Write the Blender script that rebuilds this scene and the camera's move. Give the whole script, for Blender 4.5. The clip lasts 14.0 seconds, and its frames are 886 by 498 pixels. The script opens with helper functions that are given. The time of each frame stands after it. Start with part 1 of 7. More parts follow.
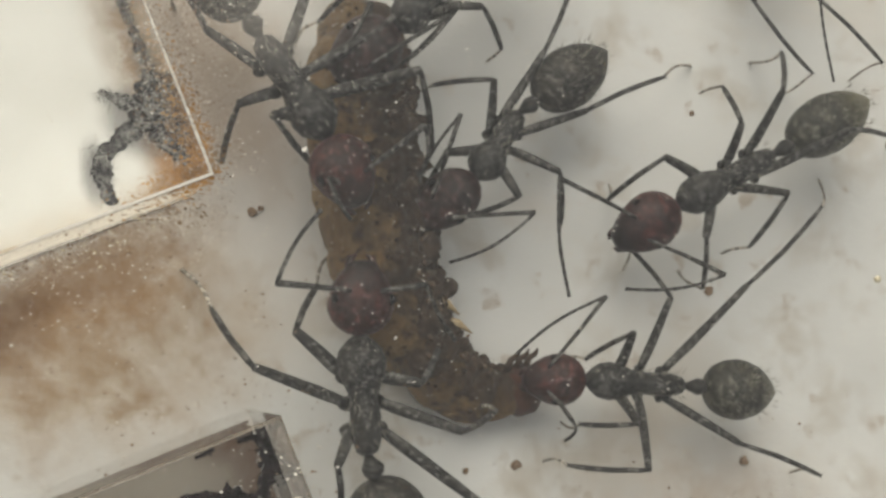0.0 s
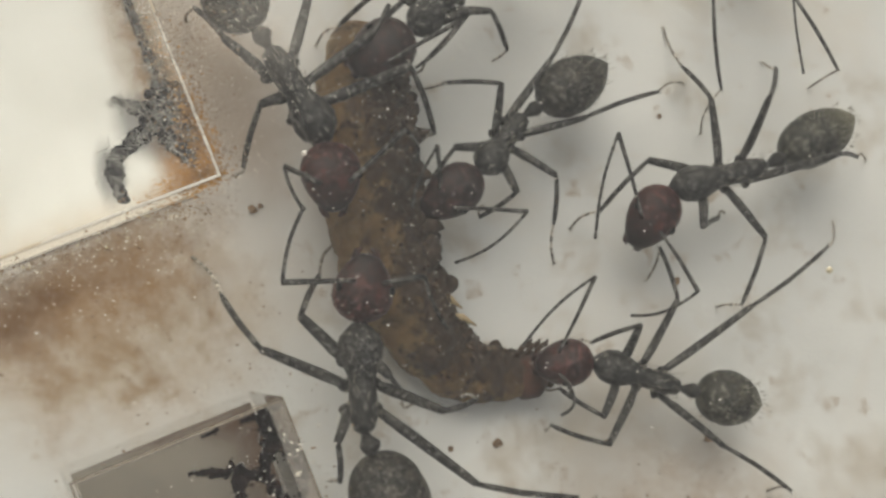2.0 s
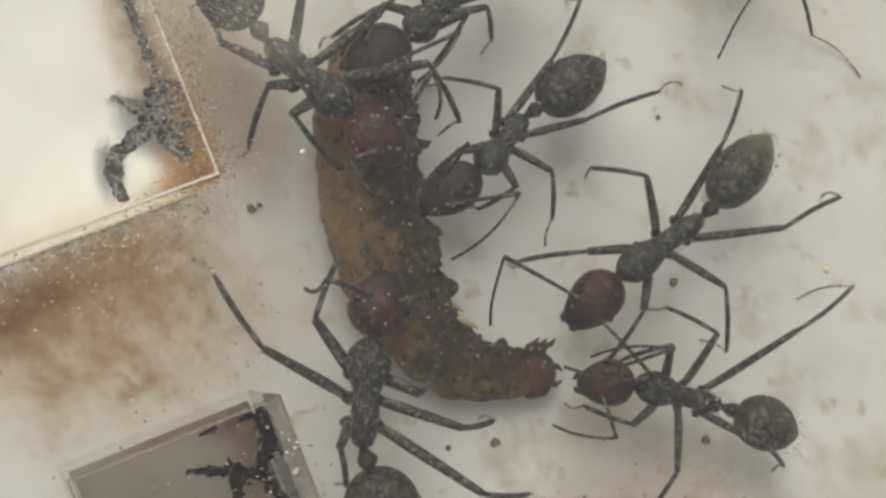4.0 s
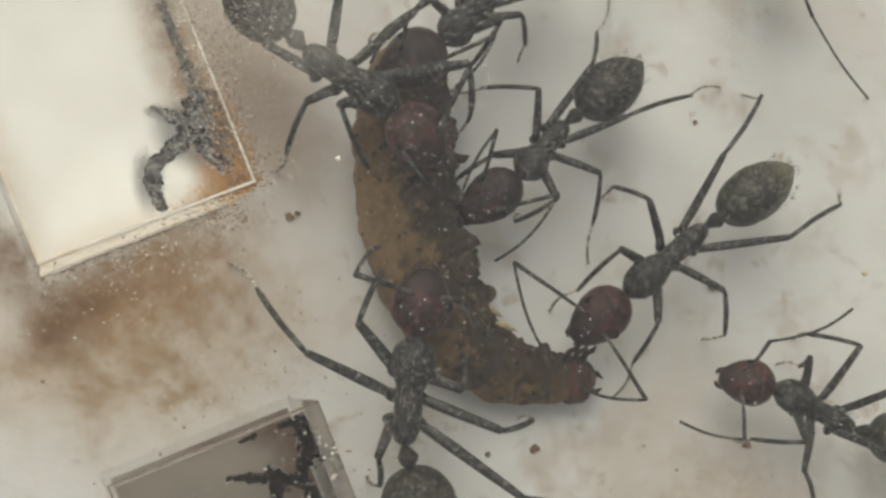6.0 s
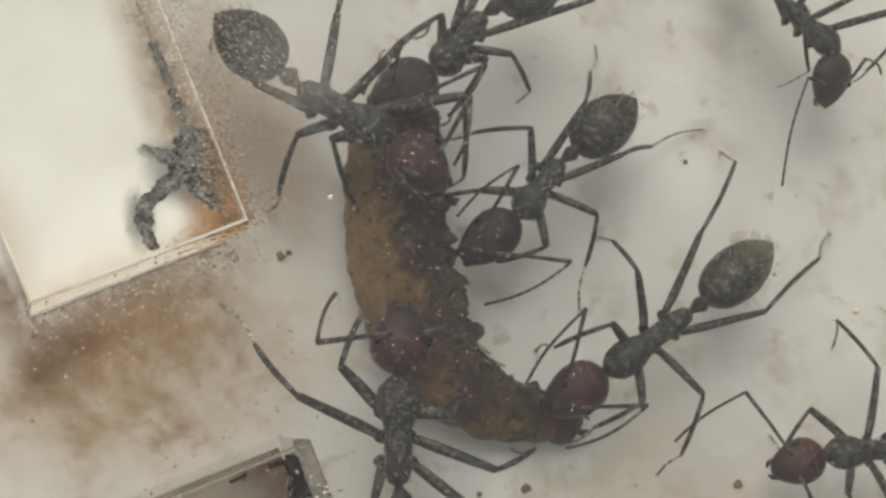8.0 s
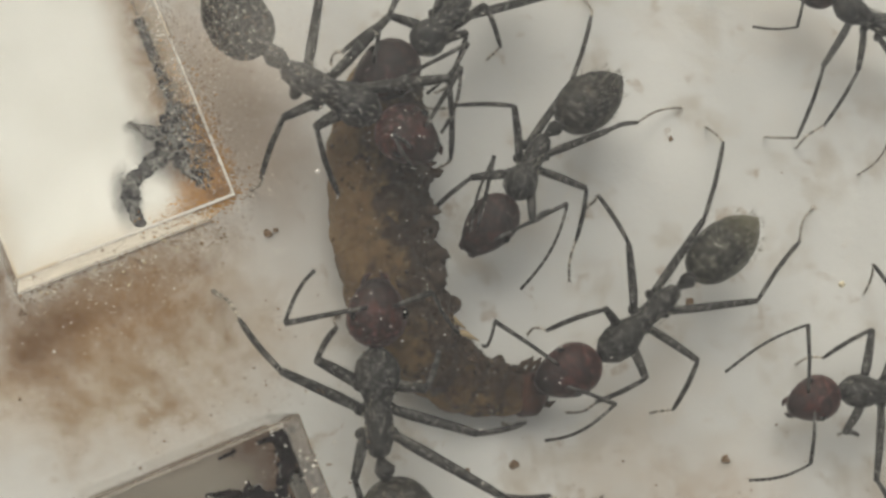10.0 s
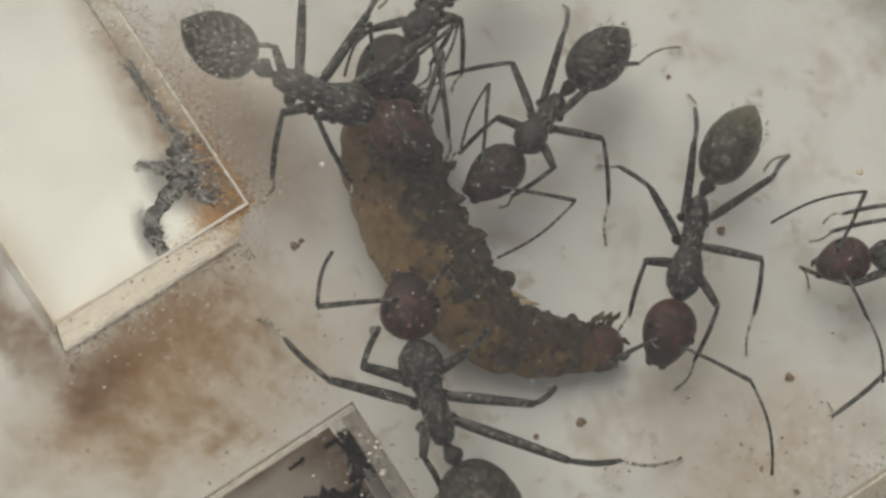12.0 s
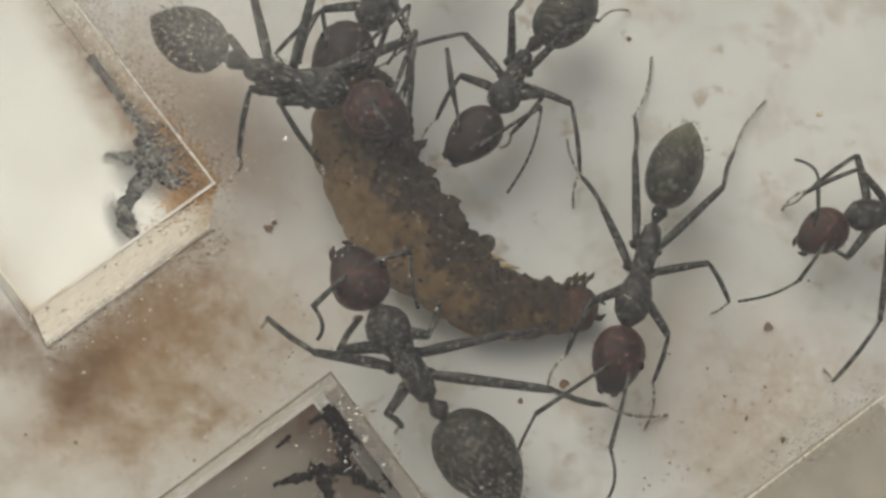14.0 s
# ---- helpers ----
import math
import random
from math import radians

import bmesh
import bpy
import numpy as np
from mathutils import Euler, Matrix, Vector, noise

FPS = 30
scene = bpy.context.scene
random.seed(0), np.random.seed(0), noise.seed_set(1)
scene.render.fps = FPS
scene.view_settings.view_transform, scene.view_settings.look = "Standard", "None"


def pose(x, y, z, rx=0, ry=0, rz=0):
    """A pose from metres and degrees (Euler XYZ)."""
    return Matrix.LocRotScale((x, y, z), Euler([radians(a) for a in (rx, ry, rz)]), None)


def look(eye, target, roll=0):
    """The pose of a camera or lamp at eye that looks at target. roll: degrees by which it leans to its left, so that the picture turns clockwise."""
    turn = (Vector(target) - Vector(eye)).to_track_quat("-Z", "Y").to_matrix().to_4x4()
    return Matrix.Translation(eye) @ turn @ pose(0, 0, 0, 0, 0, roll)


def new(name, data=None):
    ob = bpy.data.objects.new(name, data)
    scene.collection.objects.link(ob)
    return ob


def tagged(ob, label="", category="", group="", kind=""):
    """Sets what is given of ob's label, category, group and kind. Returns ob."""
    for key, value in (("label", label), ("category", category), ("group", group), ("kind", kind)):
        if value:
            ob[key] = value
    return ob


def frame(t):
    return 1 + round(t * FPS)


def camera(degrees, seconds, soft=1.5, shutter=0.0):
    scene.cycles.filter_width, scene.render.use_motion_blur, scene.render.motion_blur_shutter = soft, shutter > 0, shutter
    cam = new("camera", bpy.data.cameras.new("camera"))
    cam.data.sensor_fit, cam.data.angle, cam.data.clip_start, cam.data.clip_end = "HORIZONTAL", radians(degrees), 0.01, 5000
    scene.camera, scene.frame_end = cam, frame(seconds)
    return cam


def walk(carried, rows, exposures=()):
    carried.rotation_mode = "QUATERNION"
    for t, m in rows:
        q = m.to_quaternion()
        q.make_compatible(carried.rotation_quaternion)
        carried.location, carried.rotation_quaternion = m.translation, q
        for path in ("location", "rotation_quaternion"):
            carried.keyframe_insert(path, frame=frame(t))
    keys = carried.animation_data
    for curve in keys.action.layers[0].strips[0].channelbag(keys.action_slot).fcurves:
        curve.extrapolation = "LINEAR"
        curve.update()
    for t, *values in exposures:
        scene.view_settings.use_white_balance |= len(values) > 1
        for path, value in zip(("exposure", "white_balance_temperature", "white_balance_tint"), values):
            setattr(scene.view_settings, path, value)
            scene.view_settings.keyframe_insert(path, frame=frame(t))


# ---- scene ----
cam = camera(30, 14.0, soft=2.8)
walk(cam, [
    (0, pose(-0.00659, 0.00235, 0.06082, 3.79, -14.62, -0.72)),
    (0.5, pose(-0.00689, 0.00225, 0.06142, 3.79, -14.62, -0.72)),
    (1, pose(-0.00821, 0.00214, 0.06485, 3.62, -15.46, -0.90)),
    (1.5, pose(-0.00843, 0.00219, 0.06528, 3.71, -15.51, -0.92)),
    (2, pose(-0.00834, 0.00217, 0.06539, 3.54, -15.54, -0.94)),
    (4.5, pose(-0.00805, 0.00177, 0.06575, 3.69, -15.31, -0.71)),
    (5, pose(-0.00768, 0.00164, 0.06624, 3.50, -13.50, -0.86)),
    (5.5, pose(-0.00776, 0.00169, 0.06586, 3.72, -13.47, -0.96)),
    (6, pose(-0.00775, 0.00153, 0.06591, 4.33, -13.67, -1.14)),
    (6.5, pose(-0.00776, 0.00156, 0.06591, 4.83, -13.65, -1.16)),
    (7, pose(-0.00763, 0.00138, 0.06601, 5.40, -13.78, -1.18)),
    (7.5, pose(-0.00792, 0.00136, 0.06585, 5.86, -14.04, -1.21)),
    (10, pose(-0.00813, 0.00053, 0.06581, 5.85, -14.70, -1.62)),
    (10.5, pose(-0.00872, -0.00290, 0.06370, 10.39, -15.49, -7.58)),
    (11, pose(-0.00734, -0.00300, 0.06253, 7.37, -11.64, -8.80)),
    (11.5, pose(-0.00780, -0.00244, 0.06419, 9.45, -10.05, -11.38)),
    (12, pose(-0.00686, -0.00329, 0.06646, 10.69, -10.52, -13.25)),
    (12.5, pose(-0.00662, -0.00473, 0.06680, 11.65, -10.02, -15.26)),
    (13, pose(-0.00645, -0.00484, 0.06726, 11.42, -9.56, -16.23)),
    (13.5, pose(-0.00639, -0.00549, 0.06699, 11.91, -9.50, -16.88)),
    (14, pose(-0.00619, -0.00562, 0.06688, 12.05, -9.58, -17.11)),
], [(0.0, 0.18), (6.0, 0.14), (10.0, 0.11), (11.0, 0.1), (12.0, -0.03), (13.0, 0.04), (14.0, 0.06)])

# ---- light ----
MM = 0.001
world = bpy.data.worlds.new("world")
scene.world = world
world.use_nodes = True
wn, wl = world.node_tree.nodes, world.node_tree.links
sky = wn.new("ShaderNodeTexSky")
sky.sky_type, sky.sun_disc = "NISHITA", False
sky.sun_elevation, sky.sun_rotation = radians(44.5), radians(-22.2)
sky.air_density, sky.dust_density = 1.0, 3.0
grey = wn.new("ShaderNodeHueSaturation")
grey.inputs["Saturation"].default_value = 0.04
wl.new(sky.outputs[0], grey.inputs["Color"])
wl.new(grey.outputs[0], wn["Background"].inputs["Color"])
wn["Background"].inputs["Strength"].default_value = 0.15
sun = new("sun", bpy.data.lights.new("sun", "SUN"))
sun.data.energy, sun.data.angle, sun.data.color = 1.55, radians(50), (1.0, 0.925, 0.78)
sun.matrix_world = look((-0.27, 0.66, 0.7), (0, 0, 0))


# ---- materials ----
def ramp(nt, stops):
    node = nt.nodes.new("ShaderNodeValToRGB")
    el = node.color_ramp.elements
    while len(el) < len(stops):
        el.new(0.5)
    for e, (pos, col) in zip(el, stops):
        e.position, e.color = pos, (*col, 1) if len(col) == 3 else col
    return node


class Mat:
    """A procedural material with coordinates in millimetres."""

    def __init__(self, name, rough=0.6, spec=0.5):
        self.m = bpy.data.materials.new(name)
        self.m.use_nodes = True
        self.nt = self.m.node_tree
        self.b = self.nt.nodes["Principled BSDF"]
        self.b.inputs["Roughness"].default_value = rough
        self.b.inputs["Specular IOR Level"].default_value = spec
        tc = self.nt.nodes.new("ShaderNodeTexCoord")
        vm = self.nt.nodes.new("ShaderNodeVectorMath")
        vm.operation = "SCALE"
        vm.inputs["Scale"].default_value = 1000.0
        self.nt.links.new(tc.outputs["Object"], vm.inputs[0])
        self.co = vm.outputs[0]

    def link(self, a, b):
        self.nt.links.new(a, b)

    def noise(self, scale, detail=4, rough=0.6, distort=0.0, co=None):
        n = self.nt.nodes.new("ShaderNodeTexNoise")
        n.inputs["Scale"].default_value, n.inputs["Detail"].default_value = scale, detail
        n.inputs["Roughness"].default_value, n.inputs["Distortion"].default_value = rough, distort
        self.link(co or self.co, n.inputs["Vector"])
        return n.outputs["Fac"]

    def ramp(self, fac, stops):
        r = ramp(self.nt, stops)
        self.link(fac, r.inputs[0])
        return r.outputs[0]

    def math(self, op, a, b=None, clamp=False):
        n = self.nt.nodes.new("ShaderNodeMath")
        n.operation, n.use_clamp = op, clamp
        for i, v in enumerate((a, b)):
            if v is None:
                continue
            if isinstance(v, (int, float)):
                n.inputs[i].default_value = v
            else:
                self.link(v, n.inputs[i])
        return n.outputs[0]

    def mix(self, fac, a, b, blend="MIX"):
        n = self.nt.nodes.new("ShaderNodeMix")
        n.data_type, n.blend_type = "RGBA", blend
        for sock, v in ((n.inputs[0], fac), (n.inputs[6], a), (n.inputs[7], b)):
            if isinstance(v, (int, float)):
                sock.default_value = v
            elif isinstance(v, tuple):
                sock.default_value = (*v, 1)
            else:
                self.link(v, sock)
        return n.outputs[2]

    def spot(self, x, y, rx, ry, turn=0.0, soft=0.5, co=None):
        """1 inside a turned ellipse, fading to 0 at its rim."""
        mp = self.nt.nodes.new("ShaderNodeMapping")
        mp.vector_type = "TEXTURE"
        mp.inputs["Location"].default_value = (x, y, 0)
        mp.inputs["Rotation"].default_value = (0, 0, radians(turn))
        mp.inputs["Scale"].default_value = (rx, ry, 1000)
        self.link(co or self.co, mp.inputs["Vector"])
        ln = self.nt.nodes.new("ShaderNodeVectorMath")
        ln.operation = "LENGTH"
        self.link(mp.outputs[0], ln.inputs[0])
        mr = self.nt.nodes.new("ShaderNodeMapRange")
        mr.interpolation_type = "SMOOTHSTEP"
        mr.inputs[1].default_value, mr.inputs[2].default_value = 1.0, 1.0 - soft
        self.link(ln.outputs["Value"], mr.inputs[0])
        return mr.outputs[0]

    def colour(self, out):
        self.link(out, self.b.inputs["Base Color"])
        return self

    def bump(self, fac, dist, strength=0.5):
        n = self.nt.nodes.new("ShaderNodeBump")
        n.inputs["Strength"].default_value, n.inputs["Distance"].default_value = strength, dist * MM
        self.link(fac, n.inputs["Height"])
        self.link(n.outputs[0], self.b.inputs["Normal"])
        return self


def floor_material():
    m = Mat("plaster", 0.75, 0.3)
    warped = m.nt.nodes.new("ShaderNodeVectorMath")
    warped.operation = "ADD"
    nz = m.nt.nodes.new("ShaderNodeTexNoise")
    nz.inputs["Scale"].default_value, nz.inputs["Detail"].default_value = 0.45, 5
    m.link(m.co, nz.inputs["Vector"])
    sub = m.nt.nodes.new("ShaderNodeVectorMath")
    sub.operation = "MULTIPLY_ADD"
    sub.inputs[1].default_value, sub.inputs[2].default_value = (3.4, 3.4, 0), (-1.7, -1.7, 0)
    m.link(nz.outputs["Color"], sub.inputs[0])
    m.link(m.co, warped.inputs[0])
    m.link(sub.outputs[0], warped.inputs[1])
    w = warped.outputs[0]
    base = m.ramp(m.noise(0.12, 5, 0.6), [(0.3, (0.65, 0.655, 0.635)), (0.7, (0.78, 0.783, 0.76))])
    cream = m.ramp(m.noise(0.09, 4, 0.6, 0.6), [(0.52, (0, 0, 0)), (0.74, (0.5, 0.5, 0.5))])
    base = m.mix(cream, base, (0.56, 0.47, 0.36))
    smudge = m.ramp(m.noise(0.22, 6, 0.65, 0.2), [(0.53, (0, 0, 0)), (0.70, (0.7, 0.7, 0.7))])
    base = m.mix(smudge, base, (0.47, 0.41, 0.32))
    wisp = m.ramp(m.noise(0.75, 5, 0.6, 0.1), [(0.6, (0, 0, 0)), (0.72, (0.65, 0.65, 0.65))])
    base = m.mix(wisp, base, (0.41, 0.32, 0.23))
    dirt = m.spot(-4.6, 4.2, 8.0, 3.4, 22, 0.8, w)
    foot = m.spot(-3.6, 5.9, 6.4, 1.9, 23, 0.7, w)
    corner = m.spot(-6.5, 3.9, 3.0, 2.2, 22, 0.8, w)
    wide = m.spot(-2.6, 2.4, 9.6, 4.9, 20, 0.8, w)
    rside = m.spot(20.0, -5.0, 7.5, 5.0, 15, 0.9, w)
    right = m.spot(0.9, 12.5, 3.6, 8.0, 25, 0.8, w)
    grain = m.noise(0.8, 9, 0.74)
    base = m.mix(m.math("MULTIPLY", wide, m.ramp(grain, [(0.3, (0.3, 0.3, 0.3)), (0.75, (0.9, 0.9, 0.9))])), base, (0.41, 0.285, 0.15))
    base = m.mix(m.math("MULTIPLY", right, 0.7), base, (0.36, 0.27, 0.19))
    base = m.mix(m.math("MULTIPLY", dirt, m.ramp(grain, [(0.25, (0.35, 0.35, 0.35)), (0.65, (1, 1, 1))])), base, (0.29, 0.17, 0.075))
    patchy = m.ramp(m.noise(0.42, 5, 0.6), [(0.48, (0, 0, 0)), (0.66, (0.75, 0.75, 0.75))])
    base = m.mix(m.math("MULTIPLY", m.math("MULTIPLY", patchy, wide), m.ramp(grain, [(0.3, (0.4, 0.4, 0.4)), (0.6, (1, 1, 1))])), base, (0.30, 0.19, 0.095))
    base = m.mix(m.math("MULTIPLY", foot, m.ramp(grain, [(0.25, (0.3, 0.3, 0.3)), (0.65, (0.9, 0.9, 0.9))])), base, (0.24, 0.145, 0.07))
    base = m.mix(m.math("MULTIPLY", corner, m.ramp(grain, [(0.25, (0.4, 0.4, 0.4)), (0.6, (1, 1, 1))])), base, (0.16, 0.09, 0.042))
    base = m.mix(m.math("MULTIPLY", rside, m.ramp(grain, [(0.35, (0.25, 0.25, 0.25)), (0.7, (0.85, 0.85, 0.85))])), base, (0.43, 0.315, 0.21))
    beside = m.spot(-9.7, 7.4, 1.7, 5.5, 23, 0.8, w)
    base = m.mix(m.math("MULTIPLY", beside, m.ramp(grain, [(0.25, (0.4, 0.4, 0.4)), (0.6, (1, 1, 1))])), base, (0.2, 0.12, 0.065))
    specks = m.ramp(m.noise(2.6, 3, 0.6), [(0.70, (0, 0, 0)), (0.78, (0.6, 0.6, 0.6))])
    sparse = m.ramp(m.noise(0.3, 3, 0.5), [(0.5, (0, 0, 0)), (0.65, (1, 1, 1))])
    base = m.mix(m.math("MULTIPLY", specks, sparse), base, (0.24, 0.15, 0.1))
    m.colour(base)
    m.bump(m.noise(1.6, 6, 0.7), 0.12, 0.35)
    return m.m


def plain(name, col, rough=0.6, spec=0.5, var=0.25, scale=1.5, bump=0.05, second=None):
    m = Mat(name, rough, spec)
    dark = tuple(c * (1 - var) for c in col)
    light = tuple(min(1, c * (1 + var)) for c in col)
    c = m.ramp(m.noise(scale, 6, 0.65), [(0.3, dark), (0.7, light)])
    if second:
        c = m.mix(m.ramp(m.noise(scale * 0.35, 4, 0.6, 0.5), [(0.48, (0, 0, 0)), (0.62, (1, 1, 1))]), c, second)
    m.colour(c)
    if bump:
        m.bump(m.noise(scale * 5, 5, 0.7), bump, 0.5)
    return m.m


def ant_material(name, col, light, rough, front=None, reach=(1.3, 2.3), down=1.0, grit=5.6):
    m = Mat(name, rough, 0.5)
    c = m.ramp(m.noise(1.5, 6, 0.7), [(0.36, tuple(0.5 * v for v in col)), (0.72, tuple(0.75 * v for v in light))])
    c = m.mix(m.ramp(m.noise(2.8, 6, 0.7), [(0.5, (0, 0, 0)), (0.64, (0.8, 0.8, 0.8))]), c, tuple(v * 2.2 for v in light))
    hair = m.ramp(m.noise(grit, 4, 0.75), [(0.55, (0, 0, 0)), (0.61, (0.95 * down,) * 3)])
    c = m.mix(hair, c, tuple(min(1, v * 1.9 + 0.12) for v in light))
    if front:
        sep = m.nt.nodes.new("ShaderNodeSeparateXYZ")
        m.link(m.co, sep.inputs[0])
        mr = m.nt.nodes.new("ShaderNodeMapRange")
        mr.inputs[1].default_value, mr.inputs[2].default_value = reach
        m.link(sep.outputs[0], mr.inputs[0])
        c = m.mix(mr.outputs[0], c, front)
    m.colour(c)
    m.bump(m.noise(7.0, 4, 0.7), 0.07, 0.8)
    return m.m


FLOOR = floor_material()
BODY = ant_material("dark_cuticle", (0.008, 0.0078, 0.0072), (0.042, 0.0405, 0.036), 0.45, None, (1, 2), 0.62)
HEAD = ant_material("red_cuticle", (0.024, 0.0072, 0.0055), (0.064, 0.0185, 0.0135), 0.38, (0.013, 0.008, 0.007), (1.5, 2.5), 0.4)
HEAD_DARK = ant_material("brown_cuticle", (0.012, 0.0065, 0.0055), (0.034, 0.0135, 0.0105), 0.42, None, (1, 2), 0.4)
LEG = ant_material("leg_cuticle", (0.012, 0.012, 0.011), (0.055, 0.053, 0.047), 0.55, None, (1, 2), 0.9, 4.5)
TARSUS = ant_material("tarsus_cuticle", (0.36, 0.335, 0.29), (0.4, 0.37, 0.32), 0.7)
EYE = ant_material("eye", (0.006, 0.006, 0.006), (0.012, 0.012, 0.012), 0.18)
GASTER = ant_material("gaster_cuticle", (0.02, 0.02, 0.015), (0.065, 0.062, 0.045), 0.42, (0.20, 0.185, 0.11), (2.9, 5.6), 0.35)
DOWN = plain("pale_down", (0.3, 0.285, 0.24), 0.5, 0.4, 0.3, 2.0, 0.0)
GASTER_DARK = ant_material("dusty_gaster_cuticle", (0.010, 0.0096, 0.008), (0.052, 0.047, 0.036), 0.5, None, (1, 2), 0.6)


def caterpillar_material(name, lo, hi):
    """Amber skin on the belly side (-y), dark scaly skin on the back (+y)."""
    m = Mat(name, 0.5, 0.4)
    info, off, add = m.nt.nodes.new("ShaderNodeObjectInfo"), m.nt.nodes.new("ShaderNodeVectorMath"), m.nt.nodes.new("ShaderNodeVectorMath")
    off.operation, add.operation = "SCALE", "ADD"
    off.inputs[0].default_value = (41.0, 0.0, 23.0)
    m.link(info.outputs["Random"], off.inputs["Scale"])
    m.link(m.co, add.inputs[0])
    m.link(off.outputs[0], add.inputs[1])
    own, m.co = m.co, add.outputs[0]
    amber = m.ramp(m.noise(0.7, 6, 0.65, 0.6), [(0.22, (0.11, 0.071, 0.038)), (0.5, (0.27, 0.175, 0.083)), (0.78, (0.42, 0.3, 0.16))])
    dark = m.ramp(m.noise(1.4, 6, 0.7, 0.4), [(0.28, (0.03, 0.022, 0.017)), (0.52, (0.082, 0.058, 0.042)), (0.8, (0.22, 0.16, 0.115))])
    sep = m.nt.nodes.new("ShaderNodeSeparateXYZ")
    m.link(own, sep.inputs[0])
    edge = m.math("ADD", sep.outputs[1], m.math("MULTIPLY", m.math("SUBTRACT", m.noise(0.7, 6, 0.7), 0.5), 7.5))
    mr = m.nt.nodes.new("ShaderNodeMapRange")
    mr.interpolation_type = "SMOOTHSTEP"
    mr.inputs[1].default_value, mr.inputs[2].default_value = lo, hi
    m.link(edge, mr.inputs[0])
    c = m.mix(mr.outputs[0], amber, dark)
    pits = m.ramp(m.noise(2.6, 5, 0.7), [(0.56, (0, 0, 0)), (0.66, (0.9, 0.9, 0.9))])
    c = m.mix(pits, c, (0.03, 0.02, 0.014))
    flecks = m.ramp(m.noise(6.5, 3, 0.6), [(0.66, (0, 0, 0)), (0.72, (0.7, 0.7, 0.7))])
    c = m.mix(flecks, c, (0.36, 0.3, 0.22))
    m.colour(c)
    m.b.inputs["Subsurface Weight"].default_value = 0.2
    m.b.inputs["Subsurface Radius"].default_value = (0.0009, 0.0005, 0.00025)
    m.b.inputs["Subsurface Scale"].default_value = 1.0
    m.bump(m.noise(2.6, 7, 0.8), 0.42, 1.0)
    return m.m


SKIN = caterpillar_material("caterpillar_skin", -1.1, 0.4)
SKIN_FRONT = caterpillar_material("caterpillar_front_skin", -1.6, -0.2)


def wart_material():
    m = Mat("warts", 0.5, 0.4)
    geo = m.nt.nodes.new("ShaderNodeNewGeometry")
    m.colour(m.ramp(geo.outputs["Random Per Island"], [(0.0, (0.03, 0.021, 0.015)), (0.6, (0.07, 0.047, 0.032)), (0.93, (0.12, 0.085, 0.057)), (1.0, (0.24, 0.19, 0.13))]))
    return m.m


WART = wart_material()
SKIN_HEAD = plain("caterpillar_head", (0.075, 0.034, 0.022), 0.45, 0.4, 0.75, 2.6, 0.25, (0.022, 0.016, 0.014))
SPINE = plain("pale_spine", (0.42, 0.33, 0.2), 0.4, 0.5, 0.2, 2.0, 0.03)
PROLEG = plain("proleg_skin", (0.055, 0.04, 0.03), 0.6, 0.3, 0.6, 2.2, 0.12, (0.15, 0.11, 0.075))


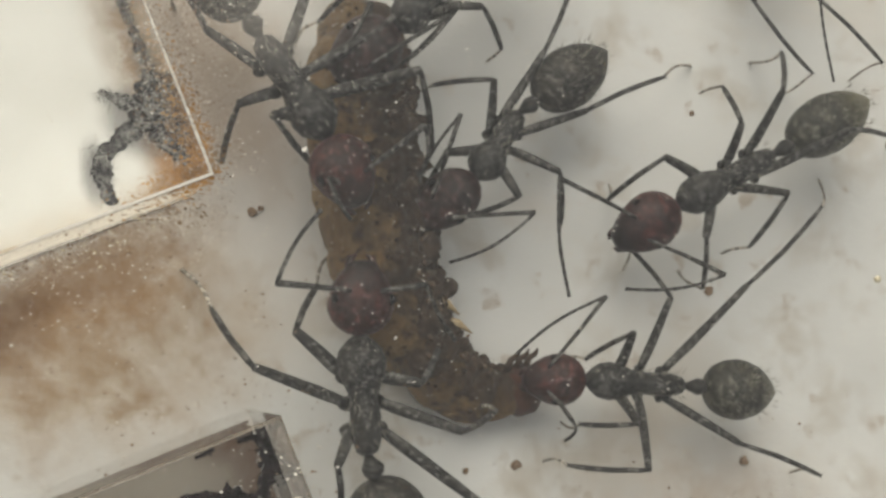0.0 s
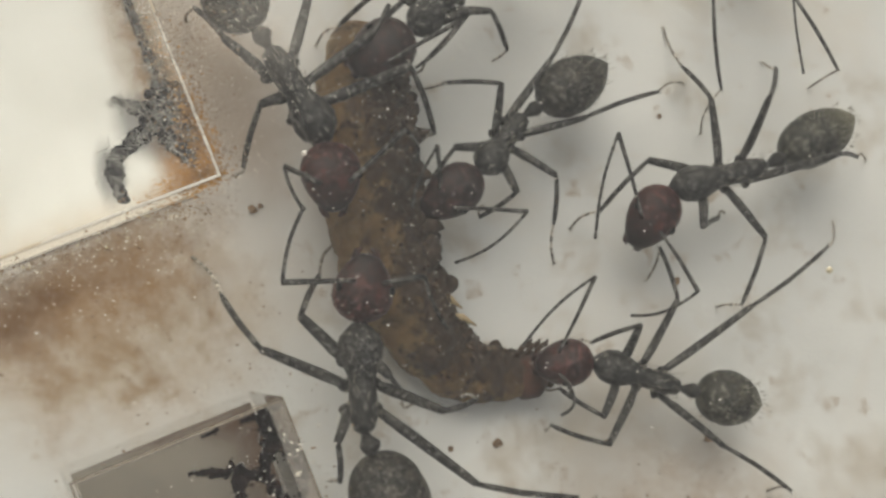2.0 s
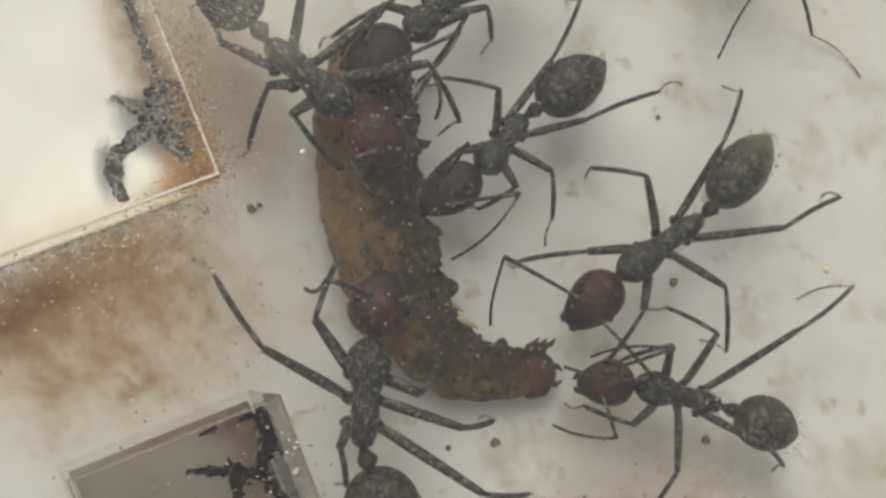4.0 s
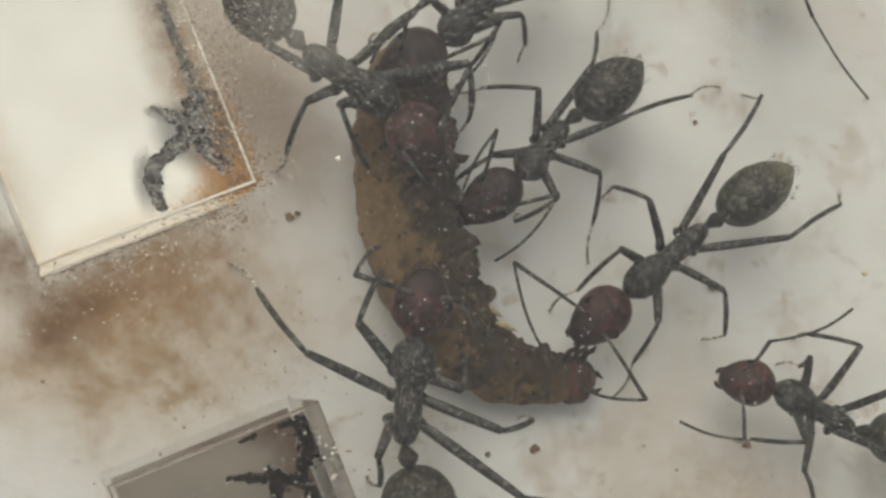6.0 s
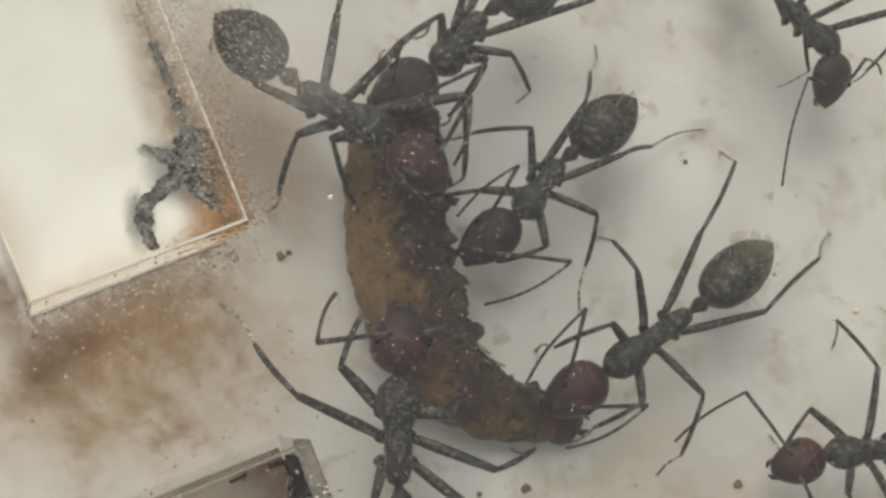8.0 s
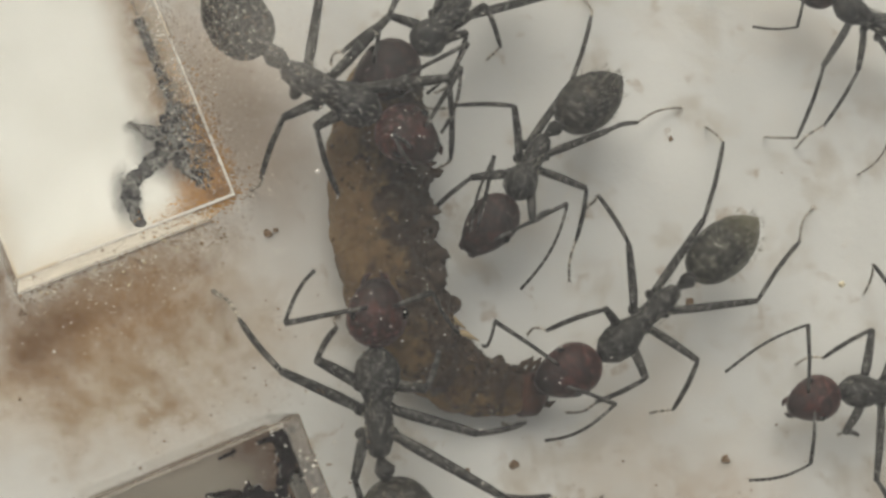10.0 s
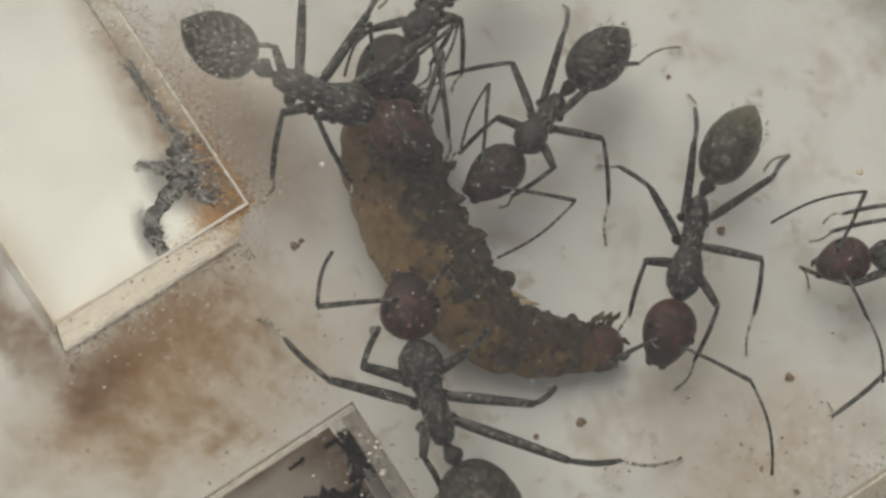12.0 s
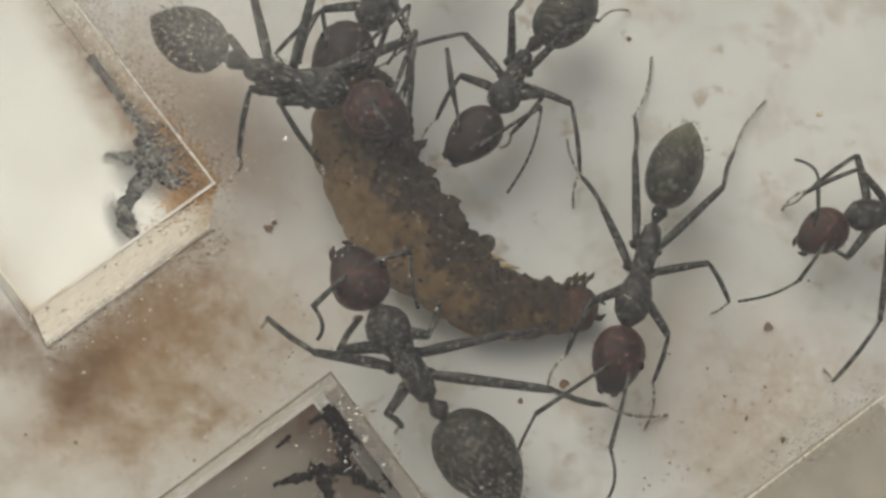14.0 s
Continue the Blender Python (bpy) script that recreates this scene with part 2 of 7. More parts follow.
def acrylic(name, tint, haze, smear, rough=0.08, ior=1.49):
    """Clear sheet: lets light through, mirrors by Fresnel and carries a thin film of dust."""
    mat = bpy.data.materials.new(name)
    mat.use_nodes = True
    nt = mat.node_tree
    nt.nodes.clear()
    out = nt.nodes.new("ShaderNodeOutputMaterial")
    tr = nt.nodes.new("ShaderNodeBsdfTransparent")
    tr.inputs[0].default_value = (*tint, 1)
    gl = nt.nodes.new("ShaderNodeBsdfGlossy")
    gl.inputs["Roughness"].default_value = rough
    df = nt.nodes.new("ShaderNodeBsdfDiffuse")
    df.inputs[0].default_value = (0.7, 0.65, 0.56, 1)
    fr = nt.nodes.new("ShaderNodeFresnel")
    fr.inputs[0].default_value = ior
    a, b = nt.nodes.new("ShaderNodeMixShader"), nt.nodes.new("ShaderNodeMixShader")
    tc = nt.nodes.new("ShaderNodeTexCoord")
    nz = nt.nodes.new("ShaderNodeTexNoise")
    nz.inputs["Scale"].default_value, nz.inputs["Detail"].default_value = 90, 5
    nt.links.new(tc.outputs["Object"], nz.inputs["Vector"])
    mr = nt.nodes.new("ShaderNodeMapRange")
    mr.inputs[1].default_value, mr.inputs[2].default_value = 0.3, 0.7
    mr.inputs[3].default_value, mr.inputs[4].default_value = haze * 0.55, haze * 1.45
    nt.links.new(nz.outputs["Fac"], mr.inputs[0])
    # one greasy smear
    mp, ln, sm = nt.nodes.new("ShaderNodeMapping"), nt.nodes.new("ShaderNodeVectorMath"), nt.nodes.new("ShaderNodeMapRange")
    mp.vector_type, ln.operation, sm.interpolation_type = "TEXTURE", "LENGTH", "SMOOTHSTEP"
    mp.inputs["Location"].default_value = (0.0012, 0.0134, 0.009)
    mp.inputs["Scale"].default_value = (0.0032, 0.0026, 1.0)
    n2 = nt.nodes.new("ShaderNodeTexNoise")
    n2.inputs["Scale"].default_value, n2.inputs["Detail"].default_value = 1600, 5
    mul, tot = nt.nodes.new("ShaderNodeMath"), nt.nodes.new("ShaderNodeMath")
    mul.operation, tot.operation = "MULTIPLY", "ADD"
    sm.inputs[1].default_value, sm.inputs[2].default_value, sm.inputs[4].default_value = 1.0, 0.0, smear
    nt.links.new(tc.outputs["Object"], mp.inputs["Vector"])
    nt.links.new(tc.outputs["Object"], n2.inputs["Vector"])
    nt.links.new(mp.outputs[0], ln.inputs[0])
    nt.links.new(ln.outputs["Value"], sm.inputs[0])
    nt.links.new(sm.outputs[0], mul.inputs[0])
    nt.links.new(n2.outputs["Fac"], mul.inputs[1])
    nt.links.new(mul.outputs[0], tot.inputs[0])
    nt.links.new(mr.outputs[0], tot.inputs[1])
    nt.links.new(tot.outputs[0], a.inputs[0])
    nt.links.new(tr.outputs[0], a.inputs[1])
    nt.links.new(df.outputs[0], a.inputs[2])
    nt.links.new(fr.outputs[0], b.inputs[0])
    nt.links.new(a.outputs[0], b.inputs[1])
    nt.links.new(gl.outputs[0], b.inputs[2])
    nt.links.new(b.outputs[0], out.inputs[0])
    return mat


COVER = acrylic("cover_acrylic", (0.985, 0.985, 0.975), 0.005, 0.14)


def post_wall_material():
    """Frosted clear plastic: part of the light goes straight through, part is scattered on and back."""
    m = Mat("frosted_acrylic", 0.3, 0.5)
    c = m.ramp(m.noise(0.6, 5, 0.6), [(0.3, (0.80, 0.75, 0.64)), (0.7, (0.90, 0.87, 0.79))])
    rust = m.ramp(m.noise(0.35, 5, 0.65, 0.5), [(0.55, (0, 0, 0)), (0.75, (0.5, 0.5, 0.5))])
    c = m.mix(rust, c, (0.55, 0.38, 0.2))
    specks = m.ramp(m.noise(5.0, 3, 0.6), [(0.68, (0, 0, 0)), (0.74, (0.7, 0.7, 0.7))])
    c = m.mix(specks, c, (0.3, 0.2, 0.12))
    m.colour(c)
    m.bump(m.noise(3.0, 4, 0.7), 0.06, 0.4)
    tl = m.nt.nodes.new("ShaderNodeBsdfTranslucent")
    tr = m.nt.nodes.new("ShaderNodeBsdfTransparent")
    m.link(c, tl.inputs["Color"])
    a, b = m.nt.nodes.new("ShaderNodeMixShader"), m.nt.nodes.new("ShaderNodeMixShader")
    a.inputs[0].default_value = 0.5
    m.link(m.b.outputs[0], a.inputs[1])
    m.link(tl.outputs[0], a.inputs[2])
    m.link(m.ramp(m.noise(0.5, 4, 0.6), [(0.3, (0.3, 0.3, 0.3)), (0.7, (0.6, 0.6, 0.6))]), b.inputs[0])
    m.link(tr.outputs[0], b.inputs[1])
    m.link(a.outputs[0], b.inputs[2])
    gl, fr, c2 = m.nt.nodes.new("ShaderNodeBsdfGlossy"), m.nt.nodes.new("ShaderNodeFresnel"), m.nt.nodes.new("ShaderNodeMixShader")
    gl.inputs["Roughness"].default_value, fr.inputs[0].default_value = 0.12, 1.45
    m.link(fr.outputs[0], c2.inputs[0])
    m.link(b.outputs[0], c2.inputs[1])
    m.link(gl.outputs[0], c2.inputs[2])
    m.link(c2.outputs[0], m.nt.nodes["Material Output"].inputs[0])
    return m.m


POST_WALL = post_wall_material()
# Pale broken tone that paints in the gleam of the clear edges.
EDGE_GLEAM = plain("edge_gleam", (0.86, 0.83, 0.76), 0.2, 0.6, 0.15, 1.3, 0.02, (0.72, 0.62, 0.47))


def plate_material(name, pale, deep, rust_amount, rust=(0.36, 0.17, 0.038)):
    """The bottom of a post, seen through its open top: rust along the edges on +x and -y."""
    m = Mat(name, 0.45, 0.5)
    c = m.ramp(m.noise(0.25, 5, 0.6), [(0.3, deep), (0.7, pale)])
    g = m.ramp(m.noise(0.9, 6, 0.7, 0.5), [(0.3, (0.5, 0.5, 0.5)), (0.6, (1, 1, 1))])
    edge = m.spot(4.2, 0.5, 2.1, 10, 0, 0.75)
    c = m.mix(m.math("MULTIPLY", m.math("MULTIPLY", edge, g), rust_amount), c, (0.24, 0.155, 0.085))
    corner = m.math("MAXIMUM", m.spot(4.0, -3.0, 1.5, 3.4, 0, 0.7), m.spot(3.4, -4.0, 2.3, 1.2, 0, 0.7))
    c = m.mix(m.math("MULTIPLY", m.math("MULTIPLY", corner, g), rust_amount), c, rust)
    tan = m.math("MULTIPLY", m.math("MAXIMUM", m.spot(-4.1, 2, 1.6, 12, 0, 0.95), m.spot(-1.0, -4.1, 9, 1.7, 0, 0.95)), g)
    c = m.mix(m.math("MULTIPLY", tan, 0.55), c, (0.45, 0.34, 0.21))
    bruise = m.math("MAXIMUM", m.spot(3.0, -1.1, 1.4, 1.8, 25, 0.6), m.spot(0.95, -2.2, 0.65, 1.6, -15, 0.7))
    c = m.mix(m.math("MULTIPLY", bruise, 0.6), c, (0.055, 0.053, 0.062))
    m.colour(c)
    m.bump(m.noise(2.0, 5, 0.7), 0.05, 0.3)
    return m.m


PLATE_WHITE = plate_material("white_plate", (0.80, 0.83, 0.86), (0.67, 0.69, 0.70), 1.0)


def grey_plate(name, tone, stain):
    m = Mat(name, 0.5, 0.3)
    c = m.ramp(m.noise(0.25, 5, 0.6), [(0.3, tuple(0.7 * v for v in tone)), (0.7, tone)])
    g = m.ramp(m.noise(0.9, 6, 0.7, 0.5), [(0.3, (0.55, 0.55, 0.55)), (0.6, (1, 1, 1))])
    dark = m.math("MAXIMUM", m.math("MAXIMUM", m.spot(3.7, 1.2, 2.4, 5.2, 0, 0.85), m.spot(3.1, 3.4, 2.6, 1.7, 0, 0.8)), m.spot(0.6, 3.8, 4.4, 0.9, 0, 0.9))
    low = m.spot(1.0, -4.4, 5.5, 3.2, 0, 0.95)
    c = m.mix(m.math("MULTIPLY", low, 0.6), c, (0.42, 0.40, 0.36))
    c = m.mix(m.math("MULTIPLY", m.math("MULTIPLY", dark, g), stain), c, (0.08, 0.043, 0.024))
    m.colour(c)
    m.bump(m.noise(2.0, 5, 0.7), 0.05, 0.3)
    return m.m


PLATE_GREY = grey_plate("grey_plate", (0.265, 0.24, 0.2), 1.0)
PLATE_PALE = grey_plate("pale_plate", (0.56, 0.515, 0.44), 0.12)
MOULD = plain("mould", (0.016, 0.015, 0.017), 0.95, 0.05, 0.6, 2.5, 0.1, (0.034, 0.032, 0.035))
MOULD_DARK = plain("black_mould", (0.012, 0.009, 0.009), 0.95, 0.05, 0.6, 2.5, 0.1, (0.03, 0.022, 0.02))
MOULD_PALE = plain("pale_mould", (0.33, 0.33, 0.325), 0.85, 0.2, 0.3, 2.0, 0.0)
RUST = plain("orange_rust", (0.42, 0.225, 0.065), 0.8, 0.3, 0.4, 2.0, 0.05)
DUST = plain("pale_dust", (0.70, 0.66, 0.57), 0.8, 0.3, 0.15, 3.0, 0.0)
FLAKE = plain("yellow_flake", (0.62, 0.55, 0.38), 0.7, 0.3, 0.3, 3.0, 0.1)
CRUMB = plain("brown_crumb", (0.27, 0.19, 0.125), 0.8, 0.3, 0.5, 3.0, 0.05)
TABLE = plain("table_wood", (0.33, 0.24, 0.16), 0.5, 0.4, 0.25, 0.05, 0.05)


# ---- mesh helpers (millimetres) ----
def ob_from(name, bm, material, smooth=True):
    me = bpy.data.meshes.new(name)
    bmesh.ops.recalc_face_normals(bm, faces=bm.faces)
    for v in bm.verts:
        v.co *= MM
    bm.to_mesh(me)
    bm.free()
    if smooth:
        for p in me.polygons:
            p.use_smooth = True
    me.materials.append(material)
    return new(name, me)


def part(name, bm, material, parent, label="", smooth=True):
    ob = ob_from(name, bm, material, smooth)
    ob.parent = parent
    if label:
        ob["label"] = label
    return ob


def box(bm, x0, x1, y0, y1, z0, z1, bevel=0.0):
    m = Matrix.Translation(((x0 + x1) / 2, (y0 + y1) / 2, (z0 + z1) / 2)) @ Matrix.Diagonal((x1 - x0, y1 - y0, z1 - z0, 1))
    r = bmesh.ops.create_cube(bm, size=1, matrix=m)
    if bevel:
        edges = list({e for v in r["verts"] for e in v.link_edges})
        bmesh.ops.bevel(bm, geom=edges, offset=bevel, segments=2, affect="EDGES", profile=0.6)
    return bm


def loft(bm, rings, n=12, wobble=0.0, seed=0):
    """A closed body along +x: rings of (x, y, z, half width, half height)."""
    rnd = random.Random(seed)
    loops = []
    for x, cy, cz, ry, rz in rings:
        loop = []
        for i in range(n):
            a = 2 * math.pi * i / n
            k = 1 + wobble * (rnd.random() - 0.5)
            loop.append(bm.verts.new((x, cy + ry * k * math.cos(a), cz + rz * k * math.sin(a))))
        loops.append(loop)
    for p, q in zip(loops, loops[1:]):
        for i in range(n):
            bm.faces.new((p[i], p[(i + 1) % n], q[(i + 1) % n], q[i]))
    bm.faces.new(loops[0][::-1])
    bm.faces.new(loops[-1])
    return bm


def oval(bm, x0, x1, ry, rz, cy=0.0, cz=0.0, power=0.5, fat=0.0, n=14, m=10):
    """An egg along x from x0 to x1; fat above 0 moves the widest place forwards."""
    rings = []
    for i in range(m + 1):
        u = 0.5 - 0.5 * math.cos(math.pi * (0.02 + 0.96 * i / m))
        w = max(0.02, 4 * u * (1 - u)) ** power * (1 + fat * (2 * u - 1))
        rings.append((x0 + (x1 - x0) * u, cy, cz, ry * w, rz * w))
    return loft(bm, rings, n)


def tube(bm, pts, radii, n=6):
    """A round limb through points in space."""
    loops = []
    for i, p in enumerate(pts):
        p = Vector(p)
        d = (Vector(pts[min(i + 1, len(pts) - 1)]) - Vector(pts[max(i - 1, 0)])).normalized()
        a = d.cross(Vector((0, 0, 1)) if abs(d.z) < 0.9 else Vector((1, 0, 0))).normalized()
        b = d.cross(a)
        loops.append([bm.verts.new(p + radii[i] * (math.cos(2 * math.pi * k / n) * a + math.sin(2 * math.pi * k / n) * b)) for k in range(n)])
    for p, q in zip(loops, loops[1:]):
        for i in range(n):
            bm.faces.new((p[i], p[(i + 1) % n], q[(i + 1) % n], q[i]))
    bm.faces.new(loops[0][::-1])
    bm.faces.new(loops[-1])
    return bm


# ---- the nest: table, floor, cover, posts ----
def slab(name, x0, x1, y0, y1, z0, z1, material, bevel=0.0):
    return ob_from(name, box(bmesh.new(), x0, x1, y0, y1, z0, z1, bevel), material, False)


table = slab("ground", -200, 220, -200, 210, -24, -4.0, TABLE, 1.5)
tagged(table, "brown wooden table top under the nest", "table", kind="structure")


def floor_sheet():
    bm = bmesh.new()
    n = 120
    grid = [[bm.verts.new((-70 + 160 * i / n, -70 + 150 * j / n, 0)) for j in range(n + 1)] for i in range(n + 1)]
    for i in range(n):
        for j in range(n):
            bm.faces.new((grid[i][j], grid[i + 1][j], grid[i + 1][j + 1], grid[i][j + 1]))
    for v in bm.verts:
        v.co.z = 0.10 * noise.noise(Vector((v.co.x * 0.25, v.co.y * 0.25, 0))) - 0.06
    edge = [e for e in bm.edges if len(e.link_faces) == 1]
    r = bmesh.ops.extrude_edge_only(bm, edges=edge)
    for v in [g for g in r["geom"] if isinstance(g, bmesh.types.BMVert)]:
        v.co.z = -4.0
    return ob_from("floor", bm, FLOOR)


tagged(floor_sheet(), "white plaster nest floor with brown dirt stains", "floor", kind="structure")
for nm, b in (("wall_west", (-72, -70, -72, 82)), ("wall_east", (90, 92, -72, 82)), ("wall_south", (-70, 90, -72, -70)), ("wall_north", (-70, 90, 80, 82))):
    tagged(slab(nm, *b, -4.0, 8.0, POST_WALL, 0.2), "frosted clear plastic side wall of the nest", "wall", kind="structure")
cover = slab("ceiling", -72, 92, -72, 82, 8.05, 9.0, COVER)
cover.visible_shadow = False
tagged(cover, "clear acrylic cover sheet, dusty and slightly hazy", "cover", kind="structure")


def glass_material(name, ior):
    mat = bpy.data.materials.new(name)
    mat.use_nodes = True
    nt = mat.node_tree
    nt.nodes.clear()
    g = nt.nodes.new("ShaderNodeBsdfGlass")
    g.inputs["IOR"].default_value, g.inputs["Roughness"].default_value = ior, 0.03
    g.inputs["Color"].default_value = (0.985, 0.98, 0.96, 1)
    nt.links.new(g.outputs[0], nt.nodes.new("ShaderNodeOutputMaterial").inputs[0])
    return mat


BLOCK = glass_material("clear_block", 1.49)
CLEAR = acrylic("clear_post", (0.995, 0.993, 0.99), 0.0, 0.0, 0.08, 1.02)


def film_material(name, tone, low, high, orange, low_tone=0.5, thin=False):
    """Patchy film on clear plastic, dried dirt on the faces: broken, thicker in patches, rusty towards one end; thin:
    its cover thins out raggedly towards the foot.
    """
    m = Mat(name, 0.85, 0.2)
    c = m.ramp(m.noise(2.6, 6, 0.75, 0.2), [(0.3, tuple(v * low_tone for v in tone)), (0.6, tone)])
    if orange:
        c = m.mix(m.math("MULTIPLY", m.spot(*orange, 1.5, 30, 0, 0.95), 0.55), c, (0.43, 0.26, 0.08))
    m.colour(c)
    tl, half = m.nt.nodes.new("ShaderNodeBsdfTranslucent"), m.nt.nodes.new("ShaderNodeMixShader")
    m.link(c, tl.inputs["Color"])
    m.link(m.b.outputs[0], half.inputs[1])
    m.link(tl.outputs[0], half.inputs[2])
    tr, mx = m.nt.nodes.new("ShaderNodeBsdfTransparent"), m.nt.nodes.new("ShaderNodeMixShader")
    fac = m.ramp(m.noise(2.2, 7, 0.75, 0.3), [(0.35, (low,) * 3), (0.65, (high,) * 3)])
    if thin:
        sep, mr = m.nt.nodes.new("ShaderNodeSeparateXYZ"), m.nt.nodes.new("ShaderNodeMapRange")
        m.link(m.co, sep.inputs[0])
        m.link(m.math("ADD", sep.outputs[2], m.math("MULTIPLY", m.noise(0.8, 6, 0.7), 4.0)), mr.inputs[0])
        mr.inputs[1].default_value, mr.inputs[2].default_value = 2.2, 5.2
        fac = m.math("MULTIPLY", fac, mr.outputs[0])
    m.link(fac, mx.inputs[0])
    m.link(tr.outputs[0], mx.inputs[1])
    m.link(half.outputs[0], mx.inputs[2])
    m.link(mx.outputs[0], m.nt.nodes["Material Output"].inputs[0])
    return m.m


# Thin darker band along the outer top edge of a post.
RIM_DARK = film_material("dark_rim", (0.36, 0.3, 0.23), 0.2, 0.65, None, 0.7)
BEVEL = film_material("frosted_bevel", (0.86, 0.81, 0.73), 0.12, 0.34, None, 0.9)
FILM_RUST = film_material("dirt_film_rusty", (0.36, 0.24, 0.14), 0.2, 0.95, (-4.0, -4.2))
FILM_SOUTH = film_material("dirt_film_front", (0.97, 0.935, 0.87), 0.7, 0.85, (4.2, -4.2), 0.82, True)


def post(x, y, turn, side, plate, label, films, long=0.0, inset=0.0, bev=0.09, bands=((0.1, EDGE_GLEAM),), stuff=BLOCK, frame_in=None, floor_z=0.0):
    """A solid clear block on a coloured plate; x, y is its middle. films: side by side, the dirt on its faces."""
    root = new("post")
    root.matrix_world = pose(x * MM, y * MM, 0, 0, 0, turn)
    tagged(root, label, "post", group="square posts of the nest")
    h = side / 2
    t = h + long
    block = part("block", box(bmesh.new(), -h, h, -h, t, 0.2, 7.95, bev), stuff, root, "solid clear acrylic block", smooth=False)
    block.visible_shadow = False
    part("plate", box(bmesh.new(), -h + inset, h - inset, -h + inset, t - inset, floor_z - 0.1, floor_z + 0.1, 0.02), plate, root, smooth=False)
    a0 = 0.0
    # flat edge strips; a pale one is the edge's gleam put into colour
    for wide, skin in bands:
        a1 = a0 + wide
        for x0, x1, y0, y1 in ((-h + a0, h - a0, -h + a0, -h + a1), (-h + a0, h - a0, t - a1, t - a0), (-h + a0, -h + a1, -h + a1, t - a1), (h - a1, h - a0, -h + a1, t - a1)):
            part("rim", box(bmesh.new(), x0, x1, y0, y1, 7.955, 7.99, 0.01), skin, root, "dusty edge", smooth=False).visible_shadow = len(bands) == 1
        a0 = a1
    if frame_in:
        wide, deep, skin = frame_in
        for nm, mat, (w0, z0), (w1, z1) in (("bevel", skin, (0.02, 7.9), (wide, deep)),):
            bm = bmesh.new()
            rings = [[bm.verts.new((sx * (h - w), (t - w) if sy > 0 else (-h + w), z)) for sx, sy in ((-1, -1), (1, -1), (1, 1), (-1, 1))]
                     for w, z in ((w0, z0), (w1, z1), (w1 - 0.03, z1 - 0.03), (max(0.03, w0 - 0.03), z0 - 0.05))]
            for i in range(4):
                p, q = rings[i], rings[(i + 1) % 4]
                for k in range(4):
                    bm.faces.new((p[k], p[(k + 1) % 4], q[(k + 1) % 4], q[k]))
            part(nm, bm, mat, root, "pale frosted bevel", smooth=False)
    for a, film in enumerate(films):
        if film:
            f = part("dirt_film", box(bmesh.new(), -h + 0.05, (h if a % 2 == 0 else t) - 0.05, -h - 0.035, -h - 0.012, 0.15, 7.9), film, root, "patchy dried dirt", smooth=False)
            f.matrix_basis = pose(0, 0, 0, 0, 0, 90 * a)
            f.visible_shadow = False
    return root


def post_at(corner, along, turn, side):
    """The middle of a post from one corner and the signs of the way to its middle."""
    c, s, h = math.cos(radians(turn)), math.sin(radians(turn)), side / 2
    return corner[0] + h * (along[0] * c - along[1] * s), corner[1] + h * (along[0] * s + along[1] * c), turn, side


P1 = post_at((-7.80, 5.22), (1, 1), 21.4, 8.05)
P2 = post_at((1.80, 0.43), (-1, -1), 20.5, 7.85)
P3 = post_at((14.4, -8.60), (1, -1), 18.1, 8.0)
post(*P1, PLATE_WHITE, "solid square post of clear acrylic, white underneath, rusty corner", (FILM_SOUTH, FILM_RUST, None, None), 5.0)
post(*P2, PLATE_GREY, "solid square post of clear acrylic, grey underneath, dark mould below", (None, None, None, None), 0.0, 0.3, 0.03, ((0.09, RIM_DARK),), CLEAR,
     (0.33, 5.8, BEVEL), 1.5)
post(*P3, PLATE_PALE, "solid square post of clear acrylic, pale beige underneath", (None, None, None, None), 0.0, 0.08, 0.03, ((0.09, EDGE_GLEAM),), CLEAR, None, 6.9)


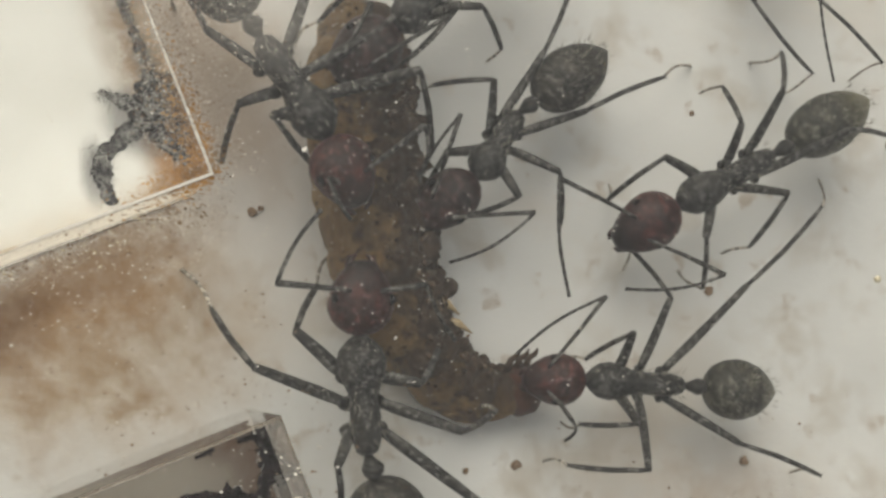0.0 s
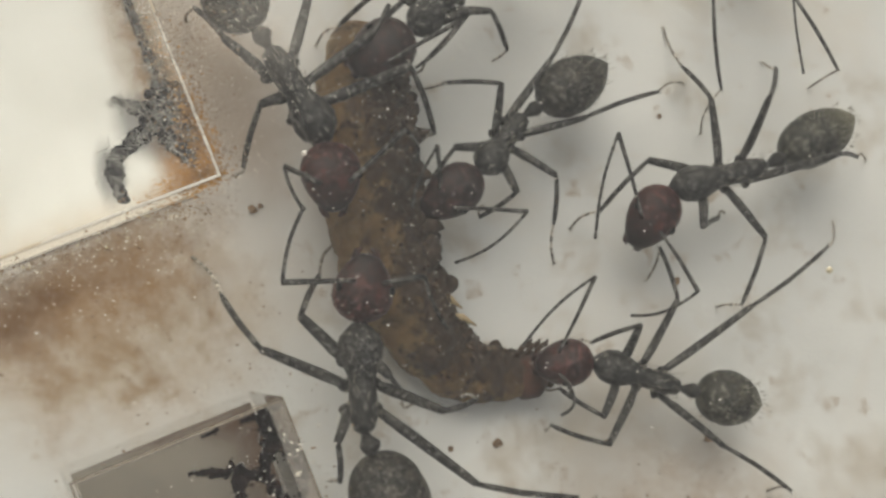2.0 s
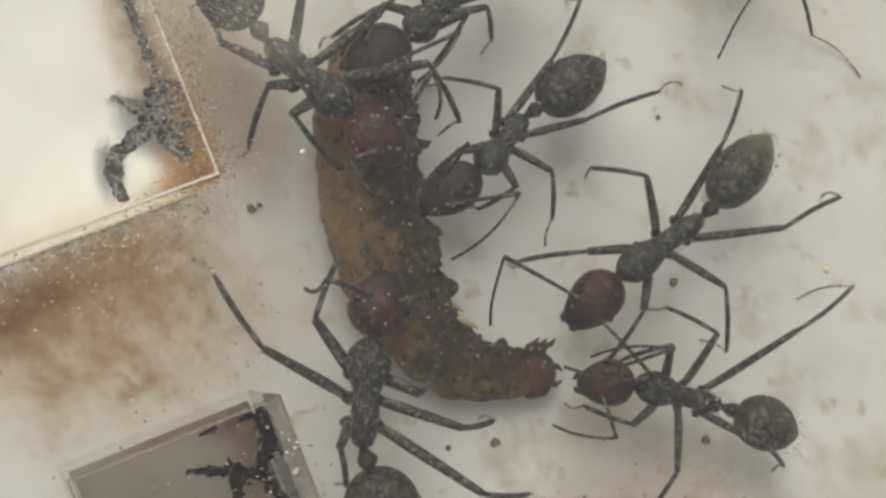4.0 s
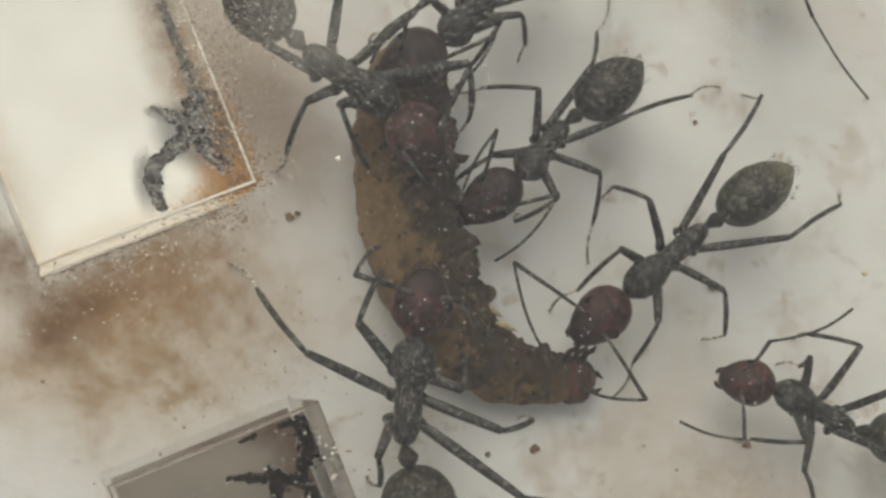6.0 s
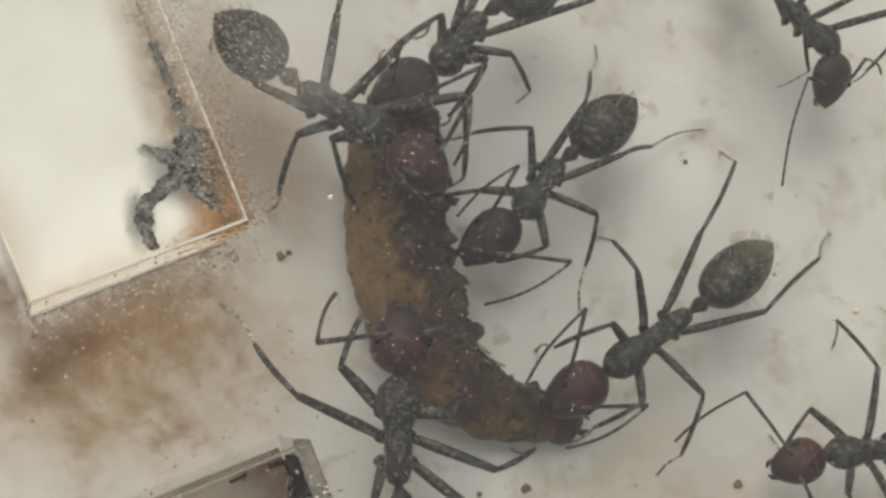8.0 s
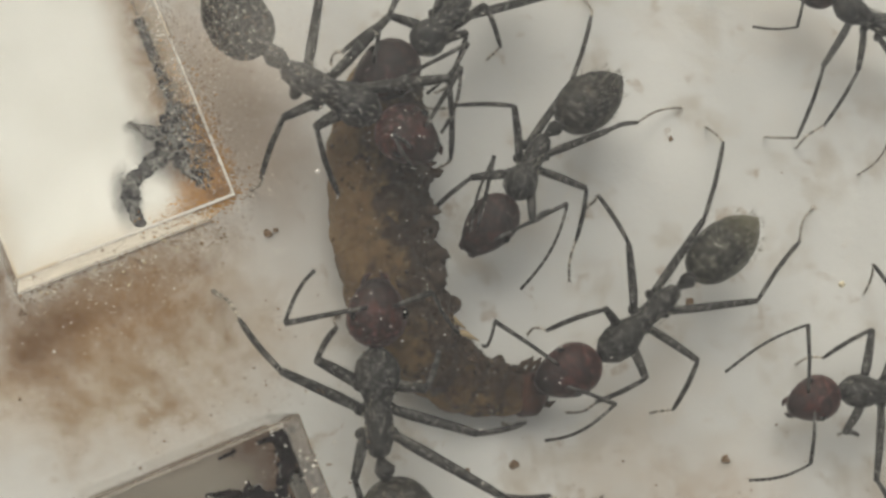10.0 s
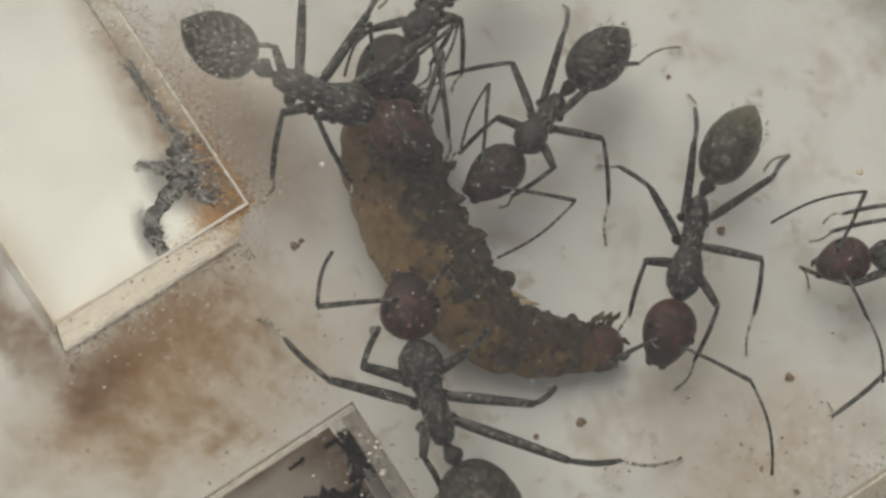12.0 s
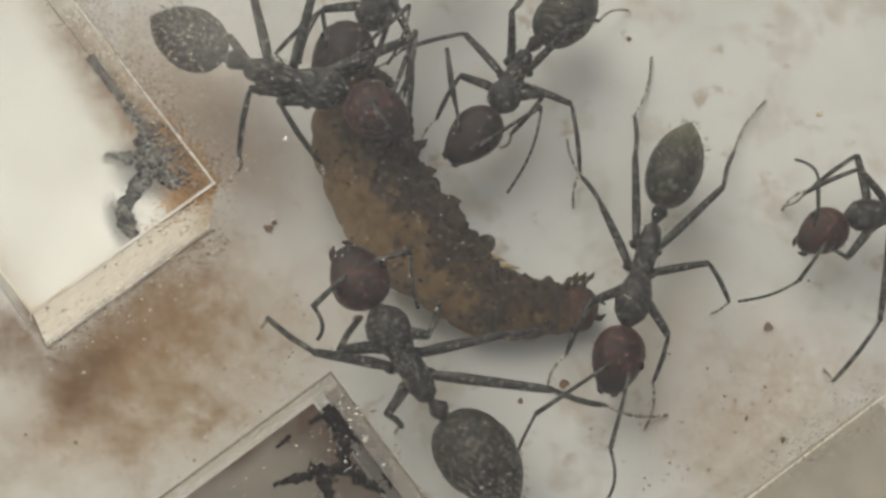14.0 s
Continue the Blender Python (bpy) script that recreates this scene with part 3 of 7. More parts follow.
def mould_patch(chains, label, fuzz, fuzz_mat, seed, grow=0.55, cover=0.42, beads=4, z=0.1, body=MOULD):
    """A flat granular growth along branching chains of (x, y, half width), with curled threads."""
    rnd = random.Random(seed)
    cx, cy = chains[0][0][:2]
    root = new("mould_growth")
    root.matrix_world = pose(cx * MM, cy * MM, z * MM)
    tagged(root, label, "mould")
    spots = []
    for chain in chains:
        bm = bmesh.new()
        for (x0, y0, w0), (x1, y1, w1) in zip(chain, chain[1:]):
            n = max(3, int(26 * math.hypot(x1 - x0, y1 - y0)))
            for i in range(n):
                u = (i + rnd.random()) / n
                w = w0 + (w1 - w0) * u
                flat = cover * w + 0.05
                m = Matrix.Translation((x0 + (x1 - x0) * u - cx + rnd.gauss(0, 0.3 * w), y0 + (y1 - y0) * u - cy + rnd.gauss(0, 0.3 * w), 0.0)) @ Matrix.Diagonal((flat, flat * 0.8, 0.03, 1))
                bmesh.ops.create_icosphere(bm, subdivisions=1, radius=1.0, matrix=m)
                for _ in range(beads):
                    x = x0 + (x1 - x0) * u - cx + rnd.gauss(0, w * grow)
                    y = y0 + (y1 - y0) * u - cy + rnd.gauss(0, w * grow)
                    spots.append((x, y))
                    r = 0.02 + 0.07 * rnd.random() ** 2 + 0.05 * w
                    m = Matrix.Translation((x, y, 0.01)) @ Matrix.Rotation(rnd.random() * 3, 4, "Z") @ Matrix.Diagonal((r, r * (0.4 + 0.6 * rnd.random()), 0.018, 1))
                    bmesh.ops.create_icosphere(bm, subdivisions=2, radius=1.0, matrix=m)
        part("lobe", bm, body, root)
    bm = bmesh.new()
    for _ in range(fuzz):
        x, y = rnd.choice(spots)
        p, h, pts = Vector((x, y, 0.065)), rnd.random() * 6.28, []
        for _ in range(7):
            pts.append(p.copy())
            h += rnd.gauss(0, 0.75)
            p += 0.085 * Vector((math.cos(h), math.sin(h), 0))
        tube(bm, pts, [0.0115] * 7, 4)
    tagged(part("threads", bm, fuzz_mat, root, "curled pale threads"), kind="stuff")
    return root


mould_patch([[(-2.11, 10.87, 0.45), (-2.77, 11.16, 0.3), (-3.63, 11.59, 0.05)], [(-2.11, 10.87, 0.5), (-2.02, 11.63, 0.4), (-1.83, 12.30, 0.3)],
             [(-2.11, 10.87, 0.5), (-1.63, 10.87, 0.4), (-1.40, 11.25, 0.35)], [(-1.83, 10.39, 0.35), (-1.35, 9.82, 0.3), (-0.64, 9.10, 0.15)],
             [(-2.30, 10.49, 0.4), (-2.87, 9.91, 0.3), (-3.58, 9.25, 0.35), (-3.53, 8.48, 0.25), (-3.25, 7.81, 0.25)], [(-1.83, 12.30, 0.25), (-2.58, 14.02, 0.18), (-3.25, 15.55, 0.1)]],
            "dark grey furry mould under the clear post", 330, MOULD_PALE, 3, 0.55, 0.7, 1)
mould_patch([[(1.22, -2.60, 0.3), (0.49, -2.65, 0.22), (-0.74, -2.60, 0.05)], [(1.22, -2.60, 0.3), (1.22, -3.52, 0.3), (0.99, -4.29, 0.1)],
             [(1.22, -2.60, 0.25), (2.15, -2.84, 0.25), (2.64, -3.42, 0.25), (3.28, -4.10, 0.1)], [(2.15, -2.74, 0.2), (2.30, -1.78, 0.34), (2.10, -0.62, 0.28)],
             [(2.54, -1.59, 0.3), (2.84, -1.20, 0.3), (3.23, -2.17, 0.3), (3.62, -3.32, 0.25), (3.92, -4.29, 0.2)], [(2.15, -0.38, 0.16), (1.3, -0.72, 0.1)], [(0.35, -1.0, 0.07), (-0.25, -1.25, 0.04)]],
            "black branching mould under the clear post", 8, MOULD_PALE, 4, 0.6, 0.45, 2, z=1.6, body=MOULD_DARK)

# ---- dust on the cover, crumbs on the floor ----


def flakes(name, count, place, size, material, label, thick=0.35, seed=1):
    rnd = random.Random(seed)
    verts, faces = [], []
    for _ in range(count):
        x, y, z = place(rnd)
        s = size * (0.35 + 1.3 * rnd.random() ** 3)
        a, k = rnd.random() * 6.28, 0.2 + 0.7 * rnd.random() ** 1.5
        base = len(verts)
        for i in range(5):
            b = a + i * 1.2566
            r = s * (0.7 + 0.6 * rnd.random())
            u, v = r * math.cos(b), r * math.sin(b) * k
            verts.append(((x + u) * MM, (y + v) * MM, z * MM))
            verts.append(((x + 0.7 * u) * MM, (y + 0.7 * v) * MM, (z + s * thick) * MM))
        for i in range(5):
            j = (i + 1) % 5
            faces.append((base + 2 * i, base + 2 * j, base + 2 * j + 1, base + 2 * i + 1))
        faces.append(tuple(base + 2 * i + 1 for i in range(5)))
        faces.append(tuple(base + 2 * i for i in range(4, -1, -1)))
    me = bpy.data.meshes.new(name)
    me.from_pydata(verts, [], faces)
    me.materials.append(material)
    return tagged(new(name, me), label, "dust", kind="stuff")


def everywhere(z):
    return lambda r: (-16 + 52 * r.random(), -18 + 40 * r.random(), z)


def beside_post(p, z, side=-1):
    """Thick along the outer sides of a post."""
    def place(r):
        c, s = math.cos(radians(p[2])), math.sin(radians(p[2]))
        d = 3.95 + abs(r.gauss(0, 1.2))
        along = -4.5 + 9.0 * r.random()
        u, v = ((along, side * d), (d, along))[r.random() < 0.45]
        return p[0] + u * c - v * s, p[1] + u * s + v * c, z
    return place


def patch(x, y, sx, sy, z):
    return lambda r: (x + r.gauss(0, sx), y + r.gauss(0, sy), z)


flakes("cover_dust", 3600, everywhere(9.0), 0.029, DUST, "fine pale dust specks on the cover", seed=1)
flakes("cover_dust", 700, everywhere(9.0), 0.025, CRUMB, "fine brown dust specks on the cover", seed=2)
flakes("cover_dust", 1300, beside_post(P1, 7.9), 0.037, DUST, "pale grit along the post", seed=3)
flakes("cover_dust", 1000, beside_post(P1, 7.9), 0.037, CRUMB, "brown grit along the post", seed=4)
flakes("cover_dust", 420, beside_post(P2, 7.99, 1), 0.04, CRUMB, "brown grit along the post", seed=5)
flakes("cover_dust", 500, patch(2.9, 16.1, 2.2, 2.0, 9.0), 0.021, DUST, "pale dust patch on the cover", seed=6)


def at_corner(r):
    """Along the two edges that meet in the rusty corner of the white post."""
    c, s_ = math.cos(radians(P1[2])), math.sin(radians(P1[2]))
    d = abs(r.gauss(0, 1.1))
    u, v = ((3.85 - d, -3.85), (3.85, -3.85 + 1.8 * d))[r.random() < 0.55]
    u, v = u + r.gauss(0, 0.28), v + r.gauss(0, 0.28)
    return P1[0] + u * c - v * s_, P1[1] + u * s_ + v * c, 7.9


def on_edge(r):
    """Dirt on top of the white post along its rusty edge, thick on the edge itself."""
    c, s_ = math.cos(radians(P1[2])), math.sin(radians(P1[2]))
    u, v = 3.75 + r.gauss(0, 0.55), -3.9 + 13.0 * r.random()
    return P1[0] + u * c - v * s_, P1[1] + u * s_ + v * c, 8.0 if u < 4.0 else 7.9


def pale_edge(r):
    """Grit along the seen edge of the pale post."""
    c, s_ = math.cos(radians(P3[2])), math.sin(radians(P3[2]))
    u, v = -4.0 + 8.0 * r.random(), 4.0 + r.gauss(0.1, 0.55)
    return P3[0] + u * c - v * s_, P3[1] + u * s_ + v * c, 7.99


flakes("cover_dust", 4600, on_edge, 0.034, CRUMB, "brown dirt along the edge of the post", seed=17)
flakes("cover_dust", 1500, on_edge, 0.03, DUST, "pale dirt along the edge of the post", seed=18)
flakes("cover_dust", 1700, pale_edge, 0.03, CRUMB, "brown grit along the edge of the post", seed=19)
flakes("cover_dust", 350, pale_edge, 0.034, DUST, "pale grit along the edge of the post", seed=20)
flakes("cover_dust", 420, patch(-4.6, 9.0, 2.6, 3.0, 8.0), 0.022, CRUMB, "fine dark specks on top of the white post", seed=22)
flakes("cover_dust", 14, patch(2.2, -1.5, 0.5, 1.2, 8.0), 0.075, DUST, "white specks on the post over the mould", seed=21)
flakes("rust_crust", 4200, at_corner, 0.043, RUST, "orange rust crust on the corner of the post", seed=11)
flakes("cover_dust", 1500, patch(-0.4, 13.9, 2.0, 1.6, 9.0), 0.022, DUST, "dense pale dust patch on the cover", seed=12)
flakes("cover_dust", 900, patch(-1.0, 14.1, 1.6, 1.3, 9.0), 0.024, CRUMB, "brown dust in the dense patch on the cover", seed=16)
flakes("cover_dust", 2600, patch(3.0, 9.0, 7.0, 6.0, 9.0), 0.028, DUST, "fine pale dust on the cover over the prey", seed=13)
flakes("floor_grit", 420, everywhere(0.0), 0.04, CRUMB, "small brown crumbs on the floor", seed=7)
flakes("floor_grit", 600, patch(18.5, -5, 4.5, 2.6, 0.0), 0.05, CRUMB, "brown crumbs on the stained floor", seed=8)
flakes("floor_grit", 350, patch(-4.5, 4.2, 4, 1.6, 0.0), 0.05, CRUMB, "brown grit in the dirt", seed=9)


def crumb(x, y, z, size, material, label, seed):
    rnd = random.Random(seed)
    bm = bmesh.new()
    bmesh.ops.create_icosphere(bm, subdivisions=2, radius=size)
    for v in bm.verts:
        v.co *= 0.5 + 0.85 * rnd.random()
        v.co.z = max(v.co.z * 0.45, -size * 0.25)
    ob = ob_from("crumb", bm, material)
    ob.location = (x * MM, y * MM, (z + size * 0.28) * MM)
    return tagged(ob, label, "crumb", group="loose crumbs")


for i, (x, y, s) in enumerate(((2.05, 7.64, 0.17), (2.35, 7.8, 0.12), (10.1, -2.1, 0.13), (12.12, -1.97, 0.19), (20.19, 4.73, 0.19), (19.65, 11.77, 0.11), (21.54, -2.03, 0.2), (20.56, -6.81, 0.15))):
    crumb(x, y, -0.05, s, CRUMB, "small brown crumb lying on the plaster", i)


def foot_bank(r):
    """Grit banked against the foot of the two open sides of the white post."""
    c, s_ = math.cos(radians(P1[2])), math.sin(radians(P1[2]))
    d = abs(r.gauss(0, 0.6))
    u, v = (-4.4 + 8.8 * r.random(), -4.03 - d)
    return P1[0] + u * c - v * s_, P1[1] + u * s_ + v * c, max(0.0, 0.4 - 1.1 * d) * r.random()


flakes("floor_grit", 900, foot_bank, 0.045, CRUMB, "brown grit banked against the foot of the post", seed=14)
flakes("floor_grit", 60, foot_bank, 0.045, FLAKE, "pale yellow grit banked against the foot of the post", seed=15)


def fibres(count, seed):
    """Short curled lint on the cover."""
    rnd = random.Random(seed)
    bm = bmesh.new()
    for _ in range(count):
        p, h, pts = Vector((-8 + 36 * rnd.random(), -12 + 30 * rnd.random(), 9.015)), rnd.random() * 6.28, []
        turn, step = rnd.gauss(0, 0.35), 0.02 + 0.04 * rnd.random()
        for _ in range(7):
            pts.append(p.copy())
            h += turn + rnd.gauss(0, 0.3)
            p += step * Vector((math.cos(h), math.sin(h), 0))
        tube(bm, pts, [0.008] * 7, 4)
    return tagged(ob_from("lint", bm, DUST), "short pale curled lint on the cover", "lint", kind="stuff")


flakes("cover_dust", 60, patch(1.2, -1.6, 0.8, 1.1, 9.0), 0.042, DUST, "white specks over the mould", seed=17)
fibres(90, 31)
crumb(22.58, 4.75, 9.0, 0.13, FLAKE, "pale flake lying on the cover", 20)
crumb(2.46, 8.88, 9.0, 0.09, DUST, "white speck lying on the cover", 21)


# ---- keyed places of the animals ----
ANT_KEYS = {}
ANT_KEYS['a'] = {}
ANT_KEYS['a'][0.0] = ((4.79, 8.19, 4.13, 9.75, 1.59, 13.43, 0.16, 15.73),
    (6.46, 9.69, 7.13, 8.54, 3.64, 8.18, 4.54, 6.92),
    (6.07, 11.79, 8.16, 9.02, 6.30, 13.98, 9.14, 16.48, 3.49, 15.58, 5.45, 17.95,
     1.96, 10.42, 4.70, 8.39, 0.86, 10.90, 0.71, 9.84, -0.22, 13.46, -0.80, 15.13))
ANT_KEYS['a'][1.5] = ((5.73, 8.38, 4.74, 10.07, 1.93, 13.59, 0.17, 16.12),
    (7.06, 10.18, 7.82, 9.05, 4.34, 8.49, 5.33, 7.28),
    (6.53, 12.26, 8.85, 9.55, 6.62, 14.44, 9.32, 17.07, 3.70, 15.87, 5.52, 18.30,
     2.50, 10.62, 5.41, 8.71, 1.36, 11.01, 1.29, 9.90, 0.10, 13.52, -0.57, 15.10))
ANT_KEYS['a'][2.0] = ((4.32, 7.92, 4.14, 9.82, 1.99, 13.34, 0.14, 16.09),
    (7.12, 10.39, 7.94, 9.31, 1.24, 9.23, 3.28, 6.77),
    (6.65, 12.32, 8.97, 9.80, 6.61, 14.54, 9.29, 17.14, 3.65, 15.83, 5.50, 18.24,
     2.61, 10.69, 5.41, 8.71, 1.48, 11.05, 1.32, 9.89, 0.19, 13.54, -0.53, 15.12))
ANT_KEYS['a'][4.5] = ((6.94, 9.75, 5.33, 11.22, 1.91, 13.60, -0.09, 16.07),
    (7.28, 11.60, 8.37, 10.91, 5.25, 8.94, 6.22, 7.81),
    (7.20, 12.49, 9.38, 11.22, 6.39, 14.94, 8.86, 17.35, 2.84, 15.11, 5.05, 17.31,
     2.78, 10.71, 5.21, 8.74, 1.91, 11.81, 1.48, 9.77, 0.18, 13.33, -0.35, 15.75))
ANT_KEYS['a'][5.0] = ((6.55, 9.58, 5.18, 11.62, 1.91, 13.60, -0.23, 16.05),
    (7.33, 11.80, 8.39, 10.99, 5.30, 9.05, 6.31, 7.93),
    (7.31, 12.54, 9.40, 11.29, 6.33, 14.96, 8.83, 17.39, 2.79, 15.07, 4.99, 17.25,
     3.08, 11.10, 5.35, 8.60, 1.97, 11.29, 1.42, 9.59, 0.63, 13.67, -0.36, 15.54))
ANT_KEYS['a'][5.5] = ((6.77, 9.38, 5.48, 11.23, 1.92, 13.62, -0.41, 16.16),
    (7.41, 11.97, 8.32, 10.93, 5.31, 9.23, 6.38, 8.12),
    (7.43, 12.63, 9.32, 11.25, 6.21, 14.95, 8.85, 17.43, 2.89, 15.29, 4.94, 17.51,
     3.11, 11.20, 5.36, 8.56, 1.97, 11.38, 1.45, 9.55, 0.57, 13.70, -0.38, 15.63))
ANT_KEYS['a'][6.0] = ((6.90, 9.58, 5.60, 11.35, 1.94, 13.66, -0.86, 16.35),
    (7.54, 12.13, 8.14, 10.80, 5.32, 9.49, 6.43, 8.38),
    (7.57, 12.75, 9.13, 11.15, 6.03, 14.93, 8.89, 17.47, 3.14, 15.81, 4.90, 18.12,
     3.13, 11.33, 5.37, 8.51, 1.96, 11.50, 1.49, 9.51, 0.41, 13.75, -0.41, 15.74))
ANT_KEYS['a'][6.5] = ((6.96, 9.73, 5.53, 11.50, 1.96, 13.71, -0.83, 16.71),
    (7.67, 12.27, 7.93, 10.64, 5.33, 9.77, 6.48, 8.66),
    (7.69, 12.88, 8.90, 11.03, 5.83, 14.91, 8.94, 17.51, 3.43, 16.42, 4.86, 18.85,
     3.15, 11.45, 5.40, 8.43, 1.96, 11.63, 1.52, 9.48, 0.23, 13.80, -0.46, 15.85))
ANT_KEYS['a'][7.0] = ((7.11, 9.87, 5.77, 11.46, 2.07, 13.41, -1.00, 16.94),
    (7.80, 12.40, 7.75, 10.51, 5.34, 10.03, 6.52, 8.91),
    (7.78, 12.99, 8.70, 10.90, 5.67, 14.89, 8.98, 17.55, 3.68, 16.94, 4.84, 19.46,
     3.17, 11.54, 5.43, 8.33, 1.95, 11.74, 1.55, 9.45, 0.07, 13.85, -0.51, 15.94))
ANT_KEYS['a'][7.5] = ((7.24, 10.16, 5.85, 11.56, 1.99, 13.77, -1.86, 17.15),
    (7.90, 12.51, 7.68, 10.45, 5.35, 10.21, 6.57, 9.09),
    (7.82, 13.03, 8.61, 10.81, 5.61, 14.88, 9.00, 17.61, 3.78, 17.16, 4.83, 19.72,
     3.17, 11.58, 5.47, 8.21, 1.95, 11.78, 1.56, 9.44, 0.01, 13.92, -0.55, 15.97))
ANT_KEYS['a'][10.0] = ((7.26, 10.59, 5.58, 11.71, 2.11, 13.44, -1.51, 17.11),
    (8.17, 12.92, 7.81, 10.85, 5.79, 10.61, 6.80, 9.49),
    (7.69, 12.74, 8.57, 10.55, 5.99, 15.39, 8.05, 18.17, 3.23, 15.98, 5.18, 18.53,
     3.10, 11.09, 6.20, 6.21, 1.94, 11.50, 1.40, 9.43, 1.67, 13.79, -1.23, 15.83))
ANT_KEYS['a'][10.5] = ((7.35, 10.05, 5.46, 11.60, 2.28, 13.31, -1.00, 17.27),
    (8.28, 12.64, 7.85, 10.58, 5.79, 10.42, 6.76, 9.27),
    (7.75, 12.46, 8.57, 10.26, 6.23, 15.19, 8.37, 17.88, 3.46, 15.84, 5.54, 18.29,
     3.11, 11.28, 6.14, 6.27, 1.98, 11.75, 1.55, 9.91, 1.85, 13.60, -0.73, 16.25))
ANT_KEYS['a'][11.0] = ((7.10, 10.26, 5.31, 11.61, 2.21, 13.38, -0.37, 16.79),
    (8.41, 12.36, 7.87, 10.31, 5.80, 10.23, 6.72, 9.04),
    (7.88, 12.22, 8.57, 9.94, 6.41, 14.98, 8.68, 17.58, 3.70, 15.78, 5.84, 18.16,
     3.13, 11.46, 6.02, 6.41, 2.02, 12.00, 1.41, 10.07, 0.79, 14.55, -0.23, 15.81))
ANT_KEYS['a'][11.5] = ((6.90, 10.12, 5.44, 11.35, 2.13, 13.30, -0.60, 17.18),
    (8.51, 12.62, 7.71, 10.35, 5.86, 10.28, 6.75, 9.05),
    (8.28, 12.91, 8.59, 9.78, 6.28, 15.01, 8.61, 17.65, 3.67, 15.86, 5.57, 18.28,
     3.15, 11.44, 5.76, 6.87, 2.00, 11.96, 1.26, 9.56, 1.93, 13.94, -0.75, 16.15))
ANT_KEYS['a'][12.0] = ((7.29, 9.77, 5.34, 11.49, 2.27, 13.47, -1.19, 16.68),
    (8.59, 13.12, 7.43, 10.42, 5.99, 10.39, 6.82, 9.08),
    (8.87, 14.20, 8.64, 9.66, 6.01, 15.07, 8.48, 17.79, 3.59, 15.99, 5.07, 18.50,
     3.16, 11.39, 5.41, 7.55, 1.96, 11.89, 0.94, 8.59, 2.13, 14.32, -0.97, 16.32))
ANT_KEYS['a'][12.5] = ((7.34, 9.92, 5.54, 11.28, 2.25, 13.21, -1.15, 16.50),
    (8.70, 13.38, 7.27, 10.46, 6.11, 10.44, 6.89, 9.09),
    (9.23, 14.89, 8.66, 9.61, 5.81, 15.11, 8.35, 17.89, 3.51, 16.07, 4.80, 18.62,
     3.17, 11.35, 5.24, 7.90, 1.94, 11.85, 0.67, 7.97, 2.45, 14.27, -0.76, 16.29))
ANT_KEYS['a'][13.0] = ((7.21, 9.84, 5.77, 11.06, 2.16, 13.10, -1.11, 16.55),
    (8.89, 13.23, 7.34, 10.34, 6.22, 10.34, 6.95, 8.98),
    (9.31, 14.33, 8.61, 9.86, 5.71, 15.12, 8.25, 17.92, 3.43, 15.97, 4.80, 18.51,
     3.16, 11.31, 5.32, 7.80, 2.01, 11.91, 0.49, 7.83, 2.14, 14.39, -1.21, 16.29))
ANT_KEYS['a'][13.5] = ((7.36, 10.17, 6.14, 11.10, 2.23, 13.21, -1.17, 16.59),
    (9.11, 12.97, 7.47, 10.13, 6.33, 10.17, 7.01, 8.79),
    (9.36, 13.30, 8.51, 10.32, 5.63, 15.14, 8.16, 17.94, 3.34, 15.79, 4.80, 18.32,
     3.14, 11.27, 5.48, 7.63, 2.15, 12.02, 0.33, 7.73, 2.05, 14.29, -1.23, 16.24))
ANT_KEYS['a'][14.0] = ((7.38, 9.71, 6.13, 10.91, 2.11, 13.34, -1.17, 16.63),
    (9.21, 12.82, 7.54, 10.01, 6.38, 10.07, 7.04, 8.68),
    (9.38, 12.74, 8.46, 10.57, 5.60, 15.14, 8.12, 17.95, 3.30, 15.69, 4.80, 18.21,
     3.13, 11.25, 5.56, 7.53, 2.22, 12.08, 0.26, 7.70, 2.02, 14.36, -1.22, 16.32))
ANT_KEYS['b'] = {}
ANT_KEYS['b'][0.0] = ((5.27, 5.47, 5.22, 2.89, 5.49, -1.06, 6.48, -4.23),
    (1.92, 4.74, 3.61, 7.40, 7.88, 4.80, 8.50, 2.71),
    (2.92, 3.19, 5.11, 6.20, 1.36, 1.96, -0.57, 5.55, 4.26, -1.49, 4.59, -2.63,
     7.30, 1.31, 8.52, 2.60, 8.44, -0.33, 10.30, 0.30, 9.93, -3.31, 16.18, -3.84))
ANT_KEYS['b'][1.5] = ((5.60, 5.75, 5.41, 3.09, 5.62, -1.11, 6.98, -4.47),
    (2.14, 4.89, 3.89, 7.53, 8.10, 4.84, 8.69, 2.74),
    (3.12, 3.31, 5.38, 6.30, 1.51, 2.10, -0.35, 5.73, 4.37, -1.40, 4.70, -2.55,
     7.48, 1.35, 8.73, 2.62, 8.60, -0.32, 10.49, 0.29, 10.05, -3.32, 16.31, -3.95))
ANT_KEYS['b'][2.0] = ((5.68, 5.35, 5.43, 3.04, 5.62, -1.17, 6.98, -4.62),
    (2.11, 4.49, 3.15, 7.76, 8.05, 4.78, 8.68, 2.72),
    (3.16, 3.30, 5.38, 6.29, 1.53, 2.08, -0.34, 5.74, 4.39, -1.43, 4.73, -2.56,
     6.30, 1.01, 7.55, 0.08, 8.10, -0.29, 10.17, 0.07, 10.01, -3.25, 16.35, -4.31))
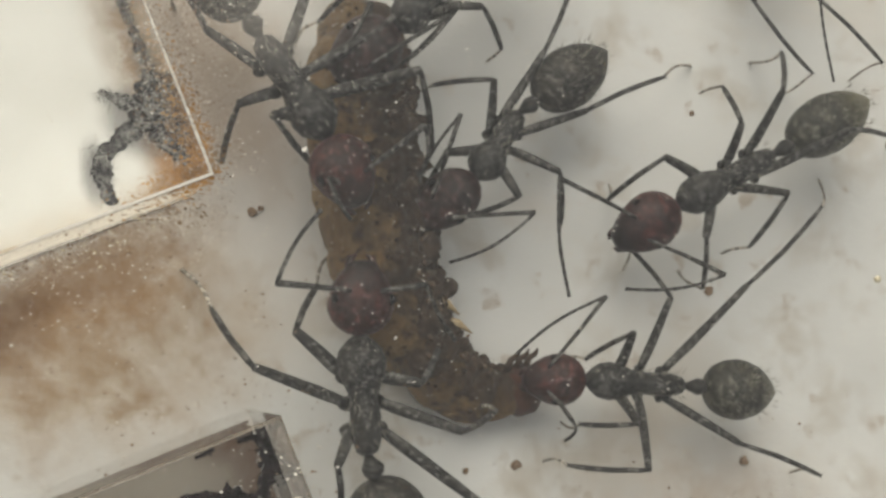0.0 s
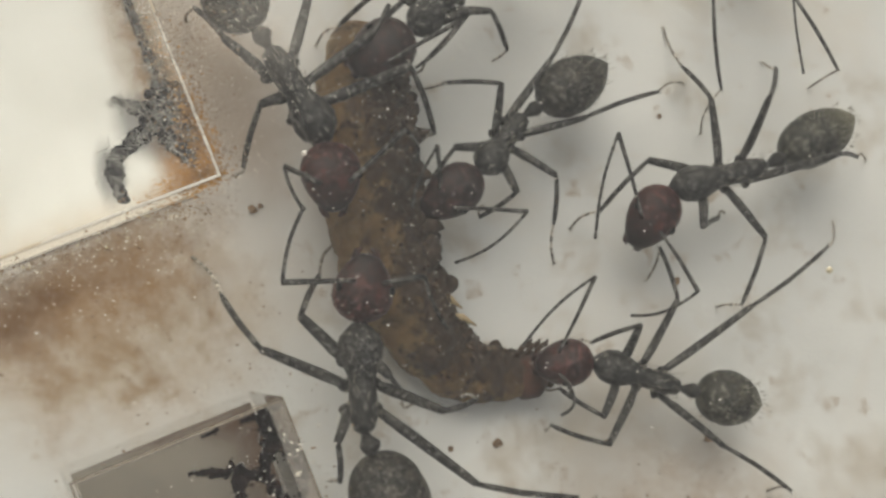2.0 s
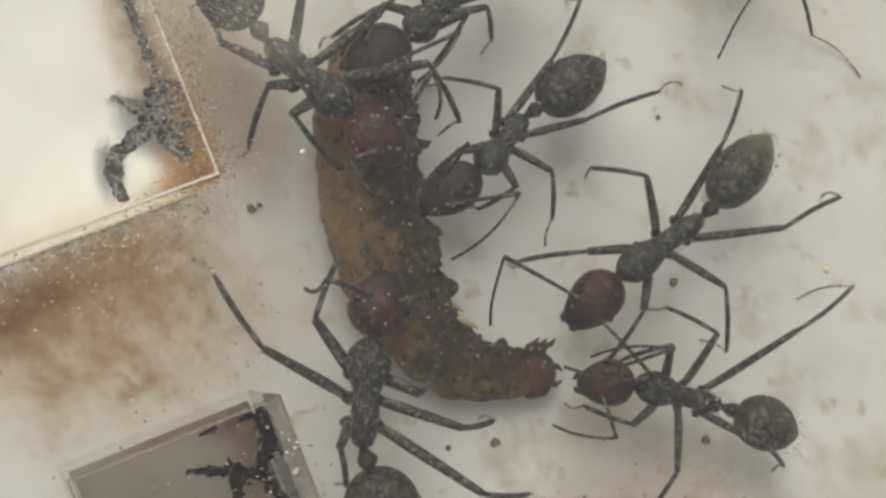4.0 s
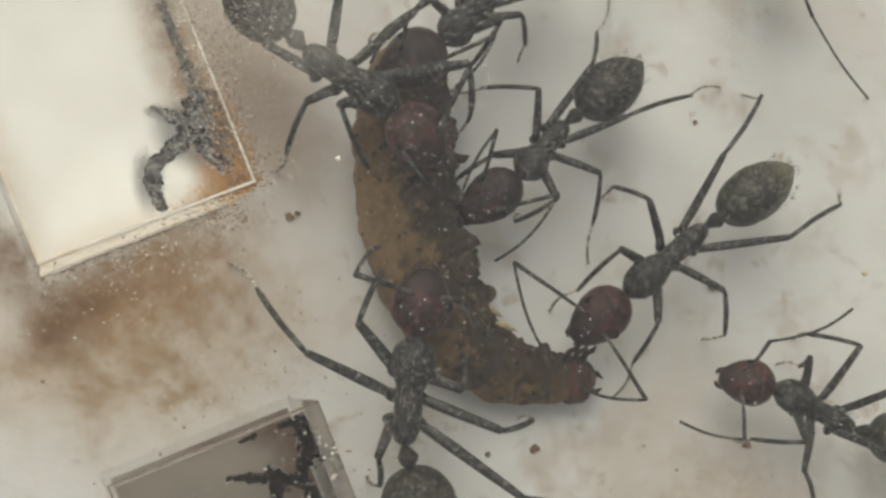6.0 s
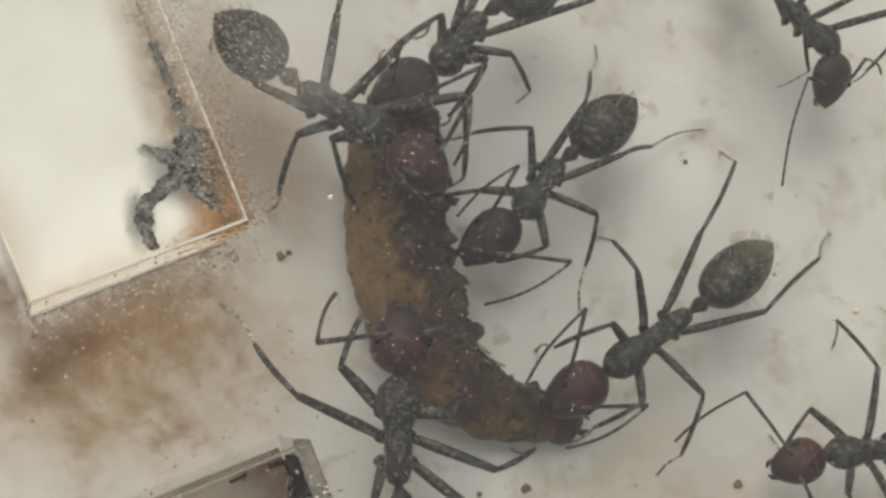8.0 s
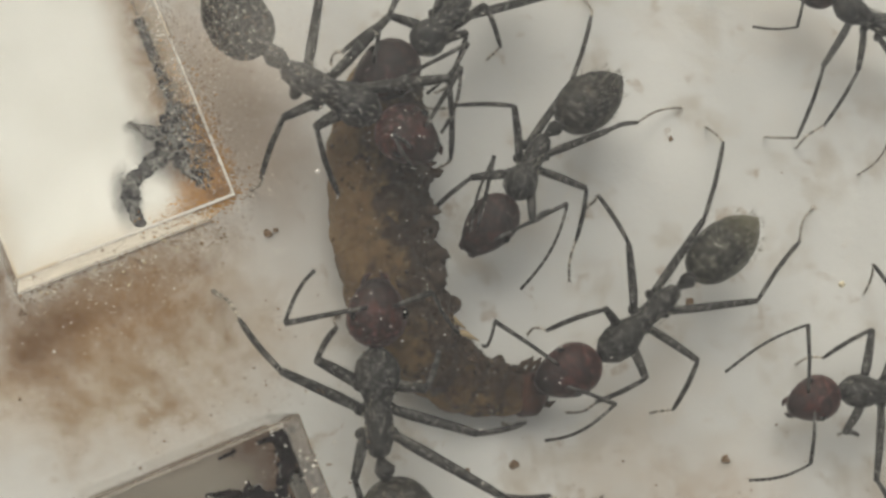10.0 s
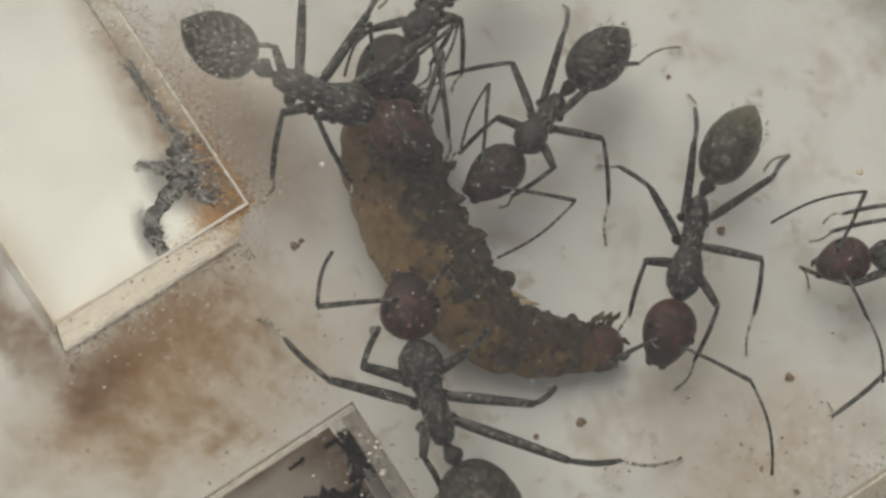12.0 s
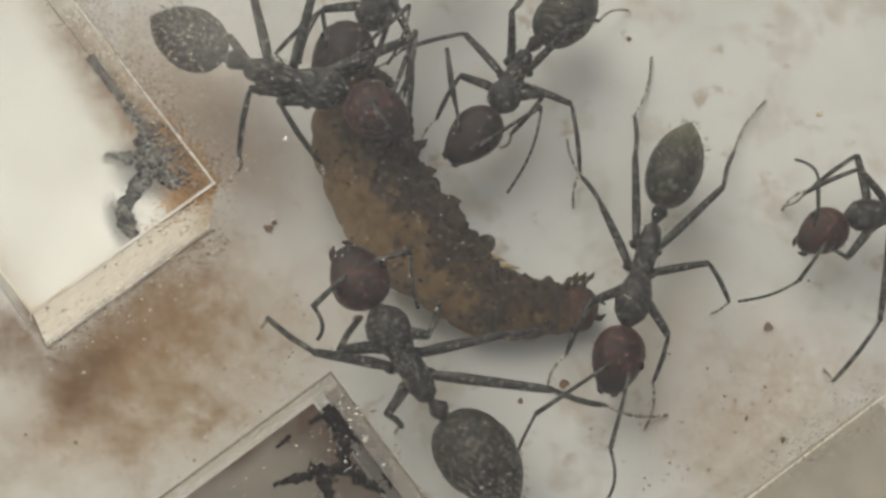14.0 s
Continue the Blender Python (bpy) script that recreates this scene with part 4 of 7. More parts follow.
ANT_KEYS['b'][4.5] = ((6.66, 4.85, 6.00, 2.24, 5.63, -1.77, 6.91, -5.66),
    (3.80, 4.51, 3.42, 3.87, 7.31, 3.77, 8.57, 2.36),
    (3.83, 3.22, 5.49, 6.28, 1.83, 2.02, -0.26, 5.64, 4.53, -1.75, 5.13, -3.15,
     8.03, 0.19, 9.16, 1.78, 9.44, -1.26, 11.48, -0.92, 9.91, -3.65, 16.13, -4.32))
ANT_KEYS['b'][5.0] = ((5.65, 4.94, 5.53, 2.21, 5.63, -1.80, 6.89, -5.72),
    (2.13, 3.46, 1.52, 5.67, 7.26, 3.71, 8.56, 2.34),
    (3.37, 3.11, 5.32, 6.17, 1.59, 1.77, -0.32, 5.78, 4.49, -1.87, 4.87, -2.76,
     8.03, 0.97, 8.83, 2.10, 9.62, -1.46, 11.39, -0.63, 9.94, -4.01, 16.24, -4.40))
ANT_KEYS['b'][5.5] = ((5.91, 5.03, 5.68, 2.83, 5.65, -1.56, 6.84, -5.69),
    (2.37, 4.13, 3.99, 6.05, 7.31, 3.77, 8.65, 2.39),
    (3.61, 3.14, 5.26, 6.08, 1.88, 2.04, -0.36, 5.75, 4.51, -1.54, 4.91, -2.46,
     7.47, 0.92, 8.84, 1.09, 9.33, -0.88, 11.42, -0.61, 9.91, -3.33, 16.17, -4.38))
ANT_KEYS['b'][6.0] = ((6.61, 4.85, 6.27, 2.78, 5.74, -1.48, 6.77, -5.60),
    (3.40, 4.93, 4.83, 6.11, 7.44, 3.92, 8.86, 2.51),
    (3.97, 3.24, 5.17, 5.10, 1.94, 2.13, -0.36, 5.81, 4.62, -1.87, 5.04, -2.84,
     7.92, 0.62, 8.66, 2.42, 9.17, -0.94, 11.44, -0.57, 10.01, -3.48, 16.26, -4.35))
ANT_KEYS['b'][6.5] = ((6.80, 4.89, 6.34, 2.75, 5.71, -1.43, 6.68, -5.49),
    (3.58, 4.76, 4.85, 6.26, 7.58, 4.11, 9.12, 2.67),
    (4.16, 3.32, 5.26, 5.49, 2.00, 2.21, -0.30, 5.81, 4.70, -1.86, 5.16, -2.88,
     7.88, 0.73, 8.63, 2.57, 9.22, -1.06, 10.24, -0.46, 9.77, -3.15, 16.28, -4.29))
ANT_KEYS['b'][7.0] = ((7.55, 4.79, 6.76, 2.55, 5.69, -1.30, 6.61, -5.39),
    (5.32, 4.40, 4.95, 3.66, 7.71, 4.29, 9.33, 2.83),
    (4.47, 3.66, 5.58, 6.39, 2.17, 2.29, -0.28, 5.77, 4.63, -2.08, 5.25, -2.92,
     8.35, 0.53, 8.94, 2.14, 9.32, -1.04, 11.47, -0.45, 8.87, -2.56, 16.29, -4.22))
ANT_KEYS['b'][7.5] = ((6.31, 5.25, 6.11, 2.64, 5.86, -1.47, 6.58, -5.31),
    (2.74, 3.99, 3.64, 5.85, 7.76, 4.43, 9.42, 2.95),
    (3.89, 3.29, 5.56, 6.36, 1.97, 1.99, -0.29, 5.70, 4.80, -1.86, 5.29, -2.95,
     8.00, 1.13, 8.92, 2.19, 9.66, -1.03, 11.49, -0.40, 10.19, -3.78, 16.30, -4.15))
ANT_KEYS['b'][10.0] = ((5.49, 4.80, 5.52, 2.96, 5.58, -1.45, 6.78, -5.11),
    (1.77, 3.74, 3.22, 5.82, 7.29, 4.80, 8.55, 3.32),
    (3.04, 2.39, 4.87, 4.28, 1.66, 1.99, -0.40, 5.75, 4.57, -2.27, 4.99, -3.03,
     7.19, 1.21, 8.24, 2.61, 9.68, -0.61, 11.65, -0.24, 9.85, -2.88, 16.23, -3.44))
ANT_KEYS['b'][10.5] = ((5.47, 5.10, 5.74, 2.68, 5.64, -1.57, 6.82, -5.63),
    (1.66, 3.85, 2.13, 6.65, 7.01, 4.64, 8.56, 3.38),
    (3.19, 1.35, 4.18, 4.82, 1.89, 1.69, -0.38, 5.91, 4.56, -2.23, 5.07, -3.01,
     7.23, 1.43, 8.37, 2.58, 9.95, -0.53, 11.41, -0.27, 9.66, -2.83, 16.20, -3.90))
ANT_KEYS['b'][11.0] = ((5.21, 5.00, 5.62, 2.32, 5.92, -1.88, 7.32, -6.15),
    (1.60, 2.97, -1.36, 5.23, 6.79, 4.49, 8.58, 3.46),
    (2.81, 1.36, 4.65, 5.56, 1.66, 1.64, -0.61, 5.83, 4.55, -2.18, 5.15, -2.99,
     7.27, 1.63, 8.49, 2.51, 9.67, -1.03, 11.16, -0.32, 10.14, -3.47, 16.15, -4.36))
ANT_KEYS['b'][11.5] = ((4.99, 4.67, 5.41, 2.41, 5.89, -1.97, 7.11, -5.90),
    (1.18, 3.53, -0.80, 5.18, 6.91, 4.74, 8.74, 3.97),
    (2.84, 1.79, 4.56, 4.74, 1.72, 1.72, 0.24, 5.50, 4.52, -2.21, 5.06, -3.07,
     6.93, 1.21, 8.26, 2.24, 9.63, -0.92, 11.16, -0.36, 9.94, -3.42, 16.10, -4.31))
ANT_KEYS['b'][12.0] = ((5.43, 4.87, 5.21, 2.54, 5.57, -1.77, 6.88, -5.72),
    (1.65, 4.31, 2.89, 6.47, 6.75, 4.82, 7.84, 3.42),
    (2.90, 1.81, 4.73, 3.86, 1.53, 1.56, -0.39, 5.79, 4.42, -1.99, 4.83, -2.74,
     6.85, 1.47, 8.06, 2.16, 9.14, -0.97, 11.05, -0.31, 9.78, -3.37, 16.17, -4.35))
ANT_KEYS['b'][12.5] = ((5.54, 5.15, 5.28, 2.96, 5.59, -1.44, 7.75, -5.45),
    (1.76, 4.37, 3.22, 6.91, 6.59, 4.86, 6.77, 2.70),
    (2.98, 2.10, 4.94, 3.56, 1.67, 1.77, -0.36, 5.92, 4.71, -2.01, 4.76, -2.14,
     6.37, 0.58, 7.56, 1.95, 8.24, -0.72, 10.90, -0.34, 9.70, -2.85, 16.14, -4.39))
ANT_KEYS['b'][13.0] = ((4.91, 5.00, 5.18, 2.49, 5.53, -1.56, 7.73, -5.67),
    (1.79, 3.94, 1.27, 3.49, 6.71, 4.72, 6.45, 2.35),
    (2.51, 1.14, 3.26, 6.51, 1.37, 1.62, -0.37, 5.73, 4.32, -2.29, 4.81, -2.52,
     6.73, 1.49, 7.65, 2.17, 9.18, -0.84, 10.98, -0.04, 9.47, -3.24, 16.06, -4.41))
ANT_KEYS['b'][13.5] = ((4.40, 5.11, 4.64, 2.50, 5.55, -1.43, 7.86, -6.01),
    (1.37, 3.20, 1.05, 2.51, 6.77, 4.20, 6.13, 1.75),
    (2.42, 1.73, 4.32, 3.37, 1.46, 1.53, -0.43, 5.75, 4.84, -1.87, 4.73, -2.07,
     6.04, 0.88, 7.21, 2.33, 8.47, -0.42, 10.91, -0.29, 9.93, -2.84, 15.98, -4.43))
ANT_KEYS['b'][14.0] = ((4.04, 5.24, 4.66, 2.92, 5.77, -1.46, 7.85, -5.90),
    (1.94, 2.96, 2.12, 2.08, 7.05, 4.32, 6.13, 1.96),
    (2.67, 1.36, 4.72, 3.06, 1.68, 1.49, -0.43, 5.82, 3.84, -1.43, 4.71, -1.90,
     6.15, 1.01, 7.34, 2.32, 8.92, 0.24, 11.09, 0.30, 10.12, -2.32, 16.06, -4.45))
ANT_KEYS['c'] = {}
ANT_KEYS['c'][0.0] = ((7.77, 7.15, 9.66, 8.52, 11.65, 11.37, 15.50, 13.93),
    (11.57, 7.35, 8.99, 5.68, 8.65, 10.72, 7.60, 8.49),
    (11.22, 7.99, 10.62, 7.74, 12.77, 8.91, 14.32, 5.27, 14.28, 11.36, 19.58, 13.67,
     8.54, 9.56, 7.98, 7.69, 10.23, 12.17, 7.24, 12.29, 12.55, 13.52, 14.10, 16.92))
ANT_KEYS['c'][1.5] = ((8.08, 7.12, 10.54, 8.85, 12.54, 11.33, 16.23, 13.49),
    (12.24, 7.42, 9.54, 5.95, 9.58, 10.99, 8.37, 8.84),
    (11.96, 8.10, 11.35, 7.90, 13.58, 8.90, 14.88, 5.18, 15.28, 11.25, 20.77, 13.22,
     9.39, 9.85, 8.70, 8.04, 11.27, 12.35, 8.29, 12.69, 13.71, 13.54, 15.51, 16.86))
ANT_KEYS['c'][2.0] = ((8.09, 7.11, 10.57, 8.87, 12.58, 11.32, 16.24, 13.50),
    (11.75, 7.18, 9.59, 5.36, 7.95, 9.52, 7.55, 7.45),
    (11.91, 8.09, 11.64, 7.85, 13.56, 8.78, 14.80, 5.19, 15.27, 11.26, 20.77, 13.22,
     9.45, 9.84, 8.70, 8.10, 11.23, 12.32, 8.40, 12.78, 13.71, 13.54, 15.51, 16.83))
ANT_KEYS['c'][4.5] = ((7.96, 7.31, 10.64, 8.91, 12.68, 11.24, 16.28, 13.70),
    (11.45, 8.08, 9.29, 5.46, 9.67, 9.66, 7.80, 8.00),
    (11.88, 8.30, 11.12, 7.73, 13.27, 8.94, 14.74, 5.55, 15.38, 11.18, 20.72, 13.29,
     9.64, 9.64, 8.69, 8.32, 11.10, 12.04, 8.88, 13.09, 13.72, 13.48, 15.51, 16.70))
ANT_KEYS['c'][5.0] = ((8.11, 7.09, 10.66, 8.92, 12.71, 11.24, 16.29, 13.75),
    (12.19, 8.43, 9.47, 5.81, 10.47, 10.81, 9.04, 8.94),
    (12.08, 8.21, 11.59, 7.83, 13.75, 9.13, 14.65, 5.71, 15.18, 11.43, 20.72, 13.30,
     9.65, 9.63, 8.68, 8.40, 11.33, 12.37, 8.76, 13.12, 13.72, 13.46, 15.51, 16.69))
ANT_KEYS['c'][5.5] = ((8.58, 6.91, 10.80, 8.99, 12.77, 11.24, 16.32, 13.81),
    (11.40, 7.78, 10.22, 5.67, 8.51, 9.88, 8.31, 7.66),
    (12.11, 8.16, 11.63, 7.80, 13.82, 9.12, 14.64, 5.70, 15.20, 11.44, 20.74, 13.31,
     9.65, 9.68, 8.64, 8.62, 11.35, 12.38, 8.70, 13.06, 13.70, 13.43, 15.62, 16.82))
ANT_KEYS['c'][6.0] = ((8.22, 7.18, 10.76, 8.94, 12.87, 11.25, 16.39, 13.88),
    (11.54, 8.02, 9.60, 5.61, 9.07, 10.42, 7.59, 7.64),
    (12.16, 8.05, 11.67, 7.75, 13.94, 9.09, 14.63, 5.66, 15.25, 11.44, 20.78, 13.31,
     9.64, 9.80, 8.56, 9.02, 11.39, 12.38, 8.55, 12.93, 13.65, 13.38, 15.87, 17.12))
ANT_KEYS['c'][6.5] = ((8.26, 6.99, 10.83, 8.95, 12.97, 11.25, 16.46, 13.95),
    (11.95, 7.68, 9.51, 6.00, 10.50, 10.77, 8.40, 8.98),
    (12.21, 7.92, 11.71, 7.70, 14.07, 9.06, 14.62, 5.61, 15.32, 11.45, 20.84, 13.31,
     9.64, 9.93, 8.46, 9.47, 11.42, 12.39, 8.38, 12.76, 13.58, 13.33, 16.16, 17.47))
ANT_KEYS['c'][7.0] = ((8.50, 6.91, 10.91, 8.96, 13.05, 11.26, 16.51, 14.00),
    (12.16, 6.93, 9.63, 5.92, 9.27, 10.73, 7.42, 7.55),
    (12.24, 7.81, 11.77, 7.66, 14.18, 9.03, 14.61, 5.56, 15.37, 11.45, 20.88, 13.32,
     9.63, 10.05, 8.38, 9.83, 11.45, 12.40, 8.23, 12.63, 13.53, 13.29, 16.41, 17.77))
ANT_KEYS['c'][7.5] = ((8.32, 7.02, 10.99, 8.96, 13.08, 11.27, 16.54, 14.02),
    (12.58, 6.91, 9.51, 5.70, 10.51, 10.73, 8.05, 8.99),
    (12.26, 7.76, 11.83, 7.64, 14.24, 9.02, 14.61, 5.51, 15.39, 11.45, 20.90, 13.32,
     9.63, 10.10, 8.35, 9.98, 11.46, 12.40, 8.17, 12.57, 13.51, 13.27, 16.52, 17.90))
ANT_KEYS['c'][10.0] = ((9.39, 6.38, 11.42, 8.73, 12.93, 11.32, 16.55, 13.95),
    (13.22, 8.35, 11.13, 4.72, 9.88, 9.99, 9.19, 7.20),
    (12.14, 7.79, 12.53, 7.97, 14.31, 9.06, 14.81, 5.33, 15.21, 11.37, 20.86, 13.36,
     9.61, 9.57, 8.64, 8.54, 11.38, 12.32, 8.16, 13.02, 14.21, 13.65, 15.90, 17.73))
ANT_KEYS['c'][10.5] = ((9.25, 7.52, 11.85, 9.33, 13.50, 11.52, 17.33, 14.09),
    (13.70, 8.81, 10.27, 5.79, 11.72, 12.82, 11.42, 9.73),
    (12.52, 8.40, 9.35, 7.11, 14.91, 9.08, 15.06, 5.21, 15.19, 11.53, 21.05, 13.33,
     11.19, 11.06, 8.81, 9.38, 11.77, 12.85, 9.21, 13.37, 14.02, 13.45, 16.08, 16.57))
ANT_KEYS['c'][11.0] = ((8.98, 7.84, 11.79, 9.30, 12.98, 10.96, 16.56, 12.76),
    (13.30, 7.36, 9.32, 5.88, 10.27, 12.07, 10.51, 9.69),
    (12.30, 7.88, 9.73, 7.34, 14.82, 9.05, 14.82, 5.25, 15.03, 11.39, 20.60, 13.02,
     9.59, 9.92, 8.66, 9.40, 11.74, 12.57, 9.69, 11.48, 14.47, 13.22, 16.61, 15.78))
ANT_KEYS['c'][11.5] = ((8.83, 7.85, 11.67, 9.26, 13.19, 10.99, 16.73, 12.94),
    (13.10, 7.06, 9.66, 5.80, 10.37, 12.06, 10.49, 9.63),
    (12.31, 7.81, 9.67, 7.30, 14.81, 8.99, 14.85, 5.23, 15.18, 11.44, 20.71, 13.06,
     9.95, 10.13, 8.77, 9.38, 11.75, 12.60, 9.52, 11.85, 14.22, 13.15, 16.46, 15.93))
ANT_KEYS['c'][12.0] = ((8.74, 7.69, 11.52, 9.22, 13.60, 11.06, 17.03, 13.28),
    (12.93, 6.60, 9.52, 5.11, 10.43, 11.83, 8.20, 8.57),
    (12.43, 8.10, 9.51, 7.12, 14.93, 9.01, 14.99, 5.13, 15.46, 11.53, 20.92, 13.13,
     10.62, 10.54, 8.27, 9.21, 12.03, 12.99, 8.57, 13.13, 13.74, 13.10, 16.16, 16.21))
ANT_KEYS['c'][12.5] = ((8.85, 7.79, 11.70, 9.26, 13.86, 11.14, 17.20, 13.46),
    (12.54, 5.85, 9.59, 4.93, 10.57, 11.68, 8.29, 8.66),
    (12.39, 7.80, 9.34, 7.07, 14.81, 8.90, 14.92, 5.16, 15.61, 11.58, 21.03, 13.18,
     10.98, 10.84, 8.68, 9.23, 11.84, 12.98, 8.31, 12.99, 13.40, 13.04, 15.95, 16.36))
ANT_KEYS['c'][13.0] = ((9.28, 7.71, 11.88, 9.22, 13.92, 11.25, 17.17, 13.37),
    (13.36, 7.16, 10.72, 4.68, 10.60, 12.05, 10.52, 9.53),
    (12.27, 7.71, 9.34, 7.10, 15.19, 8.98, 14.89, 5.07, 15.57, 11.56, 20.91, 13.20,
     10.97, 10.98, 9.01, 9.17, 11.89, 13.13, 8.40, 13.07, 13.28, 12.88, 15.87, 16.02))
ANT_KEYS['c'][13.5] = ((9.47, 7.80, 11.92, 9.36, 13.96, 11.38, 17.12, 13.19),
    (13.42, 8.04, 10.86, 5.18, 10.53, 12.10, 10.60, 9.65),
    (12.17, 7.45, 9.41, 7.12, 15.45, 9.02, 14.95, 5.09, 15.48, 11.53, 20.70, 13.22,
     10.94, 11.08, 9.07, 8.48, 11.83, 13.20, 8.01, 12.98, 13.19, 12.68, 15.82, 15.40))
ANT_KEYS['c'][14.0] = ((9.29, 7.78, 12.09, 9.41, 13.98, 11.44, 17.09, 13.10),
    (13.95, 9.00, 10.97, 5.44, 10.49, 12.12, 10.64, 9.71),
    (13.82, 9.28, 10.76, 7.30, 15.25, 8.91, 14.85, 5.20, 15.44, 11.51, 20.58, 13.23,
     10.93, 11.12, 8.85, 8.94, 11.72, 13.03, 8.24, 13.21, 13.16, 12.58, 15.80, 15.06))
ANT_KEYS['d'] = {}
ANT_KEYS['d'][0.0] = ((14.67, 6.06, 17.15, 7.56, 22.21, 10.07, 26.41, 12.32),
    (18.34, 5.05, 14.60, 4.56, 12.46, 8.59, 12.91, 4.32),
    (18.57, 6.57, 18.89, 5.48, 21.21, 8.11, 19.54, 2.80, 23.85, 10.54, 28.17, 10.60,
     16.93, 9.53, 16.10, 8.80, 19.41, 10.65, 19.85, 15.89, 20.75, 11.78, 24.07, 16.53))
ANT_KEYS['d'][0.5] = ((15.15, 6.43, 17.80, 8.06, 22.08, 9.98, 26.80, 11.76),
    (18.43, 5.30, 14.68, 4.95, 12.74, 9.06, 13.00, 4.77),
    (18.75, 6.81, 19.01, 5.72, 21.45, 8.25, 19.56, 3.03, 24.19, 10.58, 28.52, 10.49,
     17.23, 9.84, 16.37, 9.16, 19.75, 10.86, 20.42, 16.11, 21.15, 11.93, 24.68, 16.59))
ANT_KEYS['d'][1.0] = ((17.18, 5.29, 19.51, 7.99, 22.65, 9.61, 27.44, 11.65),
    (18.65, 4.71, 15.91, 4.49, 14.82, 9.35, 14.87, 4.70),
    (20.88, 7.62, 19.51, 5.00, 23.38, 7.37, 21.46, 3.50, 24.87, 9.61, 30.73, 9.96,
     18.40, 9.45, 15.80, 7.08, 21.05, 11.82, 20.02, 15.33, 21.79, 10.96, 25.45, 15.53))
ANT_KEYS['d'][1.5] = ((18.43, 4.95, 19.92, 7.95, 23.17, 10.03, 27.47, 11.94),
    (19.19, 4.78, 17.04, 4.24, 14.15, 8.05, 15.69, 3.70),
    (21.89, 7.01, 20.52, 5.84, 23.87, 6.86, 21.91, 3.78, 25.24, 9.98, 31.14, 10.13,
     18.34, 9.26, 15.60, 6.98, 21.12, 12.21, 19.86, 15.62, 22.32, 11.36, 25.76, 16.04))
ANT_KEYS['d'][2.0] = ((16.84, 5.58, 19.06, 8.42, 22.82, 9.31, 26.97, 11.34),
    (18.71, 4.06, 17.23, 3.22, 15.87, 10.40, 14.96, 6.18),
    (19.88, 6.73, 23.00, 7.80, 23.40, 5.92, 22.09, 3.59, 25.13, 9.60, 31.34, 10.22,
     17.51, 9.61, 15.46, 6.92, 20.71, 12.15, 19.83, 15.83, 21.99, 11.81, 26.37, 16.07))
ANT_KEYS['d'][2.2] = ((16.90, 5.91, 18.65, 7.99, 22.32, 9.80, 26.44, 11.37),
    (19.07, 5.13, 15.32, 4.66, 13.35, 8.69, 13.85, 4.38),
    (20.52, 6.89, 19.46, 5.86, 22.33, 6.56, 20.27, 3.45, 24.93, 9.49, 29.99, 8.93,
     17.01, 9.59, 14.19, 7.69, 20.32, 12.06, 19.56, 15.79, 22.27, 11.30, 25.90, 15.65))
ANT_KEYS['d'][4.3] = ((14.35, 2.51, 16.54, 4.44, 19.32, 6.76, 23.13, 10.58),
    (17.26, -0.37, 13.12, 0.20, 11.20, 4.84, 11.80, 2.58),
    (17.44, 2.71, 15.57, 0.02, 20.90, 4.20, 21.68, 2.16, 22.88, 6.60, 26.82, 8.43,
     14.34, 5.53, 12.45, 4.86, 16.73, 8.33, 15.61, 8.58, 20.20, 9.89, 22.55, 13.13))
ANT_KEYS['d'][4.5] = ((13.62, 1.27, 15.98, 3.70, 18.96, 7.03, 22.90, 10.48),
    (15.58, -1.20, 14.84, -3.97, 13.51, 2.94, 14.16, 2.15),
    (17.51, 2.37, 15.40, -0.18, 21.01, 4.58, 22.09, 3.58, 21.94, 6.86, 26.40, 8.73,
     16.14, 5.89, 11.68, 4.02, 15.89, 8.13, 15.10, 8.49, 20.44, 11.67, 26.33, 16.18))
ANT_KEYS['d'][5.0] = ((13.27, 2.35, 15.81, 4.04, 19.19, 7.04, 23.35, 9.90),
    (16.99, -0.47, 12.84, -0.01, 10.72, 4.61, 11.37, 2.34),
    (17.09, 2.63, 15.28, -0.12, 20.52, 4.21, 21.34, 2.18, 22.42, 6.68, 26.31, 8.62,
     13.91, 5.37, 12.03, 4.64, 16.22, 8.25, 15.09, 8.46, 19.64, 9.90, 21.90, 13.20))
ANT_KEYS['d'][5.5] = ((12.79, 2.50, 15.68, 4.28, 19.06, 7.15, 23.13, 9.85),
    (16.96, 1.26, 13.66, 0.86, 11.91, 6.02, 10.96, 3.01),
    (16.80, 2.88, 15.40, -0.08, 19.29, 4.49, 20.05, 1.69, 21.72, 6.44, 26.14, 8.66,
     15.58, 6.21, 11.29, 3.62, 15.98, 8.21, 15.35, 8.34, 19.44, 9.78, 21.89, 13.09))
ANT_KEYS['d'][6.0] = ((12.63, 2.19, 15.13, 4.26, 18.75, 7.05, 23.04, 9.68),
    (15.10, 0.08, 13.60, 0.60, 10.07, 5.67, 11.98, 2.00),
    (16.39, 3.12, 15.48, -0.17, 18.68, 4.31, 20.05, 1.71, 21.85, 6.49, 26.29, 8.63,
     14.56, 6.01, 12.29, 2.94, 15.74, 7.96, 15.29, 8.50, 19.11, 9.86, 21.86, 13.01))
